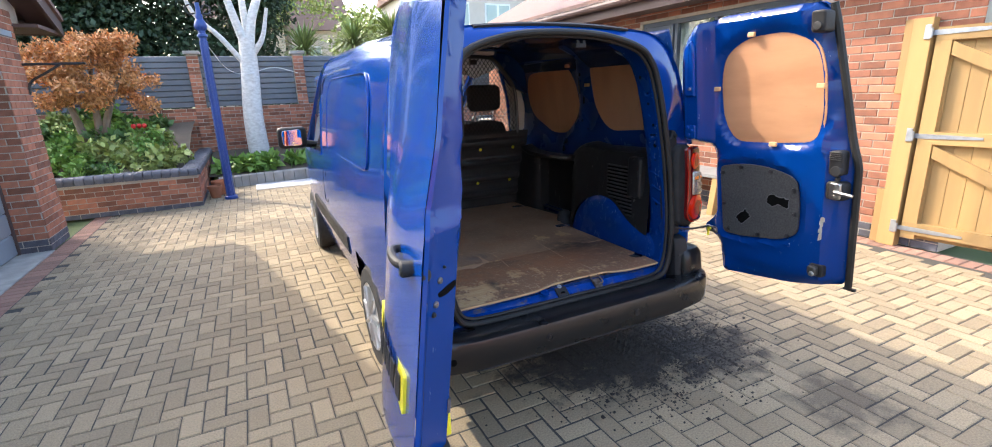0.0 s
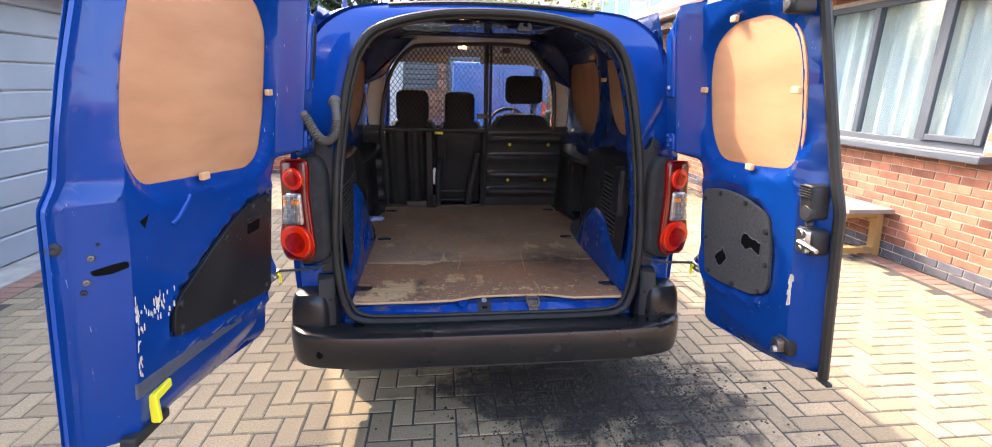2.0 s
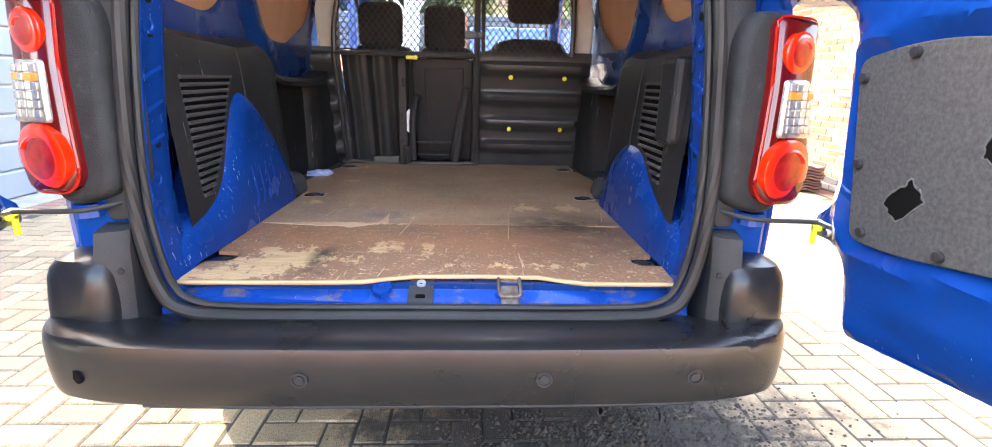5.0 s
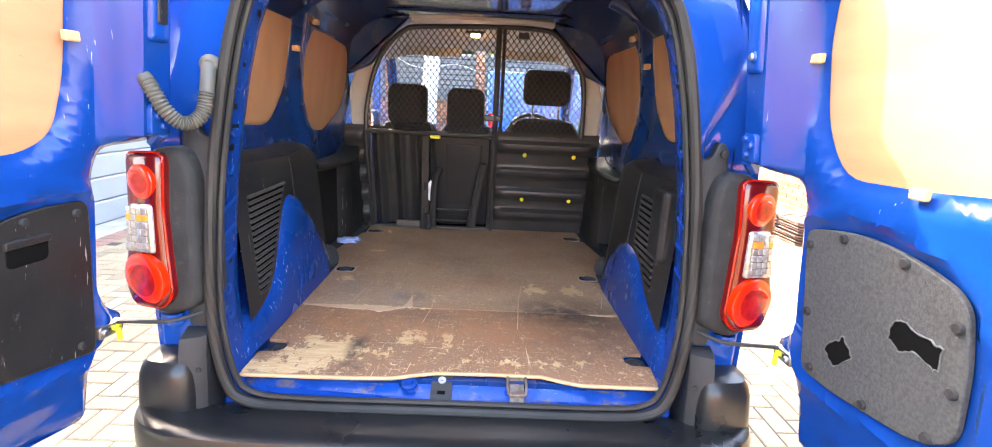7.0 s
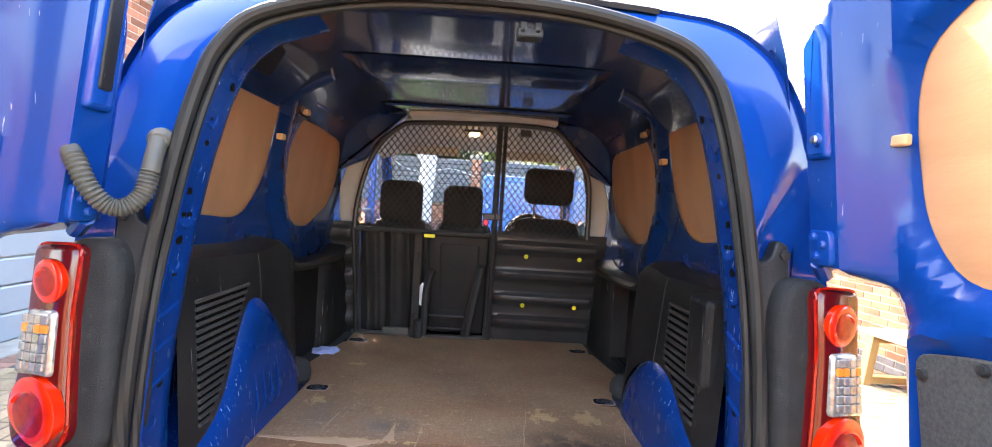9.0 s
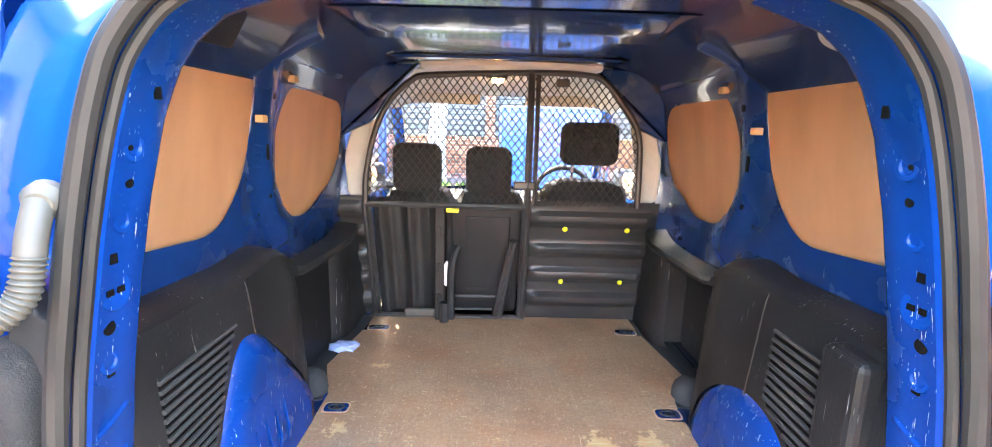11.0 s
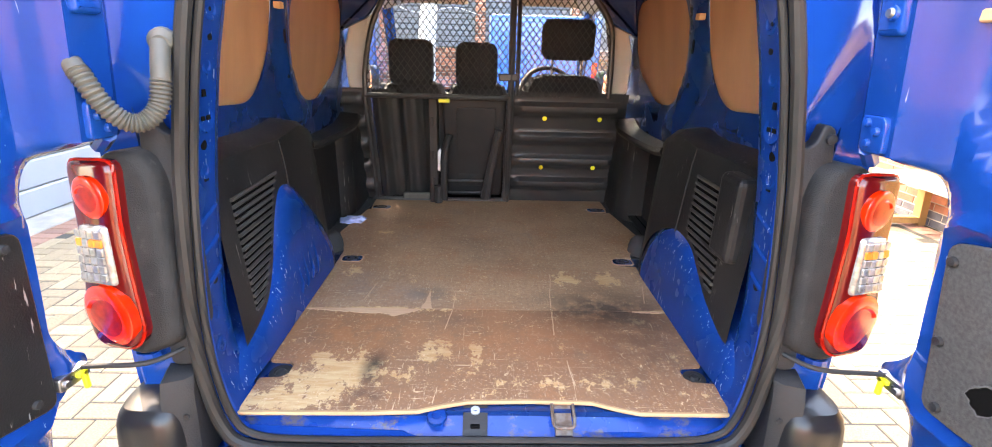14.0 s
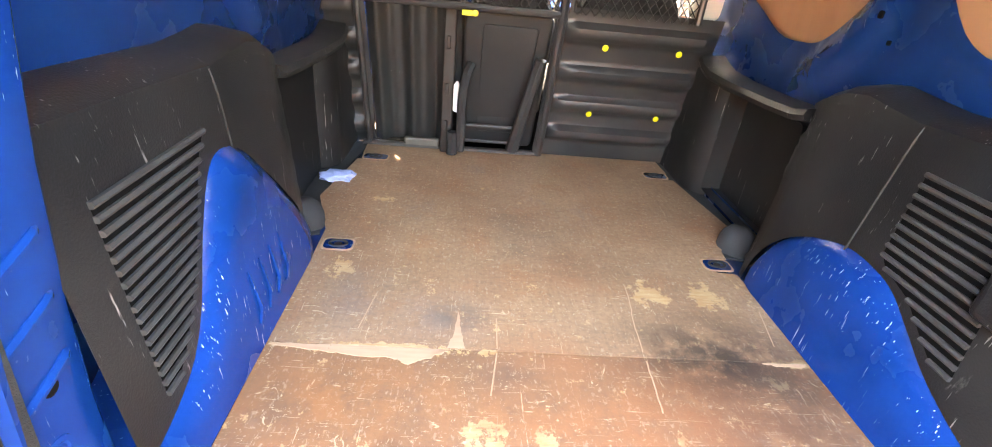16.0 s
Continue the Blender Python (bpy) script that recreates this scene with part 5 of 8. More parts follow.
    for u, z in ((-0.05, 1.32), (-0.03, 1.345), (-0.055, 1.36)):
        knob("hinge_bolt", u, z, 0.009, M_PAINT, 0.012)
    bm = B()
    p0, p1 = at(-0.06, 1.305, 0.0), Vector((s * 0.80, 0.06, 1.275))
    tube(bm, [p0, p0.lerp(p1, 0.5), p1], 0.016, 8)
    part("hinge_arm", bm, M_PAINT, door, smooth=True)
    strap_end = at(0.03, 0.785, 0.01)
    bm = B()
    tube(bm, spline([(s * 0.70, 0.06, 0.805), (s * 0.77, 0.0, 0.795), strap_end + Vector((0, 0.03, 0.01)), strap_end], 16), 0.006, 8)
    part("check_strap", bm, M_BLACK, door, smooth=True)
    block("strap_bracket", -0.02, 0.055, 0.765, 0.80, -0.006, 0.012, M_STEEL, 0.003)
    knob("strap_rivet", 0.042, 0.782, 0.009, M_STEEL, 0.012)
    bm = B()
    c = at(0.0, 0.77, 0.016)
    box(bm, (-0.005, -0.006, -0.028), (0.005, 0.006, 0.018), 0.002, 1, Matrix.Translation(c))
    box(bm, (-0.005, -0.018, 0.008), (0.005, 0.008, 0.02), 0.002, 1, Matrix.Translation(c))
    part("strap_catch", bm, M_YELLOW, door, "yellow plastic catch")
    bm = B()
    tube(bm, [(s * 0.79, 0.05, 0.77), (s * 0.79, 0.05, 0.80)], 0.03, 10)
    part("hinge_pin", bm, M_PAINT, door)
    # pressed channel above the hinge
    bm = B()
    plate_bev(bm, rounded([(-0.075, 1.52), (-0.012, 1.52), (-0.012, 1.76), (-0.03, 1.80), (-0.075, 1.76)], 0.012, 3), lambda u, z, w: at(u, z, -0.02 + w), 0.034, 0.012)
    part("pressed_channel", bm, M_PAINT, door, smooth=True)
    if s > 0:
        knob("door_buffer", -0.035, 1.56, 0.016, M_PAINT, 0.006, h=0.012)
        knob("buffer_pin", -0.035, 1.56, 0.009, M_STEEL, 0.016)
    else:
        block("channel_insert", -0.06, -0.028, 1.56, 1.76, 0.008, 0.018, M_TRIM)
    for u, z in ([(0.045, 1.555), (0.36, 1.293), (0.57, 1.56), (0.235, 1.80)] if s > 0 else [(0.085, 1.515), (0.50, 1.285), (0.30, 1.81)]):
        bm = B()
        box(bm, (-0.018, -0.008, -0.011), (0.018, 0.008, 0.011), 0.003, 1, Matrix.LocRotScale(at(u, z, -0.006), Matrix((eu, en, Vector((0, 0, 1)))).transposed().to_quaternion(), None))
        part("board_clip", bm, M_WOODCLIP, door)
    return door, at, knob, block, fib, far, relief, skin


BOARD_R = rounded([(0.14, 1.29), (0.36, 1.297), (0.55, 1.315), (0.575, 1.42), (0.565, 1.62), (0.53, 1.74), (0.40, 1.80), (0.20, 1.79), (0.08, 1.72), (0.055, 1.60), (0.07, 1.40)], 0.06, 4)
PANEL_R = rounded([(0.088, 0.785), (0.20, 0.785), (0.425, 0.82), (0.505, 0.87), (0.508, 1.02), (0.492, 1.12), (0.465, 1.148), (0.385, 1.172), (0.29, 1.184), (0.19, 1.18), (0.07, 1.155)], [0.03, 0.05, 0.08, 0.04, 0.05, 0.03, 0.03, 0.06, 0.06, 0.06, 0.03], 4)
BOARD_L = rounded([(0.20, 1.262), (0.74, 1.302), (0.80, 1.40), (0.785, 1.57), (0.73, 1.79), (0.60, 1.83), (0.16, 1.82), (0.07, 1.73), (0.085, 1.43), (0.12, 1.30)], [0.06, 0.04, 0.06, 0.1, 0.06, 0.06, 0.06, 0.1, 0.1, 0.06], 4)
PANEL_L = rounded([(0.055, 0.735), (0.60, 0.835), (0.675, 0.855), (0.668, 0.955), (0.415, 1.085), (0.22, 1.15), (0.065, 1.145)], [0.03, 0.05, 0.03, 0.04, 0.1, 0.1, 0.03], 4)

door_r, at_r, knob_r, block_r, fib_r, far_r, relief_r, skin_r = rear_door(1, 0.705, 91, 0.883, BOARD_R, PANEL_R, "narrower blue rear door standing open", top=1.90)
for u, z in ((0.089, 1.12), (0.20, 1.163), (0.362, 1.160), (0.482, 1.085), (0.489, 0.965), (0.098, 0.95), (0.125, 0.81), (0.30, 0.818), (0.455, 0.85)):
    knob_r("panel_stud", u, z, 0.011, M_BLACK, 0.004, fib_r)
# torn holes, their shade laid on the board as black sheets, with frayed grey edges
rng = random.Random(4)
for tear in ([(0.172, 0.884), (0.184, 0.909), (0.212, 0.925), (0.226, 0.946), (0.237, 0.928), (0.247, 0.924), (0.258, 0.902), (0.204, 0.857), (0.188, 0.865)],
             [(0.342, 1.017), (0.352, 1.038), (0.367, 1.047), (0.383, 1.048), (0.402, 1.039), (0.436, 1.038), (0.461, 1.033), (0.458, 0.994), (0.449, 0.987), (0.429, 0.991), (0.401, 1.0), (0.371, 0.984), (0.358, 0.993), (0.346, 1.0)]):
    pts = []
    for a, b in zip(tear, tear[1:] + tear[:1]):
        for k in range(4):
            pts.append((a[0] + (b[0] - a[0]) * k / 4 + rng.uniform(-0.0022, 0.0022), a[1] + (b[1] - a[1]) * k / 4 + rng.uniform(-0.0022, 0.0022)))
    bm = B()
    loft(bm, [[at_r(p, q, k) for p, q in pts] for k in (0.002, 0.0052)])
    part("torn_hole_shade", bm, M_SHADE_BLACK, fib_r, "ragged torn hole, its shade a black sheet on the board")
    bm = B()
    tube(bm, [at_r(p + rng.uniform(-0.001, 0.001), q + rng.uniform(-0.001, 0.001), 0.0048) for p, q in pts], [rng.uniform(0.0008, 0.0028) for _ in pts], 5, closed=True)
    part("torn_edge", bm, M_FRAY, fib_r, "frayed pale board edge")
block_r("latch_base", 0.62, 0.698, 1.068, 1.152, -0.05, 0.006, M_BLACK, 0.01)
block_r("latch_plate", 0.645, 0.69, 1.075, 1.15, 0.0, 0.022, M_STEEL, 0.004)
bm = B()
tube(bm, [at_r(0.675, 1.112, 0.02), at_r(0.675, 1.112, 0.032), at_r(0.735, 1.107, 0.034), at_r(0.75, 1.105, 0.034)], [0.009, 0.009, 0.008, 0.007], 10)
part("latch_pin", bm, M_STEEL, door_r, smooth=True)
for z in (1.09, 1.137):
    knob_r("latch_screw", 0.668, z, 0.008, M_STEEL, 0.022, h=0.003)
block_r("lock_cover", 0.626, 0.682, 1.18, 1.288, -0.05, 0.004, M_BLACK, 0.01)
for i in range(5):
    block_r("cover_rib", 0.628, 0.678, 1.247 + i * 0.008, 1.251 + i * 0.008, -0.002, 0.008, M_BLACK, 0.0015)
knob_r("cover_dial", 0.66, 1.20, 0.026, M_BLACK, -0.005, h=0.014)
knob_r("cover_bolt", 0.665, 1.165, 0.009, M_BLACK, -0.01, h=0.014)
block_r("lower_latch", 0.575, 0.615, 0.69, 0.735, -0.03, 0.03, M_DARKSTEEL, 0.006)
knob_r("latch_roller", 0.60, 0.70, 0.012, M_STEEL, 0.03, h=0.012)
block_r("latch_back", 0.57, 0.635, 0.68, 0.745, -0.05, 0.006, M_BLACK, 0.006)
block_r("upper_latch", 0.535, 0.595, 1.775, 1.86, -0.03, 0.035, M_BLACK, 0.008)
knob_r("latch_boss", 0.565, 1.80, 0.02, M_BLACK, 0.03, h=0.012)
bm = B()
tube(bm, [at_r(far_r(z) + 0.014, z, -0.058) for z in np.linspace(0.655, 1.89, 30)], 0.016, 8)
part("edge_seal", bm, M_RUBBER, door_r, "black rubber edge seal", smooth=True)
block_r("seal_flap", 0.70, 0.75, 0.638, 0.650, -0.066, -0.045, M_RUBBER, 0.004)
# scuffs worn through to filler beside the latch
rng = random.Random(9)
for i in range(26):
    u, z = 0.612 + rng.gauss(0, 0.006), 0.93 + rng.uniform(-0.06, 0.05)
    bm = B()
    loft(bm, [[at_r(u + du, z + dz, w - 0.0005) for du, dz in ((-0.003, -0.012), (0.004, -0.008), (0.003, 0.011), (-0.002, 0.007))] for w in (0.0, 0.002)])
    part("paint_chip", bm, M_CHIP, door_r)

door_l, at_l, knob_l, block_l, fib_l, far_l, relief_l, skin_l = rear_door(-1, 0.925, 96.3, 0.873, BOARD_L, PANEL_L, "wider blue rear door standing open", 0.022, 0.012, 1.93, 0.125, True)
for u, z in ((0.10, 1.12), (0.22, 1.125), (0.40, 1.065), (0.645, 0.945), (0.645, 0.87), (0.35, 0.815), (0.10, 0.775)):
    knob_l("panel_stud", u, z, 0.010, M_BLACK, 0.004, fib_l)
# black plate on the panel in place of the recess's shade
block_l("pull_recess", 0.17, 0.26, 1.03, 1.085, 0.0, 0.006, M_SHADE_BLACK, 0.002, fib_l)
block_l("pull_lip", 0.165, 0.265, 1.072, 1.092, 0.0, 0.012, M_TRIM, 0.005, fib_l)
# latch slot is a black plate on the shut face, shade by colour
bm = B()
plate_bev(bm, rounded([(0.826, 1.124), (0.85, 1.114), (0.868, 1.116), (0.872, 1.128), (0.85, 1.136), (0.828, 1.140)], 0.004, 3), lambda u, z, w: at_l(u, z, relief_l(u, z) + w - 0.004), 0.008, 0.001)
part("latch_slot_shade", bm, M_SHADE_BLACK, door_l)
shut_axis = (at_l(0.95, 1.1, 0.0) - at_l(0.85, 1.1, 0.0) + (at_l(0.85, 1.1, 0.082) - at_l(0.85, 1.1, 0.0))).normalized()
for name, u, z, r, mt in (("door_bolt", 0.869, 1.161, 0.0085, M_DARKSTEEL), ("door_bolt", 0.876, 1.104, 0.0085, M_DARKSTEEL), ("door_bolt", 0.880, 1.080, 0.007, M_BLACK), ("rubber_bung", 0.914, 1.195, 0.015, M_BLACK), ("door_bolt", 0.86, 1.19, 0.004, M_BLACK)):
    bm = B()
    disc(bm, at_l(u, z, relief_l(u, z)), shut_axis, [(r, -0.004), (r, 0.003), (r * 0.75, 0.006), (r * 0.4, 0.0065), (0.001, 0.004)], 16)
    part(name, bm, mt, door_l, smooth=True)
# black triangle painting the shade of a pressed hole
bm = B()
plate_bev(bm, [(0.755, 1.235), (0.785, 1.225), (0.77, 1.205)], lambda u, z, w: at_l(u, z, w - 0.004), 0.006, 0.001)
part("pressed_hole_shade", bm, M_SHADE_BLACK, door_l)
block_l("lever_bracket", 0.72, 0.86, 0.635, 0.665, -0.03, 0.01, M_BLACK, 0.005)
bm = B()
box(bm, (-0.012, -0.008, 0.0), (0.012, 0.008, 0.085), 0.003, 1, Matrix.Translation(at_l(0.78, 0.66, 0.014)))
box(bm, (-0.010, -0.006, 0.062), (0.010, 0.075, 0.088), 0.003, 1, Matrix.Translation(at_l(0.78, 0.66, 0.016)))
part("release_lever", bm, M_YELLOW, door_l, "yellow plastic release lever")
# pressed band of the door; its reflection is put into a grey-blue colour
bm = B()
loft(bm, [[at_l(u, z + dz, w) for w, dz in ((-0.004, 0.022), (0.004, 0.02), (0.004, -0.02), (-0.004, -0.022))] for u, z in ((0.30, 0.735), (0.45, 0.752), (0.6, 0.765), (0.83, 0.785))])
part("rub_strip", bm, M_BAND, door_l, "pressed band, its reflection painted as grey-blue")
bm = B()
tube(bm, [at_l(0.585, 1.245, 0.0), at_l(0.60, 1.235, 0.005), at_l(0.65, 1.195, 0.005), at_l(0.665, 1.185, 0.0)], 0.007, 8)
part("pressed_bead", bm, M_PAINT, door_l, smooth=True)
rng = random.Random(3)
for i in range(76):
    if i < 50:
        u, z, h = 0.74 + rng.gauss(0, 0.03), 0.985 + rng.gauss(0, 0.018), rng.uniform(0.003, 0.011)
    else:
        z, h = rng.uniform(0.74, 1.04), rng.uniform(0.003, 0.014)
        u = 0.812 + rng.gauss(0, 0.004)
    bm = B()
    k = rng.uniform(0.0006, 0.0022)
    loft(bm, [[at_l(u + du * k, z + dz * h, relief_l(u, z) + w) for du, dz in ((-1, -0.9), (0.6, -1), (1.2, -0.1), (0.5, 1), (-0.7, 0.6))] for w in (-0.001, 0.0012)])
    part("paint_chip", bm, M_CHIP, door_l)
# outside of the wide door: handle and yellow number plate with bars
bm = B()
def on_skin(u, z, w=0.0):
    return at_l(u, z, skin_l(u, z) - w)
tube(bm, spline([on_skin(0.83, 1.195, 0.0), on_skin(0.825, 1.198, 0.022), on_skin(0.80, 1.20, 0.032), on_skin(0.74, 1.202, 0.030), on_skin(0.705, 1.202, 0.018), on_skin(0.70, 1.202, 0.0)], 24), 0.012, 10)
disc(bm, on_skin(0.835, 1.19, 0.022), on_skin(0.835, 1.19, 1.0) - on_skin(0.835, 1.19, 0.0), [(0.02, -0.03), (0.02, 0.004), (0.016, 0.009), (0.008, 0.009), (0.007, 0.006), (0.001, 0.006)], 16)
part("door_handle", bm, M_BLACK, door_l, "black door handle", smooth=True)
bm = B()
loft(bm, [[on_skin(u, z, w) for u, z in rounded([(0.31, 0.79), (0.83, 0.79), (0.83, 0.90), (0.31, 0.90)], 0.012, 4)] for w in (-0.004, 0.009)])
plate_bar = part("number_plate", bm, M_YELLOW, door_l, "yellow number plate")
for i in range(7):
    bm = B()
    u = 0.345 + i * 0.067
    loft(bm, [[on_skin(p, q, w) for p, q in ((u, 0.81), (u + 0.045, 0.81), (u + 0.045, 0.882), (u, 0.882))] for w in (0.008, 0.011)])
    part("plate_bar", bm, M_BLACK, plate_bar)

# ribbed cable tube from door to body
pts = spline([(-0.775, -0.006, 1.448), (-0.755, -0.018, 1.438), (-0.735, -0.025, 1.415), (-0.714, -0.022, 1.37), (-0.690, -0.006, 1.336), (-0.665, 0.012, 1.334), (-0.646, 0.03, 1.36), (-0.640, 0.04, 1.40), (-0.640, 0.05, 1.435), (-0.648, 0.075, 1.475)], 240)
rad = [0.0155 + (0.0036 * (0.0, 0.45, 1.0, 1.0, 0.45)[i % 5] if 42 < i < 190 else 0.002 + 0.004 * max(0, 1 - i / 42)) for i in range(len(pts))]
bm = B()
tube(bm, pts, rad, 18)
part("cable_tube", bm, M_GREYTUBE, van, "grey ribbed rubber cable tube", smooth=True)
bm = B()
disc(bm, (-0.782, -0.002, 1.452), Vector((0.8, -0.5, -0.35)), [(0.034, -0.02), (0.034, 0.004), (0.03, 0.014), (0.019, 0.03), (0.018, 0.036)], 20)
part("tube_boot", bm, M_GREYTUBE, van, smooth=True)
bm = B()
disc(bm, (-0.648, 0.085, 1.478), Vector((0.3, -0.9, -0.2)), [(0.026, -0.01), (0.026, 0.006), (0.02, 0.014), (0.016, 0.02)], 16)
part("tube_boot", bm, M_GREYTUBE, van, smooth=True)


# ---- bulkhead, cage, cab ----
def bulk_y(z):
    return float(np.interp(z, [0.58, 0.82, 1.12, 1.26], [1.955, 1.905, 1.81, 1.775]))


bm = B()
loops = []
for x in np.linspace(0.135, 0.76, 22):
    edge = ease(0.135, 0.18, x) * (1 - ease(0.70, 0.75, x))
    col = []
    for z in np.linspace(0.585, 1.255, 56):
        rib = sum(math.exp(-((z - c) / 0.032) ** 4) for c in (1.165, 1.0, 0.855, 0.715))
        col.append((x, bulk_y(z) - 0.035 * rib * edge, z))
    loops.append(col)
loft(bm, loops, closed=False)
part("ribbed_bulkhead", bm, M_BULK, van, "black ribbed steel bulkhead", smooth=True)
for x, z in ((0.309, 1.117), (0.612, 1.117), (0.314, 0.822), (0.619, 0.824)):
    bm = B()
    disc(bm, (x, bulk_y(z) - 0.028, z), (0, -1, -0.2), [(0.013, 0), (0.0125, 0.004), (0.007, 0.005), (0.006, 0.003), (0.001, 0.003)], 14)
    part("bulkhead_screw", bm, M_YELLOW, van, "yellow passivated screw")
for i in range(6):
    bm = B()
    disc(bm, (0.19 + i * 0.09, bulk_y(1.235) - 0.002, 1.235), (0, -1, -0.2), [(0.006, 0), (0.005, 0.004), (0.001, 0.0045)], 8)
    part("rivet", bm, M_BULK, van)
bm = B()
loops = []
for x in np.linspace(-0.80, -0.64, 9):
    edge = (1 - ease(-0.70, -0.65, x))
    loops.append([(x, bulk_y(z) + 0.03 - 0.03 * edge * sum(math.exp(-((z - c) / 0.035) ** 4) for c in (1.19, 1.06, 0.93, 0.80, 0.67)), z) for z in np.linspace(0.585, 1.255, 50)])
loft(bm, loops, closed=False)
part("ribbed_side", bm, M_BULK, van, smooth=True)
M_COVER = worn(material("creased vinyl", (0.02, 0.02, 0.02), 0.4, second=(0.035, 0.033, 0.03), scale=9, amount=0.7), (0.3, 0.28, 0.25), 60, 0.66, 0.69, (1.5, 1, 0.08), 0.7)
# folded seat backs behind the cage door
bm = B()
loft(bm, [[(x, bulk_y(z) + 0.05 - 0.022 * math.cos((x + 0.45) * 40) - 0.008 * math.cos((x + 0.4) * 95), z) for z in np.linspace(0.60, 1.25, 12)] for x in np.linspace(-0.64, -0.33, 50)], closed=False)
part("seat_rear_cover", bm, M_COVER, van, "creased black seat cover", smooth=True)
bm = box(B(), (-0.335, 1.86, 0.60), (-0.285, 1.97, 1.21), 0.006)
for z in (0.70, 0.86, 1.05):
    box(bm, (-0.322, 1.852, z), (-0.305, 1.87, z + 0.05), 0.004)
part("seat_upright", bm, M_RUBBER, van)
bm = B()
plate_bev(bm, rounded([(-0.245, 0.61), (0.09, 0.61), (0.10, 1.21), (-0.255, 1.21)], 0.03, 4), lambda u, z, w: Vector((u, bulk_y(z) + 0.085 - w, z)), 0.05, 0.015)
part("seat_back_panel", bm, M_BLACK, van, smooth=True)
for z0, z1 in ((0.78, 1.16), (0.68, 0.76)):
    bm = B()
    plate_bev(bm, rounded([(-0.18, z0), (0.035, z0), (0.045, z1), (-0.18, z1)], 0.015, 3), lambda u, z, w: Vector((u, bulk_y(z) + 0.04 - w, z)), 0.014, 0.006)
    part("seat_back_inset", bm, M_BLACK, van, smooth=True)
bm = B()
tube(bm, spline([(-0.245, 1.79, 0.64), (-0.245, 1.80, 0.86), (-0.235, 1.82, 0.95), (-0.215, 1.85, 1.0)], 12), 0.02, 8)
tube(bm, [(-0.28, 1.80, 0.62), (-0.28, 1.80, 0.72)], 0.024, 8)
part("seat_hinge", bm, M_BLACK, van, smooth=True)
bm = B()
plate_bev(bm, rounded([(-0.285, 0.80), (-0.262, 0.79), (-0.255, 0.90), (-0.27, 0.93), (-0.285, 0.91)], 0.006, 3), lambda u, z, w: Vector((u, 1.845 - w, z)), 0.01, 0.003)
part("seat_tag", bm, M_WHITE, van, "white plastic bracket")
bm = B()
tube(bm, [(-0.01, 1.875, 0.63), (0.06, 1.78, 1.05)], [0.03, 0.022], 8)
part("seat_belt_guide", bm, M_BULK, van)

bm = B()
tube(bm, [(-0.24, 1.865, 0.735), (0.02, 1.865, 0.735)], 0.008, 6)
tube(bm, [(-0.24, 1.88, 0.66), (0.02, 1.88, 0.66)], 0.006, 6)
part("seat_cross_bar", bm, M_BULK, van, smooth=True)
bm = box(B(), (-0.50, 1.90, 0.59), (-0.34, 1.93, 0.645), 0.01)
part("seat_foot_pad", bm, M_GREYTUBE, van)

# cage: bent tube frame, post, rail and diamond mesh
CY = 1.745
CAGE = [(-0.652, 1.225), (-0.645, 1.36), (-0.60, 1.56), (-0.53, 1.70), (-0.43, 1.795), (-0.33, 1.822), (0.12, 1.842), (0.36, 1.838), (0.45, 1.81), (0.54, 1.71), (0.62, 1.585), (0.638, 1.40), (0.640, 1.235)]
cage = new("bulkhead_cage")
cage.parent = van
cage["label"] = "black tube cage with diamond wire mesh"
bm = B()
tube(bm, [(x, CY, z) for x, z in spline([Vector(p) for p in CAGE], 60)], 0.014, 8)
part("cage_frame", bm, M_BULK, cage, smooth=True)
bm = B()
tube(bm, [(0.118, CY + 0.17, 0.60), (0.118, CY + 0.12, 0.75), (0.118, CY, 1.22), (0.118, CY, 1.845)], 0.017, 8)
part("cage_post", bm, M_BULK, cage, smooth=True)
bm = B()
tube(bm, [(0.150, CY, 1.24), (0.150, CY, 1.84)], 0.011, 8)
part("cage_post_inner", bm, M_BULK, cage, smooth=True)
bm = B()
tube(bm, [(-0.655, CY, 1.225), (0.12, CY, 1.225)], 0.014, 8)
part("cage_rail", bm, M_BULK, cage, smooth=True)
bm = B()
tube(bm, spline([(-0.66, CY + 0.01, 1.23), (-0.655, CY + 0.08, 0.95), (-0.65, CY + 0.155, 0.64), (-0.62, CY + 0.165, 0.608), (0.06, CY + 0.165, 0.608), (0.10, CY + 0.155, 0.64), (0.105, CY + 0.08, 0.95), (0.11, CY, 1.22)], 50), 0.013, 8)
part("cage_door_frame", bm, M_BULK, cage, smooth=True)
bm = box(B(), (-0.265, CY - 0.03, 1.196), (-0.205, CY - 0.012, 1.216), 0.004)
disc(bm, (-0.215, CY - 0.03, 1.207), (0, -1, 0), [(0.012, 0), (0.011, 0.006), (0.004, 0.007)], 12)
part("cage_latch", bm, M_YELLOW, cage, "yellow latch handle")
for x, z, w in ((0.10, 1.33, 0.05), (0.26, 1.80, 0.03)):
    part("cage_bracket", box(B(), (x - w, CY - 0.015, z - 0.018), (x + w, CY + 0.02, z + 0.018), 0.006), M_BULK, cage)
def clip_line(p, d, poly):
    t0, t1 = -9.0, 9.0
    n = len(poly)
    for i in range(n):
        a, b = Vector(poly[i]), Vector(poly[(i + 1) % n])
        e = b - a
        nrm = Vector((e.y, -e.x))
        num, den = nrm.dot(a - p), nrm.dot(d)
        if abs(den) < 1e-9:
            if num < 0:
                return None
            continue
        k = num / den
        if den > 0:
            t1 = min(t1, k)
        else:
            t0 = max(t0, k)
    return (p + d * t0, p + d * t1) if t1 - t0 > 0.01 else None
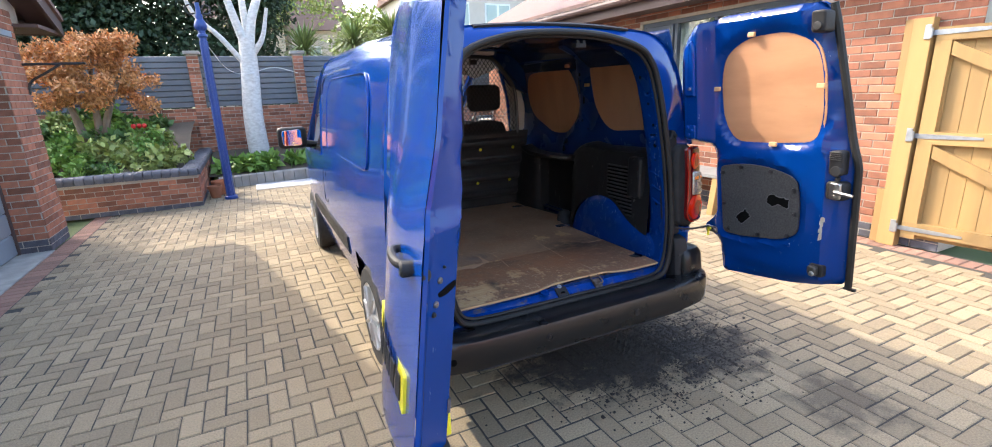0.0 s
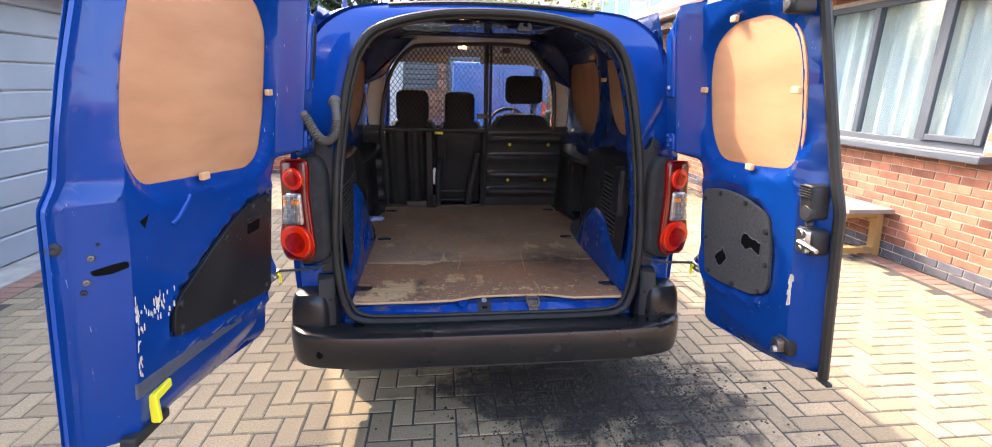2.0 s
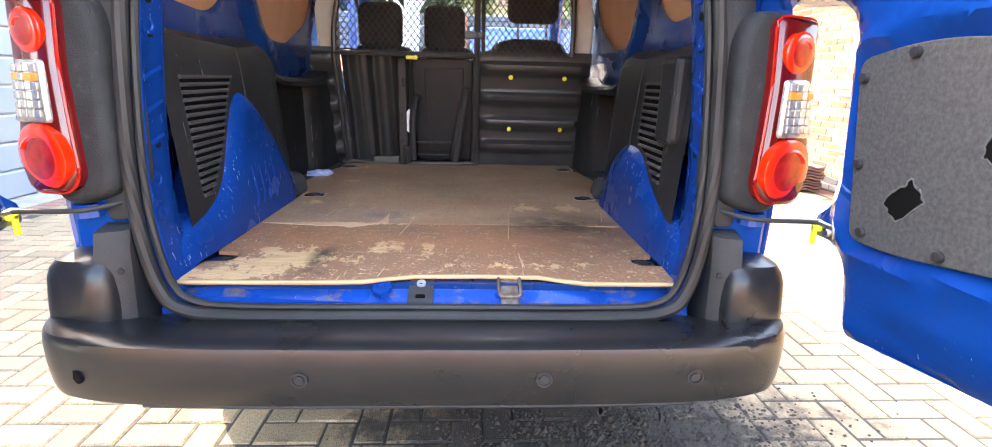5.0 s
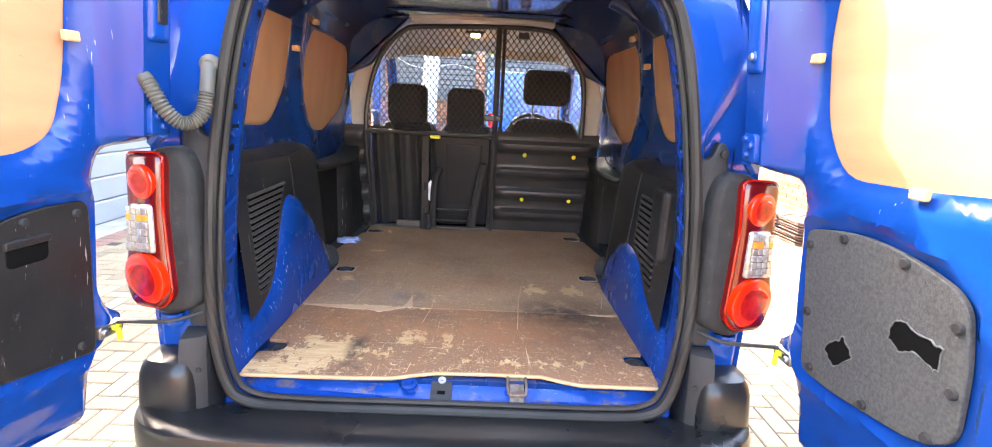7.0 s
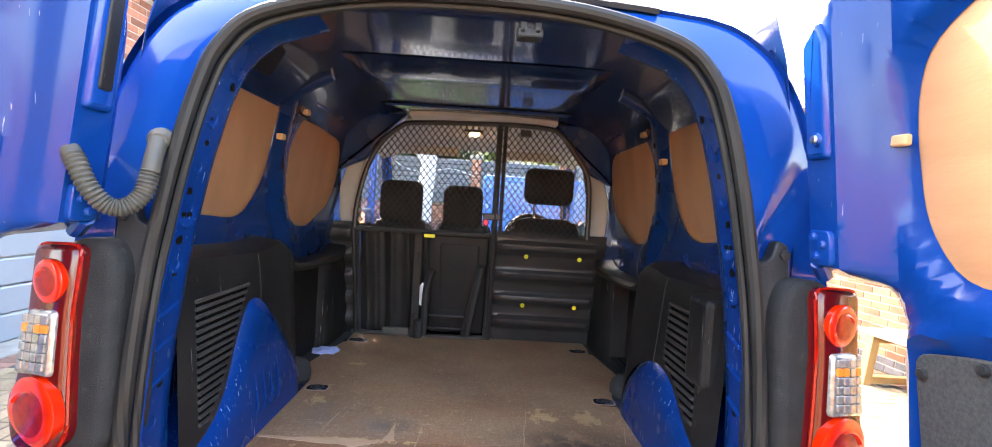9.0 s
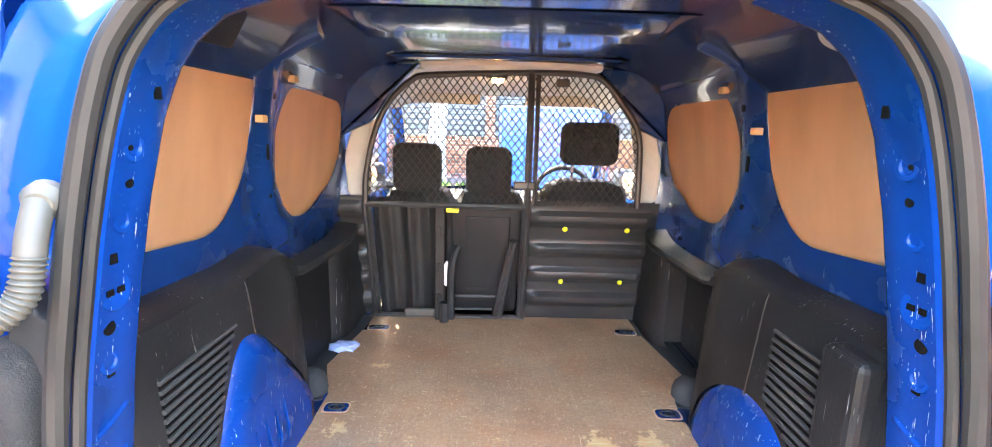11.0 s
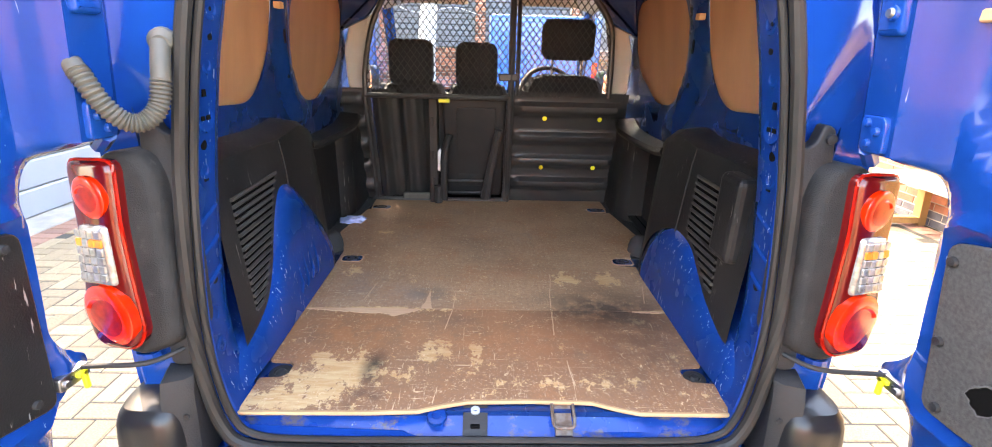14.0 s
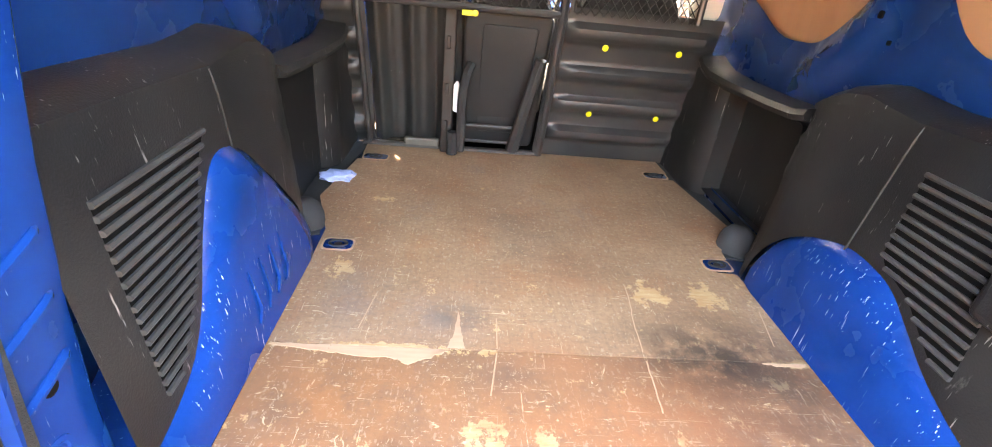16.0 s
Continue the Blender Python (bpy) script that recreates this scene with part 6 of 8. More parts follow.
poly = [Vector(p) for p in CAGE]
if sum((poly[i].x * poly[(i + 1) % len(poly)].y - poly[(i + 1) % len(poly)].x * poly[i].y) for i in range(len(poly))) < 0:
    poly = poly[::-1]
bm = B()
for slope in (1, -1):
    d = Vector((0.017, 0.0225 * slope)).normalized()
    for i in range(-60, 61):
        hit = clip_line(Vector((i * 0.034, 1.5)), d, poly)
        if hit:
            a, b = hit
            tube(bm, [(a.x, CY + 0.006 + 0.002 * slope, a.y), (b.x, CY + 0.006 + 0.002 * slope, b.y)], 0.0026, 4)
tagged(part("wire_mesh", bm, M_BULK, cage), kind="stuff")

# blue roof hoop in the corners above the cage, cream trims round it
for s in (-1, 1):
    bm = B()
    plate_bev(bm, rounded([(0.40, 1.875), (0.45, 1.83), (0.545, 1.725), (0.62, 1.61), (0.70, 1.575), (0.775, 1.54), (0.745, 1.75), (0.68, 1.84), (0.58, 1.872)], [0.01, 0.03, 0.05, 0.05, 0.03, 0.01, 0.03, 0.03, 0.01], 4), lambda u, z, w: Vector((s * u, 1.835 - w, z)), 0.05, 0.012)
    part("roof_hoop", bm, M_PAINT_SHADED, van, smooth=True)
    bm = B()
    plate_bev(bm, rounded([(0.655, 1.245), (0.765, 1.245), (0.775, 1.45), (0.70, 1.70), (0.60, 1.745), (0.625, 1.60), (0.655, 1.45)], 0.03, 4), lambda u, z, w: Vector((s * u, 1.90 - w, z)), 0.06, 0.015)
    part("cab_pillar_trim", bm, M_CREAM, van, "cream cab pillar trim", smooth=True)
bm = B()
loft(bm, [[(x, 1.72, 1.868 - 0.03 * (x / 0.6) ** 2), (x, 1.70, 1.885 - 0.03 * (x / 0.6) ** 2), (x, 1.72, 1.905 - 0.03 * (x / 0.6) ** 2), (x, 1.95, 1.90 - 0.03 * (x / 0.6) ** 2), (x, 1.95, 1.87 - 0.03 * (x / 0.6) ** 2)] for x in np.linspace(-0.38, 0.43, 16)])
part("header_trim", bm, M_CREAM, van, smooth=True)
bm = B()
loft(bm, [[(x, y, z - 0.10 * (abs(x) / 0.72) ** 3) for y, z in ((1.92, 1.885), (2.3, 1.87), (2.75, 1.80), (2.75, 1.82), (2.3, 1.89), (1.92, 1.905))] for x in np.linspace(-0.72, 0.72, 20)])
part("headliner", bm, M_HEADLINER, van, smooth=True)
for x in (-0.36, 0.36):
    part("sun_visor", box(B(), (x - 0.22, 2.58, 1.735), (x + 0.22, 2.605, 1.80), 0.01, 3), M_HEADLINER, van, "grey fabric sun visor")
m = bpy.data.materials.new("lit bulb")
m.use_nodes = True
m.node_tree.nodes["Principled BSDF"].inputs["Emission Color"].default_value = (1, 0.55, 0.2, 1)
m.node_tree.nodes["Principled BSDF"].inputs["Emission Strength"].default_value = 6
bm = B()
tube(bm, [(-0.065, 2.25, 1.857), (-0.005, 2.25, 1.857)], 0.018, 10)
part("cab_lamp", bm, m, van, "small amber cab lamp, lit")
part("cab_lamp_base", box(B(), (-0.10, 2.2, 1.86), (0.02, 2.30, 1.885), 0.006), M_GREYTUBE, van)

# seats, wheel, dash
def seat(x, w, top, hx, hz, hw, hh, posts):
    ob = new("seat")
    ob.parent = van
    ob["label"] = "black fabric cab seat with headrest"
    bm = B()
    loft(bm, [[(x + sx * w * k, y, z) for sx, y in ((-1, 2.02 + dy), (-0.85, 1.93 + dy), (0.85, 1.93 + dy), (1, 2.02 + dy), (0.85, 2.12 + dy), (-0.85, 2.12 + dy))] for z, k, dy in ((0.75, 1, 0.12), (1.0, 1, 0.06), (top - 0.08, 0.95, 0.01), (top - 0.02, 0.8, 0.0), (top, 0.5, 0.01))])
    part("backrest", bm, M_SEAT, ob, smooth=True)
    part("cushion", box(B(), (x - w, 2.15, 0.72), (x + w, 2.65, 0.90), 0.05, 3), M_SEAT, ob)
    bm = box(B(), (hx - hw / 2, 1.90, hz - hh / 2), (hx + hw / 2, 2.01, hz + hh / 2), 0.05, 4)
    part("headrest", bm, M_SEAT, ob, smooth=True)
    for dx in (-0.28, 0.28):
        bm = B()
        tube(bm, [(hx + dx * hw, 1.96, top - 0.1), (hx + dx * hw, 1.955, hz)], 0.007, 8)
        part("headrest_post", bm, M_STEEL if posts else M_BLACK, ob)
seat(-0.43, 0.20, 1.285, -0.435, 1.385, 0.25, 0.25, False)
seat(-0.06, 0.19, 1.285, -0.070, 1.375, 0.235, 0.25, False)
seat(0.43, 0.25, 1.335, 0.437, 1.525, 0.295, 0.215, True)
bm = B()
tube(bm, [(0.42 + 0.19 * math.cos(a), 2.66 + 0.08 * math.sin(a), 1.17 + 0.175 * math.sin(a)) for a in np.linspace(0, 2 * math.pi, 40, endpoint=False)], 0.016, 8, closed=True)
tube(bm, [(0.24, 2.66, 1.17), (0.60, 2.66, 1.17)], 0.02, 6)
part("steering_wheel", bm, M_BLACK, van, "black steering wheel", smooth=True)
bm = B()
loft(bm, [[(x, y, z) for y, z in ((2.75, 0.8), (2.74, 1.0), (2.80, 1.10), (2.95, 1.135), (3.45, 1.10), (3.5, 0.8))] for x in np.linspace(-0.78, 0.78, 12)])
part("dashboard", bm, M_BLACK, van, "dark plastic dashboard", smooth=True)

# cab shell
for s in (-1, 1):
    bm = B()
    loops = []
    for y, f, top in ((2.2, 1.0, 1.16), (2.8, 1.0, 1.14), (3.1, 0.995, 1.12), (3.3, 0.99, 1.11), (3.55, 0.98, 1.09), (3.8, 0.96, 1.04), (4.1, 0.92, 0.95), (4.3, 0.80, 0.85)):
        loops.append([(s * side_x(z) * f, y, z) for z in np.linspace(0.34, top, 14)])
    rows = [[bm.verts.new(p) for p in l] for l in loops]
    for a, b in zip(rows, rows[1:]):
        for i in range(13):
            c = (a[i].co + a[i + 1].co + b[i].co + b[i + 1].co) / 4
            if not arch_cut(c.y, c.z, 3.57, 0.34):
                bm.faces.new((a[i], a[i + 1], b[i + 1], b[i]))
    part("cab_side", bm, M_PAINT, van, smooth=True)
    bm = B()
    tube(bm, spline([(s * 0.70, 2.55, 1.82), (s * 0.715, 2.8, 1.74), (s * 0.77, 3.3, 1.38), (s * 0.82, 3.65, 1.10)], 20), 0.04, 8)
    tube(bm, [(s * 0.85, 2.2, 1.14), (s * 0.815, 2.2, 1.52), (s * 0.735, 2.2, 1.80)], 0.04, 8)
    part("cab_pillar", bm, M_PAINT, van, smooth=True)
    bm = B()
    loft(bm, [[(s * 0.850, 2.22, 1.14), (s * 0.805, 2.22, 1.52), (s * 0.735, 2.22, 1.74)], [(s * 0.85, 2.8, 1.13), (s * 0.80, 2.8, 1.50), (s * 0.73, 2.8, 1.72)], [(s * 0.83, 3.5, 1.12), (s * 0.815, 3.5, 1.16), (s * 0.81, 3.5, 1.17)]], closed=False)
    ob = part("side_glass", bm, M_GLASS, van, smooth=True)
    ob.visible_shadow = False
    # door mirror
    mirror = new("door_mirror")
    mirror.parent = van
    mirror["label"] = "black door mirror"
    bm = box(B(), (-0.13, -0.05, -0.10), (0.13, 0.06, 0.10), 0.04, 3, Matrix.Translation((s * 1.01, 3.22, 1.215)))
    tube(bm, [(s * 0.90, 3.26, 1.15), (s * 0.80, 3.3, 1.13)], 0.035, 8)
    part("mirror_housing", bm, M_BLACK, mirror, smooth=True)
    bm = B()
    plate_bev(bm, rounded([(-0.085, -0.075), (0.085, -0.07), (0.09, 0.07), (-0.085, 0.078)], 0.03, 4), lambda u, z, w: Vector((s * (1.015 + u), 3.172 - w, 1.215 + z)), 0.006, 0.002)
    part("mirror_glass", bm, M_MIRROR, mirror)
    # outside details: pressed panel, rub strip, flap, handle
    bm = B()
    pts = rounded([(0.55, 1.22), (1.9, 1.22), (1.9, 1.62), (1.75, 1.70), (0.65, 1.70), (0.55, 1.60)], 0.08, 4)
    tube(bm, [(s * (side_x(z) - 0.002), y, z) for y, z in pts], 0.006, 6, closed=True)
    part("pressed_panel", bm, M_PAINT, van, smooth=True)
    bm = B()
    loft(bm, [[(s * (side_x(z) + 0.012 * k), y, z) for z, k in ((0.57, 0), (0.59, 1), (0.69, 1), (0.71, 0))] for y in np.linspace(1.28, 2.95, 8)])
    part("rub_strip", bm, M_BLACK, van, "grey rubbing strip")
    bm = B()
    tube(bm, spline([(s * (side_x(1.60) + 0.001), 2.16, 1.60), (s * (side_x(1.70) + 0.001), 2.10, 1.70), (s * (side_x(1.735) + 0.001), 1.95, 1.735), (s * (side_x(1.745) + 0.001), 1.5, 1.745), (s * (side_x(1.74) + 0.001), 1.1, 1.74)], 24), 0.006, 6)
    part("roof_gutter", bm, M_BLACK, van)
    bm = B()
    loft(bm, [[(s * (side_x(z) + 0.003 * k), y, z) for k in (1, 0)] for y, z in rounded([(2.05, 0.78), (2.2, 0.78), (2.2, 1.02), (2.05, 1.02)], 0.03, 4)], closed=False)
    part("flap_joint", bm, M_SHADE_BLACK, van)
bm = B()
loft(bm, [[(x * f, y, z - 0.06 * abs(x / 0.75) ** 3) for x in np.linspace(-0.78, 0.78, 15)] for y, z, f in ((2.19, 1.935, 0.93), (2.45, 1.915, 0.93), (2.7, 1.855, 0.93), (2.8, 1.81, 0.93))], closed=False)
bmesh.ops.solidify(bm, geom=bm.faces[:], thickness=0.012)
part("cab_roof", bm, M_PAINT, van, smooth=True)
bm = B()
loft(bm, [[(x * f, y, z - 0.03 * abs(x / 0.75) ** 2) for x in np.linspace(-0.75, 0.75, 15)] for y, z, f in ((2.79, 1.80, 0.95), (3.2, 1.52, 1.0), (3.68, 1.13, 1.08))], closed=False)
ob = part("windscreen", bm, M_GLASS, van, "clear windscreen", smooth=True)
ob.visible_shadow = False
bm = B()
loft(bm, [[(x * f, y - 0.1 * (x / 0.8) ** 2, z - 0.05 * abs(x / 0.8) ** 2) for x in np.linspace(-0.83, 0.83, 15)] for y, z, f in ((3.62, 1.12, 1.0), (3.9, 1.06, 0.98), (4.2, 0.95, 0.95), (4.4, 0.80, 0.92), (4.45, 0.55, 0.92), (4.42, 0.30, 0.92))], closed=False)
part("bonnet", bm, M_PAINT, van, smooth=True)

# ---- plywood load floor, lying in the van ----
floor_ply = thing("plywood_floor", "worn brown plywood sheet floor with pale scuffed patches", "floor board", (0, 0, 0))
def deck(zv, mat, outline, name, label=""):
    bm = B()
    loft(bm, [[(x, y, z) for x, y in outline] for z in (0.5865, zv - 0.002)])
    return part(name, bm, mat, floor_ply, label)
rear = [(-0.634, 0.077), (-0.30, 0.079), (-0.18, 0.085), (-0.12, 0.105), (-0.05, 0.122), (0.12, 0.126), (0.28, 0.122), (0.35, 0.095), (0.40, 0.081), (0.645, 0.079)]
right = [(0.643, 0.20), (0.585, 0.205), (0.568, 0.225), (0.568, 0.262), (0.585, 0.28), (0.64, 0.285), (0.643, 0.6005)]
left = [(-0.640, 0.6005), (-0.637, 0.295), (-0.580, 0.29), (-0.562, 0.272), (-0.562, 0.232), (-0.58, 0.215), (-0.635, 0.21)]
# the boards: surface pattern of dark resin film worn through to pale wood
def deck_material():
    m = bpy.data.materials.new("worn film-faced plywood")
    m.use_nodes = True
    t = m.node_tree
    b = t.nodes["Principled BSDF"]
    N = lambda kind: t.nodes.new("ShaderNode" + kind)
    co = N("TexCoord")
    def noise_at(scale, stretch=(1, 1, 1), detail=8, rough=0.65, dist=0.0):
        mp, n = N("Mapping"), N("TexNoise")
        mp.inputs["Scale"].default_value = stretch
        n.inputs["Scale"].default_value, n.inputs["Detail"].default_value, n.inputs["Roughness"].default_value, n.inputs["Distortion"].default_value = scale, detail, rough, dist
        t.links.new(co.outputs["Object"], mp.inputs[0])
        t.links.new(mp.outputs[0], n.inputs[0])
        return n.outputs[0]
    def rng_map(src, a, b2, lo=0.0, hi=1.0):
        r = N("MapRange")
        for i, v in zip((1, 2, 3, 4), (a, b2, lo, hi)):
            r.inputs[i].default_value = v
        t.links.new(src, r.inputs[0])
        return r.outputs[0]
    def mixc(fac, a, bcol):
        x = N("Mix")
        x.data_type = "RGBA"
        t.links.new(fac, x.inputs[0])
        for i, v in ((6, a), (7, bcol)):
            if isinstance(v, tuple):
                x.inputs[i].default_value = (*v, 1)
            else:
                t.links.new(v, x.inputs[i])
        return x.outputs[2]
    def math_(op, a, b2):
        x = N("Math")
        x.operation = op
        for i, v in ((0, a), (1, b2)):
            if isinstance(v, (int, float)):
                x.inputs[i].default_value = v
            else:
                t.links.new(v, x.inputs[i])
        return x.outputs[0]
    yw = N("SeparateXYZ")
    t.links.new(co.outputs["Object"], yw.inputs[0])
    rear_half = rng_map(yw.outputs[1], 0.603, 0.601)
    base = mixc(rng_map(noise_at(3.0), 0.35, 0.65), (0.32, 0.17, 0.092), (0.43, 0.25, 0.14))
    base = mixc(math_("MULTIPLY", rear_half, 0.75), base, (0.23, 0.10, 0.046))
    base = mixc(rng_map(noise_at(5, (1, 1, 1), 7, 0.7), 0.52, 0.72, 0, 0.7), base, (0.38, 0.15, 0.06))
    base = mixc(rng_map(noise_at(2.2, (1, 1.4, 1), 5), 0.56, 0.8, 0, 0.65), base, (0.09, 0.07, 0.058))
    base = mixc(rng_map(noise_at(4.0, (1.3, 0.8, 1), 6, 0.7), 0.60, 0.72, 0, 0.3), base, (0.25, 0.23, 0.22))
    # woven film pattern: fine lines along and across, and dark speckle
    base = mixc(rng_map(noise_at(150, (1, 0.05, 1), 2), 0.45, 0.65, 0, 0.14), base, (0.17, 0.1, 0.065))
    base = mixc(rng_map(noise_at(150, (0.05, 1, 1), 2), 0.45, 0.65, 0, 0.12), base, (0.2, 0.125, 0.08))
    base = mixc(rng_map(noise_at(75, (1, 1, 1), 4), 0.45, 0.7, 0, 0.4), base, (0.16, 0.09, 0.06))
    base = mixc(rng_map(noise_at(110, (1, 0.5, 1), 3, 0.6), 0.60, 0.66, 0, 0.45), base, (0.52, 0.36, 0.24))
    # wear rises towards the loading edge
    sep = N("SeparateXYZ")
    t.links.new(co.outputs["Object"], sep.inputs[0])
    edge = rng_map(sep.outputs[1], 0.1, 0.9, 0.025, -0.02)
    def blob(x, y, rx, ryy):
        mp, ln = N("Mapping"), N("VectorMath")
        mp.inputs["Location"].default_value, mp.inputs["Scale"].default_value = (-x / rx, -y / ryy, 0), (1 / rx, 1 / ryy, 0)
        ln.operation = "LENGTH"
        t.links.new(co.outputs["Object"], mp.inputs[0])
        t.links.new(mp.outputs[0], ln.inputs[0])
        return rng_map(ln.outputs["Value"], 1.3, 0.2)
    wear = math_("ADD", noise_at(22, (1.0, 0.8, 1), 12, 0.75), edge)
    pale = None
    for x, y, rx, ryy, k in ((-0.44, 0.23, 0.12, 0.12, 0.22), (-0.56, 0.11, 0.14, 0.05, 0.2), (-0.16, 0.36, 0.05, 0.08, 0.2), (-0.03, 0.33, 0.03, 0.10, 0.15), (-0.36, 0.25, 0.06, 0.05, 0.10), (-0.24, 0.22, 0.05, 0.04, 0.12), (-0.35, 0.595, 0.24, 0.02, 0.22), (-0.12, 0.68, 0.02, 0.06, 0.08),
                              (0.32, 0.86, 0.06, 0.07, 0.24), (0.49, 0.86, 0.06, 0.07, 0.24), (0.60, 0.60, 0.08, 0.016, 0.28), (-0.55, 0.9, 0.05, 0.07, 0.18), (0.3, 0.2, 0.16, 0.04, 0.08), (-0.5, 1.35, 0.06, 0.04, 0.2), (0.48, 0.55, 0.06, 0.04, 0.06)):
        wear = math_("ADD", wear, math_("MULTIPLY", blob(x, y, rx, ryy), k))
    woodc = mixc(rng_map(noise_at(20, (0.5, 3, 1), 4), 0.4, 0.6), (0.58, 0.385, 0.20), (0.50, 0.28, 0.125))
    chips = wear
    base = mixc(rng_map(wear, 0.605, 0.63), base, woodc)
    # long scratches, crosswise and lengthwise
    for sc, st, lo in ((60, (2.0, 0.08, 1), 0.655), (60, (0.08, 1.8, 1), 0.65), (30, (1.2, 0.6, 1), 0.65), (60, (0.9, 1.2, 1), 0.645), (45, (0.35, 1.5, 1), 0.645)):
        n_ = math_("ADD", noise_at(sc, st, 7, 0.65, 2.0), math_("MULTIPLY", edge, 0.6))
        base = mixc(rng_map(n_, lo, lo + 0.02, 0, 0.8), base, (0.68, 0.48, 0.3))
    for x, y, rx, ryy, col, k in ((0.42, 0.60, 0.27, 0.17, (0.04, 0.027, 0.02), 0.92), (0.45, 0.38, 0.24, 0.2, (0.07, 0.04, 0.028), 0.65), (-0.33, 0.27, 0.035, 0.09, (0.03, 0.025, 0.02), 0.9), (-0.33, 0.12, 0.05, 0.05, (0.04, 0.03, 0.025), 0.8), (-0.22, 0.72, 0.08, 0.05, (0.06, 0.05, 0.042), 0.7), (0.12, 0.95, 0.07, 0.14, (0.34, 0.13, 0.06), 0.5), (-0.48, 0.78, 0.08, 0.15, (0.16, 0.14, 0.14), 0.4),
                                   (0.02, 0.58, 0.16, 0.07, (0.34, 0.14, 0.065), 0.55), (-0.45, 0.45, 0.25, 0.14, (0.40, 0.15, 0.055), 0.6), (0.2, 0.4, 0.3, 0.16, (0.36, 0.13, 0.052), 0.5), (-0.1, 0.42, 0.18, 0.1, (0.38, 0.15, 0.06), 0.5), (-0.28, 0.72, 0.14, 0.1, (0.27, 0.23, 0.22), 0.25)):
        base = mixc(math_("MULTIPLY", math_("MULTIPLY", blob(x, y, rx, ryy), k), rng_map(noise_at(12, detail=6), 0.35, 0.55)), base, col)
    t.links.new(base, b.inputs["Base Color"])
    b.inputs["Roughness"].default_value, b.inputs["Specular IOR Level"].default_value = 0.55, 0.35
    bp = N("Bump")
    bp.inputs["Strength"].default_value, bp.inputs["Distance"].default_value = 0.25, 0.004
    t.links.new(math_("SUBTRACT", noise_at(130, detail=3), rng_map(chips, 0.615, 0.64)), bp.inputs["Height"])
    t.links.new(bp.outputs[0], b.inputs["Normal"])
    return m


M_DECK = deck_material()
M_PLYEDGE = material("raw plywood edge", (0.45, 0.29, 0.14), 0.8, second=(0.3, 0.18, 0.09), scale=30, amount=0.7, stretch=(0.3, 0.3, 6))
deck(0.600, M_DECK, rear + right + left, "rear_board")
front = [(-0.640, 0.6035), (0.643, 0.6035), (0.645, 0.985), (0.585, 0.99), (0.57, 1.01), (0.57, 1.05), (0.585, 1.075), (0.65, 1.075), (0.655, 1.12), (0.765, 1.31), (0.705, 1.72),
         (0.60, 1.725), (0.575, 1.745), (0.575, 1.785), (0.60, 1.80), (0.70, 1.80), (0.695, 1.94), (-0.665, 1.94), (-0.66, 1.79), (-0.585, 1.785), (-0.545, 1.77), (-0.545, 1.735), (-0.58, 1.725), (-0.67, 1.72),
         (-0.725, 1.35), (-0.645, 1.12), (-0.642, 0.985)]
deck(0.6005, M_DECK, front, "front_board")
bm = B()
tube(bm, [(x, y - 0.001, 0.593) for x, y in rear], 0.0062, 6)
part("board_edge", bm, M_PLYEDGE, floor_ply, "raw pale plywood edge")
# torn face veneer along the joint, a splinter and long scratches in the boards
M_TORN = material("torn pale veneer", (0.56, 0.34, 0.21), 0.8, second=(0.45, 0.26, 0.15), scale=30, amount=0.6, stretch=(0.4, 3, 1))
rng = random.Random(17)
def ragged(pts, amp, n=6):
    out = []
    for a, b in zip(pts, pts[1:] + pts[:1]):
        for i in range(n):
            out.append((a[0] + (b[0] - a[0]) * i / n + rng.uniform(-amp, amp), a[1] + (b[1] - a[1]) * i / n + rng.uniform(-amp, amp)))
    return out
for pts, amp in (([(-0.632, 0.6), (-0.5, 0.601), (-0.5, 0.578), (-0.632, 0.592)], 0.002), ([(-0.5, 0.601), (-0.23, 0.6), (-0.25, 0.585), (-0.32, 0.55), (-0.36, 0.568), (-0.44, 0.57), (-0.5, 0.578)], 0.003),
                 ([(-0.238, 0.606), (-0.196, 0.606), (-0.205, 0.66), (-0.216, 0.745), (-0.222, 0.66)], 0.0015), ([(0.52, 0.601), (0.635, 0.602), (0.62, 0.588), (0.55, 0.590)], 0.003)):
    bm = B()
    loft(bm, [[(x, y, zz) for x, y in edge_] for edge_ in (ragged(pts, amp),) for zz in (0.5975, 0.5992)])
    part("torn_veneer", bm, M_TORN, floor_ply, "strip of pale torn veneer")
for pts in ([(0.26, 0.89), (0.252, 0.80), (0.24, 0.73), (0.232, 0.62)], [(0.231, 0.59), (0.226, 0.52), (0.22, 0.44)], [(-0.118, 0.72), (-0.12, 0.61)], [(-0.122, 0.595), (-0.14, 0.47)], [(-0.43, 0.80), (-0.45, 0.66)], [(0.62, 0.80), (0.585, 0.66)]):
    bm = B()
    P = spline([Vector((*q, 0.5972)) for q in pts], 14) if len(pts) > 2 else [Vector((*q, 0.5972)) for q in pts]
    tube(bm, [p + Vector((rng.uniform(-0.001, 0.001), 0, 0)) for p in P], 0.0022, 5)
    part("scratch", bm, M_TORN, floor_ply, "long pale scratch")
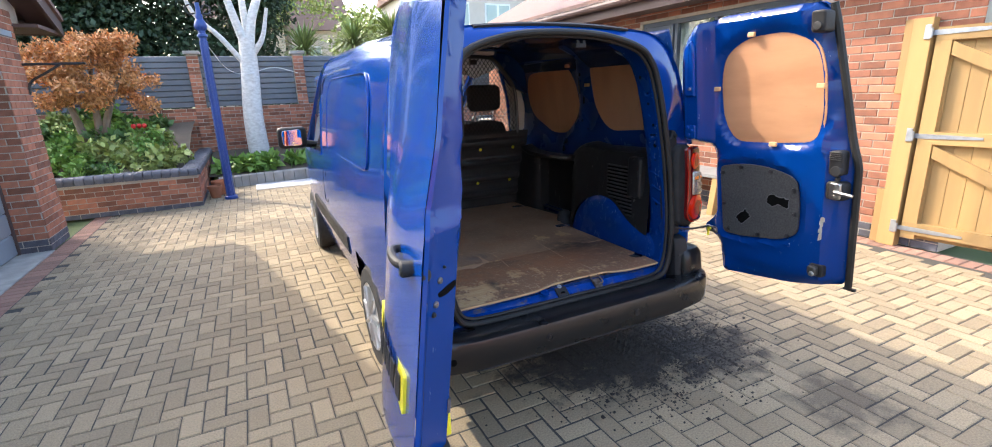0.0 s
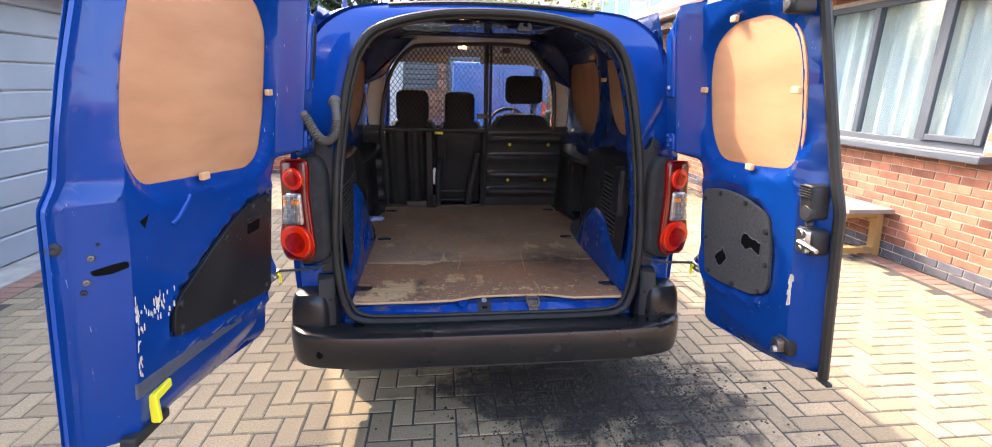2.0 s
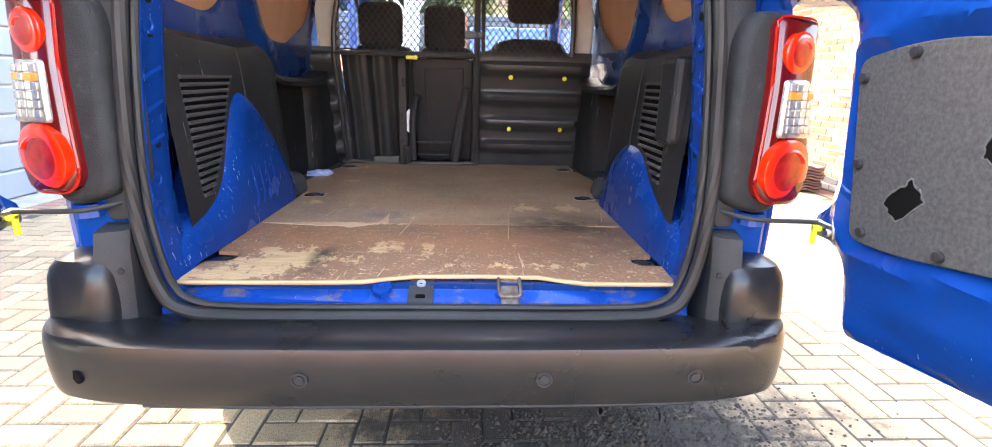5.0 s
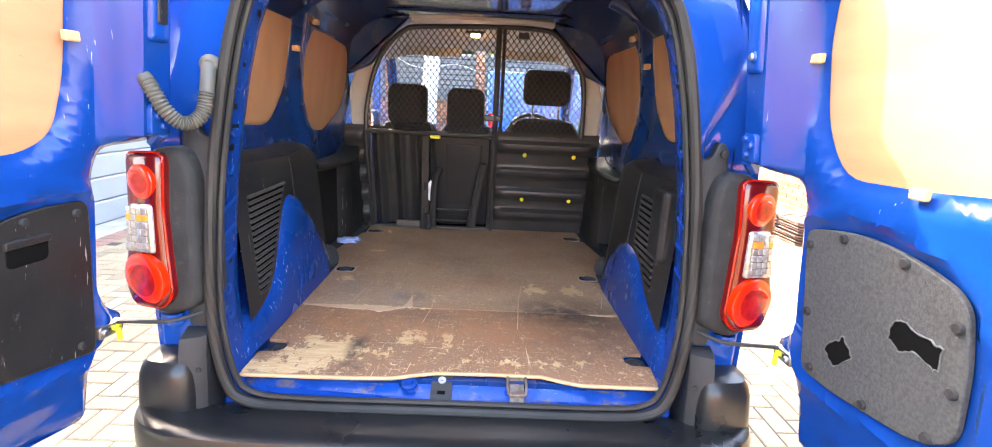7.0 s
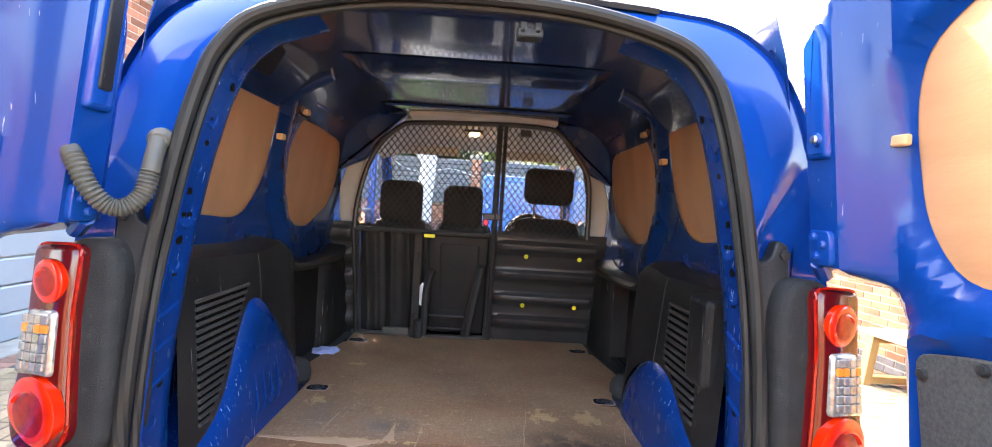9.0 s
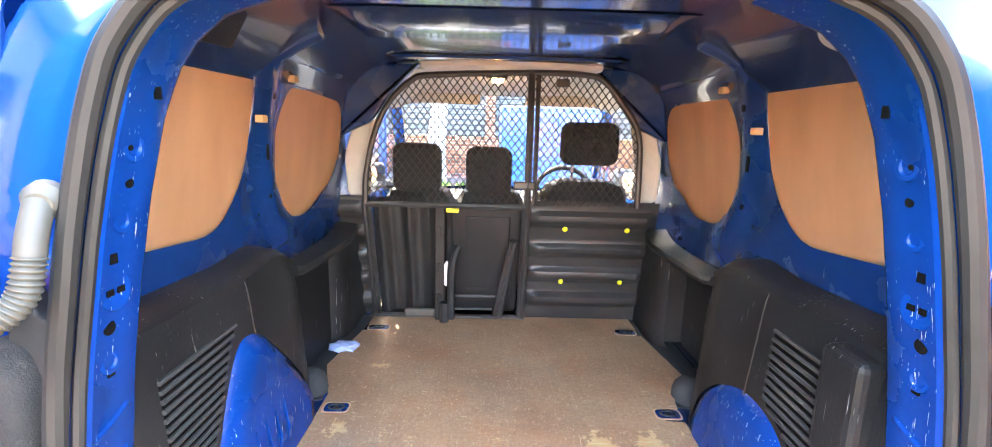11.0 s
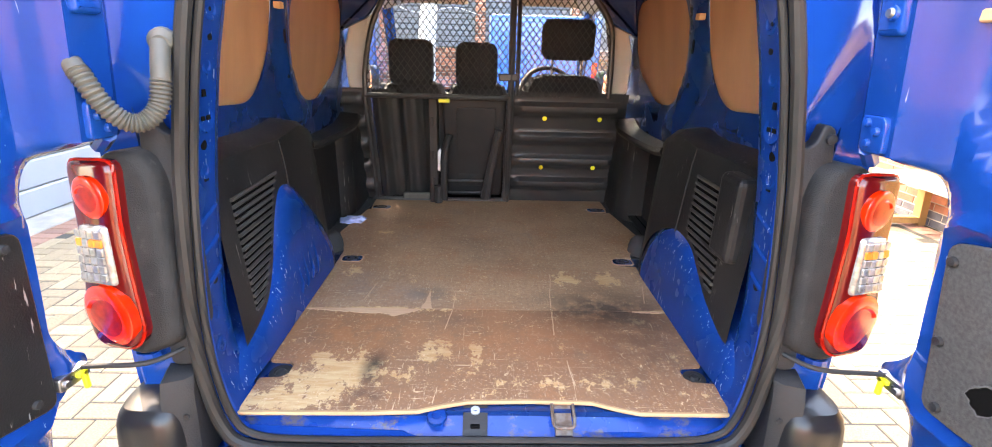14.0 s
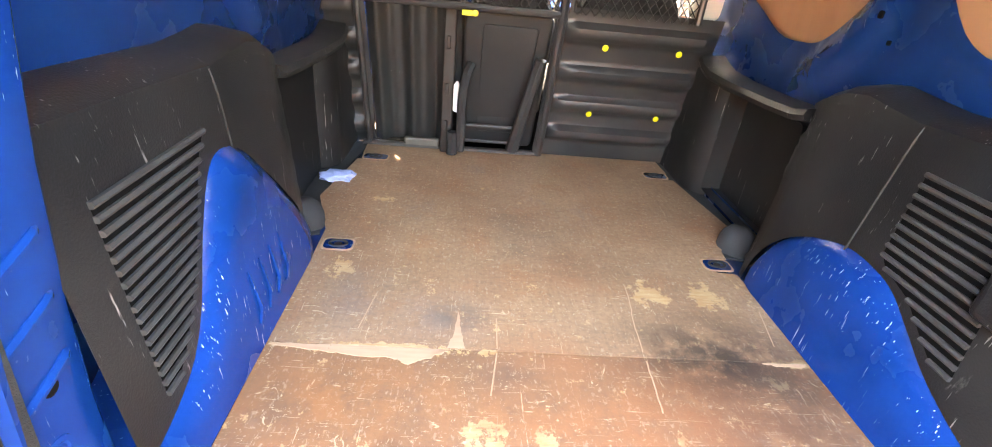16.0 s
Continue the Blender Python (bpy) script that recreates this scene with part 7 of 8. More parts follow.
# lashing eyes in their cut-outs
for x, y in ((-0.593, 0.252), (0.607, 0.242), (-0.585, 1.03), (0.603, 1.033), (-0.585, 1.755), (0.62, 1.76)):
    bm = B()
    disc(bm, (x, y, 0.5835), (0, 0, 1), [(0.034, 0), (0.032, 0.004), (0.02, 0.005), (0.016, 0.002), (0.01, 0.008), (0.001, 0.009)], 18)
    part("lashing_eye", bm, M_BLACK, van, "black lashing eye", smooth=True)
for x, y, w in ((-0.585, 1.03, 0.042), (0.60, 1.033, 0.042), (-0.60, 1.755, 0.05), (0.635, 1.76, 0.05)):
    for name, g, z1, mt in (("cutout_edge", 0.006, 0.5996, M_TORN), ("eye_cutout", 0.0, 0.6003, M_PAINT_SHADED)):
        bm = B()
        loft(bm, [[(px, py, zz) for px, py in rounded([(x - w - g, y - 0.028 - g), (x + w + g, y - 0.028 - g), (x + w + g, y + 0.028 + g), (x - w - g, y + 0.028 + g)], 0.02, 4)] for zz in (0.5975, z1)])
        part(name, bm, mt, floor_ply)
    bm = B()
    tube(bm, [(x + 0.026 * math.cos(k), y + 0.017 * math.sin(k), 0.602) for k in np.linspace(0, 2 * math.pi, 20, endpoint=False)], 0.004, 6, closed=True)
    disc(bm, (x, y, 0.6002), (0, 0, 1), [(0.012, 0), (0.01, 0.002), (0.001, 0.0025)], 12)
    part("eye_ring", bm, M_BLACK, floor_ply, "black lashing ring")
for s in (-1, 1):
    bm = B()
    loft(bm, [[(s * x, y, z) for x, y in ((0.66, 1.10), (0.80, 1.06), (0.80, 1.95), (0.66, 1.95), (0.72, 1.4))] for z in (0.584, 0.590)])
    part("carpet_strip", bm, M_SEAT, van, "dark grey carpet strip")
rag = thing("blue_rag", "crumpled pale blue cloth lying in the corner", "cloth", (-0.70, 1.52, 0.591))
bm = B()
bmesh.ops.create_icosphere(bm, subdivisions=3, radius=0.045)
for v in bm.verts:
    n = noise.noise(v.co * 40)
    v.co = v.co * (1 + 0.5 * n)
    v.co.z = max(0, v.co.z * 0.5 + 0.01)
    v.co.x *= 1.5
part("cloth", bm, material("pale blue cloth", (0.35, 0.42, 0.7), 0.9, scale=30), rag)


# ---- gate, bench, tiles, post ----
gate = thing("wooden_gate", "new pale timber boarded gate with braces, hung on a post", "gate", (0, 0, 0))
part("gate_post", box(B(), (4.02, 0.45, 0), (4.12, 0.60, 2.06), 0.004), M_WOOD, gate)
part("post_block", box(B(), (4.06, 0.58, 0.0), (4.125, 0.68, 0.52), 0.004), M_WOOD, gate)
part("post_block", box(B(), (4.06, 0.58, 1.42), (4.125, 0.68, 2.06), 0.004), M_WOOD, gate)
def gx(y, w=0.0):
    return 4.07 + 0.10 * (0.42 - y) + w
def plank(y0, y1, z0, z1, w0, w1, nm):
    bm = B()
    loft(bm, [[(gx(y, w), y, z) for y in (y0, y1) for w in ((w0, w1) if y == y0 else (w1, w0))] for z in (z0, z1)])
    return part(nm, bm, M_WOOD, gate)
for i in range(15):
    y1 = 0.42 - i * 0.125
    plank(y1 - 0.121, y1, 0.10, 1.96, 0.02, 0.04, "board")
for z in (0.14, 0.98, 1.86):
    plank(-1.45, 0.42, z, z + 0.11, -0.03, 0.02, "rail")
plank(0.31, 0.42, 0.10, 1.96, -0.028, 0.018, "stile")
for z0, z1 in ((0.26, 0.98), (1.10, 1.86)):
    bm = B()
    loft(bm, [[(gx(y, w), y, z + dz) for w, dz in ((-0.025, 0), (0.018, 0), (0.018, 0.11), (-0.025, 0.11))] for y, z in ((-1.0, z0 - 0.05), (0.30, z1 - 0.12))])
    part("brace", bm, M_WOOD, gate)
for z in (0.16, 1.02, 1.90):
    hinge = part("strap_hinge", box(B(), (4.008, 0.455, z - 0.02), (4.018, 0.50, z + 0.10), 0.002), M_GALV, gate, "galvanised strap hinge")
    bm = B()
    loft(bm, [[(gx(y, w), y, zz) for w in (-0.036, -0.030) for zz in ((z + 0.03 - h, z + 0.03 + h) if w < -0.033 else (z + 0.03 + h, z + 0.03 - h))] for y, h in ((0.45, 0.022), (0.2, 0.018), (-0.02, 0.010))])
    part("hinge_strap", bm, M_GALV, hinge)
    bm = B()
    tube(bm, [(4.012, 0.447, z - 0.01), (4.012, 0.447, z + 0.07)], 0.010, 8)
    part("hinge_knuckle", bm, M_GALV, hinge)
part("gate_post", box(B(), (4.18, -1.62, 0), (4.28, -1.48, 2.06), 0.004), M_WOOD, gate)
tagged(part("wall_beyond", box(B(), (4.3, -9, 0), (4.5, -1.62, 2.0)), M_RENDER), "plain rendered boundary wall", "wall", kind="structure")

bench = thing("bench", "low bench with a grey top and pale timber legs", "bench")
part("bench_top", box(B(), (3.62, 2.10, 0.445), (4.10, 3.5, 0.49), 0.006), material("grey bench top", (0.2, 0.195, 0.185), 0.8, scale=8, bump=0.15), bench)
for y in (2.22, 3.35):
    for x0, x1 in ((3.66, 3.60), (4.04, 4.08)):
        bm = B()
        loft(bm, [[(x + dx, y + dy, z) for dx, dy in ((-0.035, -0.04), (0.035, -0.04), (0.035, 0.04), (-0.035, 0.04))] for x, z in ((x1, 0.0), (x0, 0.445))])
        part("leg", bm, M_WOOD, bench)
    part("foot_rail", box(B(), (3.62, y - 0.035, 0.02), (4.06, y + 0.035, 0.08), 0.004), M_WOOD, bench)
    part("top_rail", box(B(), (3.66, y - 0.03, 0.385), (4.04, y + 0.03, 0.444), 0.004), M_WOOD, bench)

rng = random.Random(5)
tile = None
for col in range(2):
    for i in range(9):
        t_ob = thing("roof_tile", "weathered clay roof tile lying in a stack", "roof tile", (3.80 + rng.uniform(-0.02, 0.02), 4.30 + col * 0.42 + rng.uniform(-0.02, 0.02), 0.012 + i * 0.032), "stacked roof tiles")
        bm = B()
        loft(bm, [[(x, y, 0.012 * math.cos(x * 30) + z) for x, z in [(a, 0.0) for a in np.linspace(-0.17, 0.17, 9)] + [(a, 0.016) for a in np.linspace(0.17, -0.17, 9)]] for y in (-0.19, 0.19)])
        part("tile_body", bm, M_SLATE, t_ob)
chair = thing("folding_chair", "white folding garden chair beside the house wall", "chair", (3.35, 5.6, 0))
for y in (-0.2, 0.2):
    for a, b in (((-0.22, 0), (0.18, 0.85)), ((0.24, 0), (-0.16, 0.46))):
        bm = B()
        tube(bm, [(a[0], y, a[1]), (b[0], y, b[1])], 0.016, 6)
        part("leg", bm, M_WHITE, chair)
for i in range(6):
    part("seat_slat", box(B(), (-0.2 + i * 0.065, -0.22, 0.445), (-0.15 + i * 0.065, 0.22, 0.46)), M_WHITE, chair)
for i in range(4):
    part("back_slat", box(B(), (0.09 + i * 0.025, -0.22, 0.60 + i * 0.07), (0.105 + i * 0.025, 0.22, 0.65 + i * 0.07)), M_WHITE, chair)

post = thing("lamp_post", "tall blue painted cast iron garden lamp post", "lamp post", (-1.79, 7.21, 0))
bm = B()
disc(bm, (0, 0, 0), (0, 0, 1), [(0.10, 0), (0.10, 0.04), (0.062, 0.06), (0.06, 0.5), (0.055, 2.35), (0.05, 2.5)], 12)
part("shaft", bm, M_POST, post, smooth=True)
for i in range(8):
    a = i * math.pi / 4
    bm = B()
    tube(bm, [(0.056 * math.cos(a), 0.056 * math.sin(a), 0.06), (0.048 * math.cos(a), 0.048 * math.sin(a), 2.45)], 0.012, 5)
    part("flute", bm, M_POST, post)
bm = B()
disc(bm, (0, 0, 2.5), (0, 0, 1), [(0.05, 0), (0.075, 0.02), (0.07, 0.05), (0.05, 0.06), (0.05, 0.10), (0.085, 0.14), (0.09, 0.18), (0.07, 0.24), (0.05, 0.27), (0.055, 0.31), (0.035, 0.35), (0.03, 0.5)], 16)
part("collar", bm, M_POST, post, smooth=True)
for s in (-1, 1):
    bm = B()
    tube(bm, spline([(0, 0, 2.86), (s * 0.12, 0, 2.84), (s * 0.17, 0, 2.92), (s * 0.10, 0, 2.97), (s * 0.05, 0, 2.93)], 20), 0.012, 6)
    part("scroll", bm, M_BULK, post, "black iron scroll")
for x, y, r, h in ((-2.02, 7.45, 0.10, 0.16), (-1.95, 7.75, 0.12, 0.2)):
    pot = thing("flower_pot", "terracotta flower pot standing by the planter", "flower pot", (x, y, 0))
    bm = B()
    disc(bm, (0, 0, 0), (0, 0, 1), [(r * 0.7, 0), (r, h), (r * 1.12, h), (r * 1.12, h + 0.04), (r, h + 0.04), (r * 0.9, h), (0.01, h)], 18)
    part("pot_body", bm, material("terracotta", (0.35, 0.14, 0.07), 0.9, scale=12), pot, smooth=True)
cable = tagged(new("light_string"), "thin pale cable strung between post and tree", "cable")
bm = B()
tube(bm, spline([(-1.76, 7.25, 2.42), (-1.55, 8.2, 2.1), (-1.25, 9.3, 2.05), (-0.7, 10.0, 2.2), (-0.2, 10.4, 2.1)], 30), 0.006, 5)
part("cable_run", bm, M_WHITE, cable)

# ---- trees and plants ----
def leaf_cloud(name, blobs, count, size, mat, parent, seed, droop=0.2, long=1.0, label=""):
    """Many small leaf blades gathered in uneven clumps; blobs: centre and radii."""
    rg = np.random.RandomState(seed)
    V, F = [], []
    vol = np.array([b[1][0] * b[1][1] * b[1][2] for b in blobs])
    pick = rg.choice(len(blobs), count, p=vol / vol.sum())
    for b in pick:
        c, r = blobs[b]
        d = rg.normal(size=3)
        d /= np.linalg.norm(d)
        p = np.array(c) + np.array(r) * d * (rg.rand() ** 0.45) * (0.8 + 0.4 * rg.rand())
        a = rg.normal(size=3) + np.array((0, 0, -droop))
        a /= np.linalg.norm(a)
        w = np.cross(a, rg.normal(size=3))
        w /= np.linalg.norm(w) + 1e-9
        k = size * (0.6 + 0.8 * rg.rand())
        a, w = a * k * long, w * k * 0.45
        n = len(V)
        V += [tuple(p), tuple(p + a * 0.5 + w), tuple(p + a), tuple(p + a * 0.5 - w)]
        F.append((n, n + 1, n + 2, n + 3))
    return tagged(joined(name, V, F, mat, parent, label), kind="stuff")


birch = thing("birch_tree", "white barked birch tree with sparse fresh leaves", "tree", (0, 0, 0))
b0 = (-1.22, 9.7, 0.3)
bm = B()
P = spline([b0, (-1.24, 9.7, 1.2), (-1.17, 9.7, 2.1), (-1.14, 9.7, 2.75)], 20)
tube(bm, P, [0.21 - 0.07 * i / 20 for i in range(len(P))], 12)
part("trunk", bm, M_BARK, birch, smooth=True)
for pts, r in ((((-1.14, 9.7, 2.5), (-1.3, 9.65, 3.1), (-1.45, 9.6, 3.9), (-1.5, 9.5, 5.0)), 0.10), (((-1.14, 9.7, 2.5), (-1.0, 9.7, 3.1), (-0.75, 9.75, 3.8), (-0.6, 9.8, 5.0)), 0.11),
               (((-1.2, 9.7, 2.2), (-1.6, 9.6, 2.75), (-2.0, 9.5, 3.2), (-2.2, 9.4, 4.0)), 0.06), (((-1.1, 9.7, 2.6), (-1.12, 9.8, 3.4), (-1.1, 9.9, 5.2)), 0.09), (((-1.1, 9.7, 2.4), (-0.85, 9.6, 2.75), (-0.7, 9.5, 3.3)), 0.07)):
    bm = B()
    P = spline(pts, 16)
    tube(bm, P, [r * (1 - 0.6 * i / len(P)) for i in range(len(P))], 8)
    part("limb", bm, M_BARK, birch, smooth=True)
for pts, r in ((((-0.6, 9.8, 4.9), (-0.3, 9.8, 6.0), (0.3, 9.7, 7.0), (0.9, 9.7, 7.4)), 0.05), (((-1.1, 9.9, 5.1), (-0.9, 9.8, 6.3), (-0.5, 9.8, 7.6)), 0.05), (((-1.5, 9.5, 4.9), (-1.7, 9.6, 6.0), (-1.9, 9.6, 7.0)), 0.04)):
    bm = B()
    P = spline(pts, 14)
    tube(bm, P, [r * (1 - 0.75 * i / len(P)) for i in range(len(P))], 7)
    part("limb", bm, M_BARK, birch, smooth=True)
rg = random.Random(8)
leaf_cloud("crown", [((-0.5 + rg.gauss(0, 0.95), 9.7 + rg.uniform(-0.8, 0.8), 6.75 + rg.uniform(-0.75, 0.6)), (0.42, 0.4, 0.28)) for _ in range(24)], 2600, 0.065, M_LEAF_LIME, birch, 5)

tall = thing("tall_tree", "tall tree in yellow green spring leaf behind the garage", "tree", (0, 0, 0))
bm = B()
P = spline([(-7.4, 12.0, 0.0), (-7.5, 12.0, 2.5), (-7.3, 12.1, 4.8), (-7.4, 12.0, 7.6)], 20)
tube(bm, P, [0.22 * (1 - 0.8 * i / len(P)) for i in range(len(P))], 10)
part("trunk", bm, M_BARK2, tall, smooth=True)
for k in range(7):
    a, z = k * 2.4, 4.4 + 0.42 * k
    bm = B()
    P = spline([(-7.35, 12.05, z), (-7.35 + 0.7 * math.cos(a), 12.05 + 0.6 * math.sin(a), z + 0.4), (-7.35 + 1.25 * math.cos(a), 12.05 + 1.1 * math.sin(a), z + 1.0)], 10)
    tube(bm, P, [0.06 * (1 - 0.75 * i / len(P)) for i in range(len(P))], 6)
    part("limb", bm, M_BARK2, tall, smooth=True)
rg = random.Random(14)
leaf_cloud("crown", [((-7.35 + rg.gauss(0, 0.75), 12.0 + rg.gauss(0, 0.6), rg.uniform(5.0, 8.3)), (0.5, 0.5, 0.32)) for _ in range(26)], 5200, 0.08, M_LEAF_LIME, tall, 15)

maple = thing("japanese_maple", "copper leaved Japanese maple in the raised bed", "tree", (0, 0, 0))
mb = Vector((-3.75, 8.9, 0.95))
for k, (dx, top) in enumerate(((-0.14, (-0.45, 0, 1.25)), (0.05, (0.15, 0.1, 1.45)), (0.13, (0.6, -0.1, 1.2)))):
    bm = B()
    P = spline([mb + Vector((dx, 0, 0)), mb + Vector((dx * 1.4, 0, 0.3)), mb + Vector(top) * 0.65, mb + Vector(top)], 14)
    tube(bm, P, [0.075 * (1 - 0.7 * i / len(P)) for i in range(len(P))], 8)
    part("trunk", bm, M_BARK2, maple, smooth=True)
rg = random.Random(11)
blobs = []
for i in range(64):
    a, h = rg.uniform(0, 6.28), rg.random() ** 0.8
    r = (0.55 + 0.75 * math.sin(math.pi * min(1, 0.25 + 0.62 * h))) * rg.uniform(0.15, 0.72)
    blobs.append(((mb.x + 0.12 + r * math.cos(a), mb.y + r * math.sin(a) * 0.8, mb.z + 0.52 + 1.15 * h), (0.19, 0.19, 0.15)))
leaf_cloud("crown", blobs, 17000, 0.034, M_LEAF_MAPLE, maple, 2, -0.5, 1.9)

def shrub(name, label, x, y, z, r, h, n, size, mat, seed, long=1.0, cat="shrub", group="garden plants"):
    ob = thing(name, label, cat, (x, y, z), group)
    rg = random.Random(seed)
    blobs = [((rg.uniform(-r, r) * 0.6, rg.uniform(-r, r) * 0.6, h * rg.uniform(0.25, 0.75)), (r * 0.5, r * 0.5, h * 0.4)) for _ in range(7)]
    leaf_cloud("foliage", blobs, n, size, mat, ob, seed, 0.1, long)
    return ob
rg = random.Random(21)
M_LEAF_MID = material("mid green leaf", (0.06, 0.13, 0.03), second=(0.12, 0.2, 0.04), **LF)
for i in range(48):
    x, y = rg.uniform(-5.2, -2.45), rg.uniform(7.5, 10.2)
    z = float(np.interp(y, [7.05, 7.6, 8.4, 9.3, 10.5], [0.44, 0.50, 0.72, 1.0, 1.15]))
    r = rg.uniform(0.16, 0.34)
    shrub("garden_shrub", "leafy green shrub growing in the raised bed", x, y, z - 0.03, r, r * rg.uniform(0.9, 1.5), 420, rg.uniform(0.05, 0.09), rg.choice([M_LEAF, M_LEAF_MID, M_LEAF_LIME]), 100 + i, rg.choice([1.0, 1.6]))
for i in range(9):
    x, y = rg.uniform(-1.9, 0.4), rg.uniform(8.75, 9.5)
    shrub("low_plant", "low grassy plant at the foot of the tree", x, y, 0.22, 0.22, 0.22, 260, 0.10, M_LEAF, 140 + i, 1.8, "plant")
def blades(name, label, x, y, z, n, length, mat, seed, cat, width=0.02, trunk=0.0):
    ob = thing(name, label, cat, (x, y, z), "bladed plants")
    rg = np.random.RandomState(seed)
    V, F = [], []
    for i in range(n):
        a, up = rg.rand() * 6.283, rg.uniform(-0.25, 1.2)
        d = np.array((math.cos(a) * math.cos(up), math.sin(a) * math.cos(up), math.sin(up)))
        s = np.array((-math.sin(a), math.cos(a), 0)) * width
        L = length * rg.uniform(0.7, 1.1)
        p0 = np.array((0, 0, trunk))
        p1, p2 = p0 + d * L * 0.55, p0 + d * L + np.array((0, 0, -0.22 * L * math.cos(up)))
        k = len(V)
        V += [tuple(p0 - s * 0.5), tuple(p0 + s * 0.5), tuple(p1 + s), tuple(p1 - s), tuple(p2)]
        F += [(k, k + 1, k + 2, k + 3), (k + 3, k + 2, k + 4)]
    tagged(joined("foliage", V, F, mat, ob), kind="stuff")
    if trunk:
        bm = B()
        tube(bm, [(0, 0, 0), (0.03, 0, trunk * 0.5), (0, 0, trunk)], [0.12, 0.09, 0.07], 8)
        part("trunk", bm, M_BARK2, ob, smooth=True)
for i, (x, y, h) in enumerate(((0.25, 12.5, 2.7), (1.6, 12.8, 2.9), (2.6, 12.4, 3.1))):
    blades("cordyline", "spiky green cordyline palm behind the fence", x, y, 0.0, 260, 0.95, M_LEAF_CORDY, 30 + i, "palm", 0.022, h)
for i in range(5):
    blades("daffodil_clump", "clump of narrow green bulb leaves", rg.uniform(-4.4, -2.6), rg.uniform(7.15, 7.6), 0.47, 60, 0.3, M_LEAF, 50 + i, "plant", 0.008)
M_TULIP = material("red petals", (0.6, 0.02, 0.015), 0.5, scale=20)
for x, y in ((-3.15, 8.6), (-3.08, 8.7), (-3.0, 8.65)):
    ob = thing("tulip", "red tulip in the raised bed", "flower", (x, y, 0.75), "tulips")
    bm = B()
    tube(bm, [(0, 0, 0), (0.01, 0, 0.4)], 0.006, 5)
    part("stem", bm, M_LEAF, ob)
    bm = B()
    disc(bm, (0.01, 0, 0.4), (0, 0, 1), [(0.01, 0), (0.035, 0.02), (0.04, 0.05), (0.02, 0.08), (0.005, 0.08)], 10)
    part("bloom", bm, M_TULIP, ob, smooth=True)
for i in range(16):
    ob = thing("rock", "weathered grey rock edging the pond", "rock", (rg.uniform(-4.6, -2.5), rg.uniform(7.2, 8.0), 0.47), "pond rocks")
    bm = B()
    bmesh.ops.create_icosphere(bm, subdivisions=2, radius=rg.uniform(0.09, 0.17))
    for v in bm.verts:
        v.co *= 1 + 0.35 * noise.noise(v.co * 9 + Vector((i, 0, 0)))
        v.co.z *= 0.45
        v.co.x *= 1.5
    part("stone", bm, M_STONE, ob)
tagged(part("pond_water", box(B(), (-3.7, 7.15, 0.40), (-2.5, 7.55, 0.475), 0.004), material("dark pond water", (0.02, 0.03, 0.015), 0.08, scale=3)), "small dark garden pond in the raised bed", "pond", kind="structure")

hedge = thing("conifer_hedge", "tall dark conifer hedge behind the fence", "hedge")
rgh = random.Random(8)
blobs = [((rgh.uniform(-6.5, -0.6), 14 + rgh.uniform(-0.7, 0.7), rgh.uniform(1.5, 5.4)), (0.9, 0.7, 0.8)) for _ in range(46)]
leaf_cloud("foliage", blobs, 60000, 0.085, M_LEAF_DARK, hedge, 4, 0.3, 1.7)
for x in (-5.5, -4.2, -2.8, -1.4):
    bm = B()
    tube(bm, [(x, 14.0, 0), (x, 14.0, 4.5)], [0.16, 0.05], 7)
    part("trunk", bm, M_BARK2, hedge)
for k, (x, y, h, n) in enumerate(((-9.0, 18, 6.5, 6000), (-12.0, 16, 5.0, 4000), (3.2, 16.0, 4.2, 5000), (-16, 10, 6, 3000), (0.8, 24, 8.5, 5000))):
    ob = thing("garden_tree", "broadleaf tree in fresh spring leaf behind the gardens", "tree", (x, y, 0), "background trees")
    bm = B()
    tube(bm, [(0, 0, 0), (0.1, 0, h * 0.5), (0, 0, h * 0.8)], [0.2, 0.14, 0.05], 8)
    part("trunk", bm, M_BARK2, ob)
    rgt = random.Random(60 + k)
    leaf_cloud("crown", [((rgt.uniform(-1.6, 1.6), rgt.uniform(-1.2, 1.2), h * rgt.uniform(0.5, 1.0)), (0.8, 0.8, 0.55)) for _ in range(20)], n, 0.13, M_LEAF_LIME, ob, 70 + k)

# ---- vehicle and houses ahead of the van ----
lorry = thing("parked_van", "blue high sided van parked ahead, seen from behind", "van", (0.98, 7.9, 0))
# Blue made paler: brightness from windscreen haze is mixed into the paint
M_HAZE_BLUE = material("hazed blue van paint", (0.03, 0.13, 0.42), 0.2, second=(0.03, 0.11, 0.36), scale=3, amount=0.5, coat=0.3)
part("body", box(B(), (-0.95, 0, 0.35), (0.95, 1.5, 1.98), 0.06, 3), M_HAZE_BLUE, lorry)
for x in (-0.48, 0.48):
    part("rear_leaf", box(B(), (x - 0.44, -0.03, 0.55), (x + 0.44, 0.01, 1.88), 0.015), M_HAZE_BLUE, lorry)
for x in (-0.86, 0.86):
    part("tail_light", box(B(), (x - 0.05, -0.035, 0.95), (x + 0.05, 0.0, 1.25), 0.01), M_RED, lorry)
part("bumper", box(B(), (-0.93, -0.08, 0.32), (0.93, 0.05, 0.52), 0.03), M_BUMPER, lorry)
for x in (-0.78, 0.78):
    bm = B()
    disc(bm, (x, 0.7, 0.32), (1, 0, 0), [(0.2, -0.1), (0.31, -0.1), (0.32, 0.0), (0.31, 0.1), (0.2, 0.1)], 24)
    part("wheel", bm, M_TYRE, lorry)

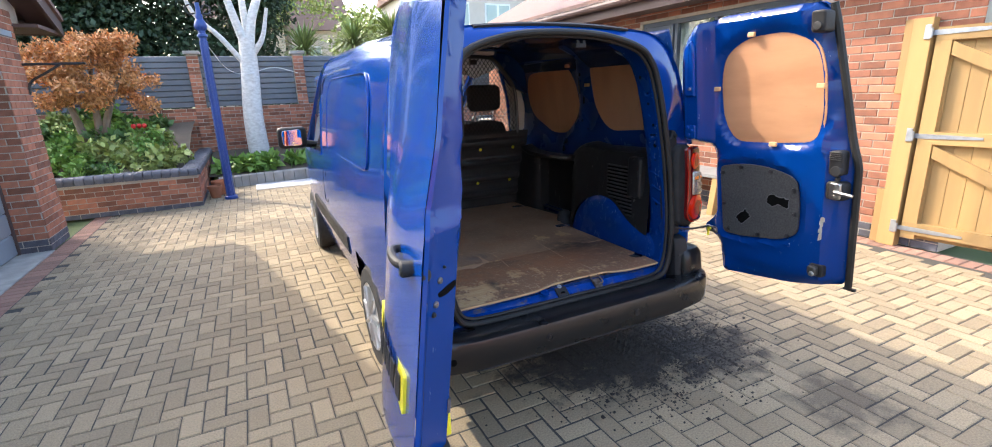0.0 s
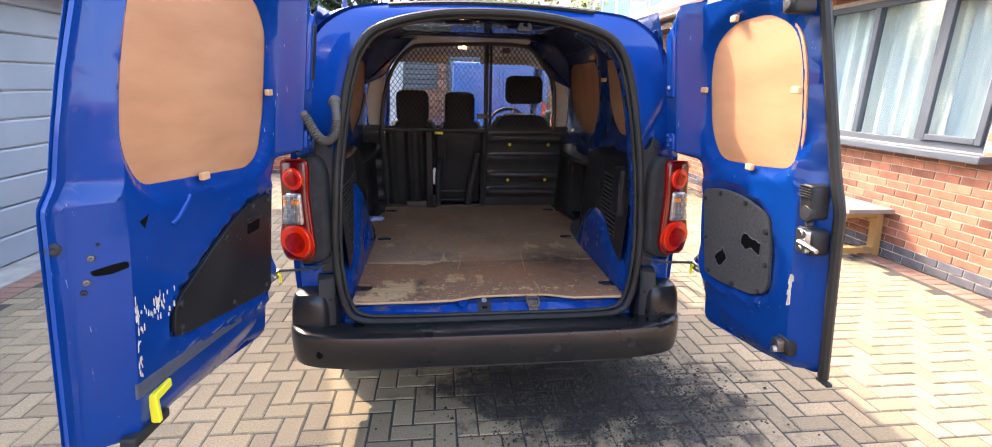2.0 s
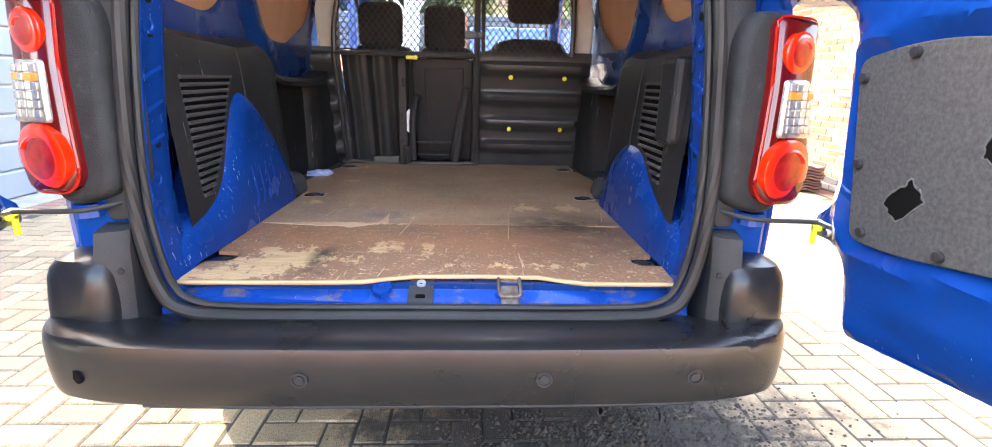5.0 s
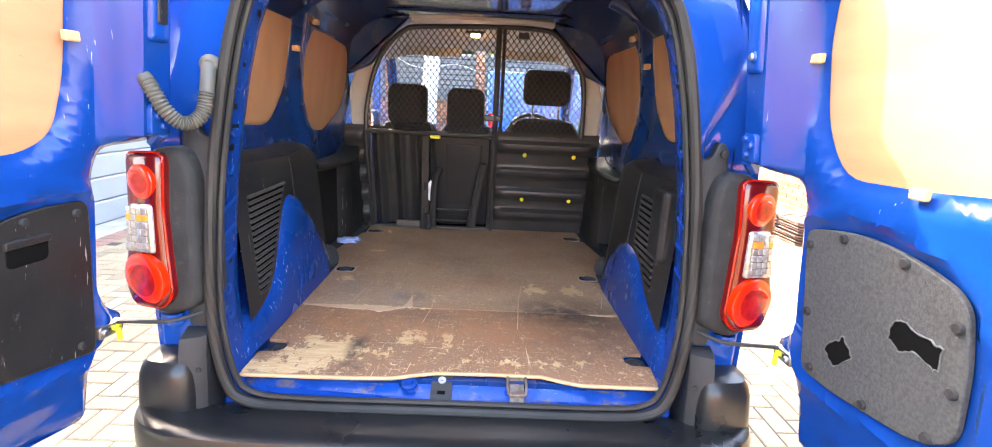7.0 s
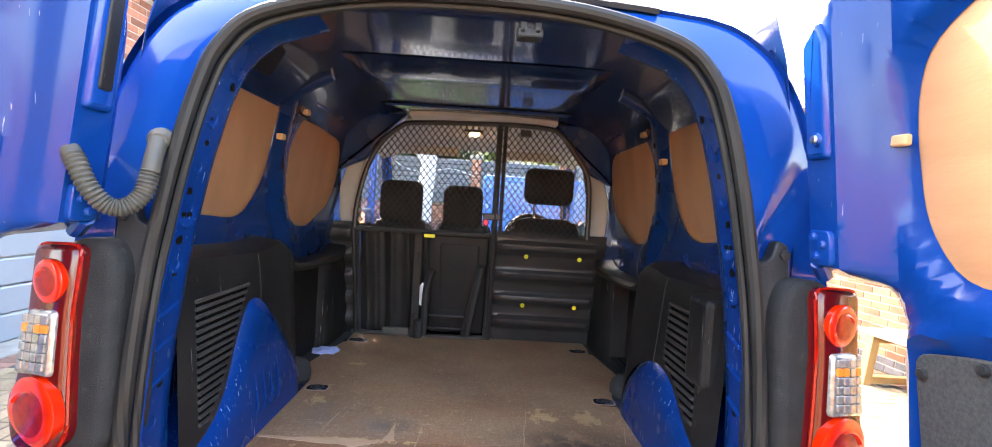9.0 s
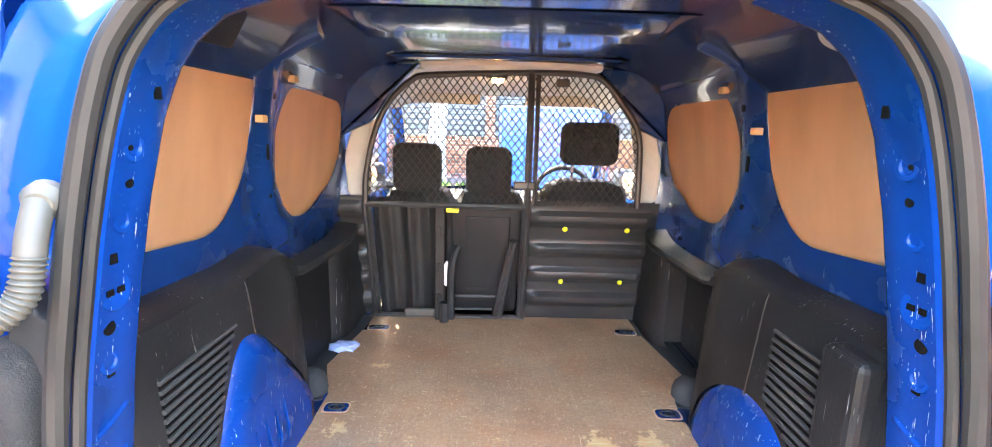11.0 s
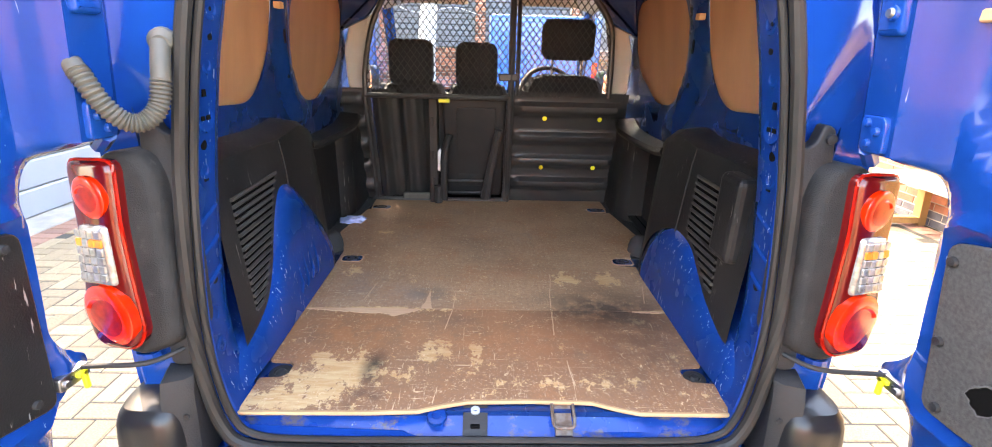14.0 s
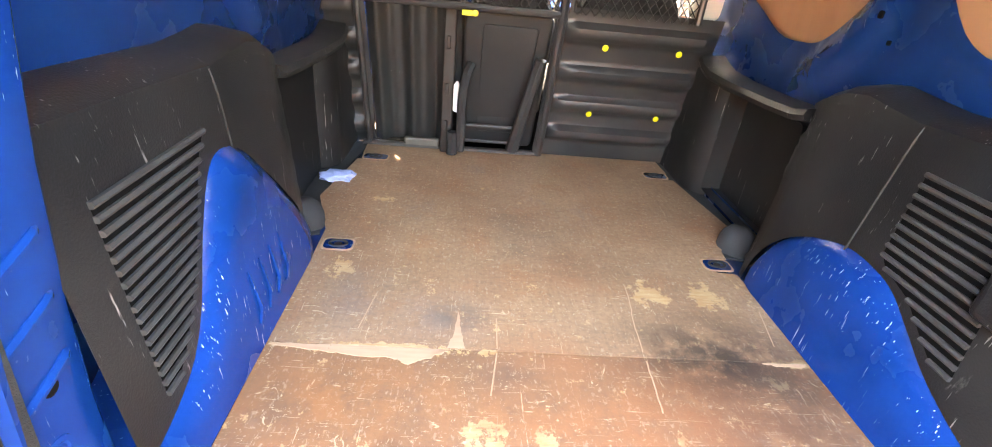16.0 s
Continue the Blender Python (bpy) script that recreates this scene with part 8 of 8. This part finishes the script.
def house(name, label, x0, x1, y0, y1, h, ridge, mat, wins, frame_mat):
    ob = thing(name, label, "house")
    part("wall", box(B(), (x0, y0, 0), (x1, y1, h)), mat, ob)
    bm = B()
    ym = (y0 + y1) / 2
    loft(bm, [[(x, y0 - 0.3, h - 0.05), (x, ym, ridge), (x, y1 + 0.3, h - 0.05)] for x in (x0 - 0.2, x1 + 0.2)])
    part("roof", bm, M_SLATE, ob)
    for x, z, w, hh in wins:
        wd = part("window", box(B(), (x - w / 2, y0 - 0.04, z), (x + w / 2, y0 + 0.02, z + hh), 0.01), frame_mat, ob)
        for dx in (-w / 4, w / 4):
            part("pane", box(B(), (x + dx - w / 4 + 0.05, y0 - 0.05, z + 0.06), (x + dx + w / 4 - 0.05, y0 - 0.045, z + hh - 0.06)), M_PANE, wd)
    return ob
M_PANE = material("dark reflecting pane", (0.25, 0.33, 0.32), 0.08, second=(0.4, 0.45, 0.42), scale=1.5, coat=0.5)
far = house("far_house", "pale rendered house with a brown tiled roof", 4.6, 12, 15, 21, 5.2, 7.2, M_RENDER, [(5.6, 3.4, 1.0, 1.1), (7.2, 3.4, 1.0, 1.1), (9.2, 3.4, 1.2, 1.1)], M_WHITE)
bm = box(B(), (6.0, 17.6, 6.9), (6.7, 18.2, 8.4))
part("chimney", bm, M_BRICK, far)
for x in (6.2, 6.5):
    bm = B()
    disc(bm, (x, 17.9, 8.4), (0, 0, 1), [(0.1, 0), (0.12, 0.3), (0.08, 0.3)], 12)
    part("chimney_pot", bm, material("clay pot", (0.45, 0.16, 0.07), 0.9, scale=8), far)
bm = B()
tube(bm, [(6.1, 17.8, 8.3), (6.1, 17.8, 10.0)], 0.02, 5)
for z in (9.3, 9.6, 9.9):
    tube(bm, [(5.7, 17.8, z), (6.5, 17.8, z)], 0.015, 4)
part("aerial", bm, M_STEEL, far)
house("red_roof_house", "house with a red tiled roof beyond the hedge", -3, 4, 26, 32, 4.8, 8.0, M_RENDER, [(-1, 2.8, 1.2, 1.2), (2, 2.8, 1.2, 1.2)], M_WHITE)
tagged(part("wall_behind", box(B(), (-9, -9.3, 0), (4.5, -9.0, 2.0)), M_BRICK), "brick boundary wall across the drive", "wall", kind="structure")

# loose grit on the drive behind the van
rgp = np.random.RandomState(3)
V, F = [], []
for i in range(7000):
    x, y = rgp.normal((0.62, 0.12), (0.30, 0.22))
    r = rgp.uniform(0.0015, 0.006) if i % 12 else rgp.uniform(0.005, 0.011)
    n = len(V)
    V += [(x - r, y - r, 0.0), (x + r, y - r * 0.7, 0.0), (x + r * 0.6, y + r, 0.0), (x - r, y + r * 0.8, 0.0), (x + r * 0.1, y, r * 1.1)]
    F += [(n, n + 1, n + 4), (n + 1, n + 2, n + 4), (n + 2, n + 3, n + 4), (n + 3, n, n + 4)]
tagged(joined("grit", V, F, material("dark grit", (0.032, 0.027, 0.022), 0.9, per="island", spread=0.5, scale=20)), "loose dark grit scattered on the paving", "grit", kind="stuff")


# ---- pieces: bricks and paving blocks ----
def brick_mesh(name, l, h, d, mat):
    """One brick: l along u, d out of the wall, h up, its face edges eased."""
    e = 0.004
    V = [(0, 0, 0), (l, 0, 0), (l, 0, h), (0, 0, h), (0, d - e, 0), (l, d - e, 0), (l, d - e, h), (0, d - e, h), (e, d, e), (l - e, d, e), (l - e, d, h - e), (e, d, h - e)]
    F = [(4, 5, 9, 8), (5, 6, 10, 9), (6, 7, 11, 10), (7, 4, 8, 11), (8, 9, 10, 11), (0, 1, 5, 4), (1, 2, 6, 5), (2, 3, 7, 6), (3, 0, 4, 7)]
    return V, F


def lay(parent, origin, u, out, length, z0, z1, holes=(), singles=None, dark=0.0, seed=0, offset=0.0, name="brick"):
    """A face of stretcher-bond brickwork; singles: a stretch (u0, u1, z0, z1) laid as objects of their own."""
    rg = random.Random(seed)
    O, U, N = Vector(origin), Vector(u), Vector(out)
    BL, BH, MJ, D = 0.215, 0.065, 0.010, 0.012
    V, F, VD, FD = [], [], [], []
    shared = {}
    course = 0
    z = z0
    while z + BH <= z1 + 0.02:
        k = -0.1125 * (course % 2) - offset
        while k < length:
            a, b = max(0, k), min(length, k + BL)
            if b - a > 0.03 and not any(a < h[1] - 0.02 and b > h[0] + 0.02 and z < h[3] - 0.02 and z + BH > h[2] + 0.02 for h in holes):
                is_dark = z - z0 < dark
                proud = rg.uniform(-0.0015, 0.0015)
                if singles and singles[0] <= a <= singles[1] and singles[2] <= z <= singles[3]:
                    key = (round(b - a, 3), is_dark)
                    if key not in shared:
                        v, f = brick_mesh("brick", b - a, BH, D, None)
                        me = bpy.data.meshes.new("brick")
                        me.from_pydata(v, [], f)
                        me.materials.append(M_ENGB_P if is_dark else M_BRICK_P)
                        shared[key] = me
                    ob = new(name, shared[key])
                    ob.parent = parent
                    p = O + U * a + N * (proud - 0.005) + Vector((0, 0, z))
                    ob.matrix_local = Matrix.Translation(p) @ Matrix((U, N, Vector((0, 0, 1)))).transposed().to_4x4()
                else:
                    v, f = brick_mesh("brick", b - a, BH, D, None)
                    VV, FF = (VD, FD) if is_dark else (V, F)
                    n = len(VV)
                    VV += [tuple(O + U * (a + q[0]) + N * (q[1] + proud - 0.005) + Vector((0, 0, z + q[2]))) for q in v]
                    FF += [tuple(i + n for i in q) for q in f]
            k += BL + MJ
        z += BH + MJ
        course += 1
    for vv, ff, mt in ((V, F, M_BRICK), (VD, FD, M_ENGB)):
        if vv:
            tagged(joined("brickwork", vv, ff, mt, parent), kind="stuff")


lay(wall_house, (4.13, HY0, 0.005), (0, 1, 0), (-1, 0, 0), HY1 - HY0, 0.0, HZ, [(WIN_Y0 - HY0, WIN_Y1 - HY0, WIN_Z0 - 0.07, WIN_Z1)], (0.0, 3.4, 0, 1.05), 0.10, 1)
lay(garage, (-3.567, 5.107, 0), (0, 1, 0), (1, 0, 0), 0.64, 0.0, 2.66, (), (0, 9, 0, 9), 0.14, 2)
lay(garage, (-3.86, 5.107, 0), (1, 0, 0), (0, -1, 0), 0.293, 0.0, 2.66, (), (0, 9, 0, 9), 0.14, 3, 0.05)
lay(garage, (-3.575, 0.2, 2.62), (0, 1, 0), (1, 0, 0), 4.9, 0.0, 0.22, (), None, 0.0, 4)
lay(garage, (-3.575, 1.4, 2.85), (0, 1, 0), (1, 0, 0), 3.0, 0.0, 0.45, (), None, 0.0, 14)
lay(planter, (PX1 - 0.007, PY0 + 0.0, 0), (0, 1, 0), (1, 0, 0), PY1 - PY0, 0.0, 0.47, (), (0, 1.5, 0, 9), 0.07, 6)
lay(planter, (PX0, PY0 + 0.007, 0), (1, 0, 0), (0, -1, 0), PX1 - PX0, 0.0, 0.47, (), (0, 9, 0, 9), 0.07, 5)
lay(wall_back, (-9, 10.507, 0.0), (1, 0, 0), (0, -1, 0), 15, 0.0, 1.40, (), None, 0.0, 7)
for i, x in enumerate(PIERS):
    lay(wall_back, (x - 0.105, 10.45, 0.0), (1, 0, 0), (0, -1, 0), 0.215, 0.0, 2.47, (), (0, 1, 0, 3) if i in (1, 2) else None, 0.0, 20 + i)

# bullnose coping
def coping(a, b, out):
    A, Bv, N = Vector(a), Vector(b), Vector(out)
    L = (Bv - A).length
    U = (Bv - A).normalized()
    me = None
    n = int(L / 0.115)
    for i in range(n):
        if me is None:
            bm = B()
            prof = [(0.03, 0), (0.03, 0.05)] + [(0.03 - 0.055 * (1 - math.cos(t)), 0.05 + 0.055 * math.sin(t)) for t in np.linspace(0.3, 1.57, 5)] + [(-0.21, 0.105), (-0.22, 0.06), (-0.22, 0)]
            loft(bm, [[(u, w, z) for w, z in prof] for u in (0.003, 0.109)])
            bmesh.ops.recalc_face_normals(bm, faces=bm.faces)
            me = bpy.data.meshes.new("coping_brick")
            bm.to_mesh(me)
            bm.free()
            me.materials.append(M_ENGB_P)
        ob = new("coping_brick", me)
        ob.parent = planter
        ob.matrix_local = Matrix.Translation(A + U * (i * L / n)) @ Matrix((U, N, Vector((0, 0, 1)))).transposed().to_4x4()
coping((PX0, PY0, 0.485), (PX1, PY0, 0.485), (0, -1, 0))
coping((PX1, PY0 + 0.03, 0.485), (PX1, PY1, 0.485), (1, 0, 0))

# herringbone paving
def paver(l, w, mat_key):
    e, t = 0.006, 0.05
    V = [(0, 0, -t), (l, 0, -t), (l, w, -t), (0, w, -t), (0, 0, -e), (l, 0, -e), (l, w, -e), (0, w, -e), (e, e, 0), (l - e, e, 0), (l - e, w - e, 0), (e, w - e, 0)]
    F = [(8, 9, 10, 11), (4, 5, 9, 8), (5, 6, 10, 9), (6, 7, 11, 10), (7, 4, 8, 11), (0, 1, 5, 4), (1, 2, 6, 5), (2, 3, 7, 6), (3, 0, 4, 7)]
    return V, F


rg = random.Random(77)
V, F, VR, FR = [], [], [], []
U1, G = 0.1025, 0.005
meshes = {}
for key, (l, w) in {"h": (2 * U1 - G, U1 - G), "v": (U1 - G, 2 * U1 - G)}.items():
    v, f = paver(l, w, None)
    me = bpy.data.meshes.new("paving_block")
    me.from_pydata(v, [], f)
    me.materials.append(M_PAVE_P)
    meshes[key] = (me, v, f)
X0, X1, Y0, Y1 = -3.34, 3.90, -4.2, 9.3
nx, ny = int((X1 - X0) / U1), int((Y1 - Y0) / U1)
for i in range(-1, nx + 1):
    for j in range(-1, ny + 1):
        r = (i - j) % 4
        if r not in (0, 3):
            continue
        key = "h" if r == 0 else "v"
        me, v, f = meshes[key]
        x, y = X0 + i * U1, Y0 + j * U1
        dz = rg.uniform(-0.0025, 0.0015) + 0.004 * noise.noise((x, y, 0))
        if x > X1 - (0.2 if key == "h" else 0.1) or x < X0 or y < Y0:
            continue
        if -1.55 < x < 1.35 and -1.6 < y < 0.42:
            ob = new("paving_block", me)
            ob.parent = paving
            ob.location = (x, y, dz)
        else:
            n = len(V)
            V += [(x + a, y + b, c + dz) for a, b, c in v]
            F += [tuple(q + n for q in g) for g in f]
tagged(joined("paving_blocks", V, F, M_PAVE, paving), kind="stuff")
v, f = paver(0.197, 0.0975, None)
for xa in (-3.545, 3.905):
    for j in range(130):
        y = Y0 + j * U1
        n = len(VR)
        dz = rg.uniform(-0.002, 0.002)
        VR += [(xa + a, y + b, c + dz) for a, b, c in v]
        FR += [tuple(q + n for q in g) for g in f]
tagged(joined("border_blocks", VR, FR, M_PAVE_RED, paving), kind="stuff")
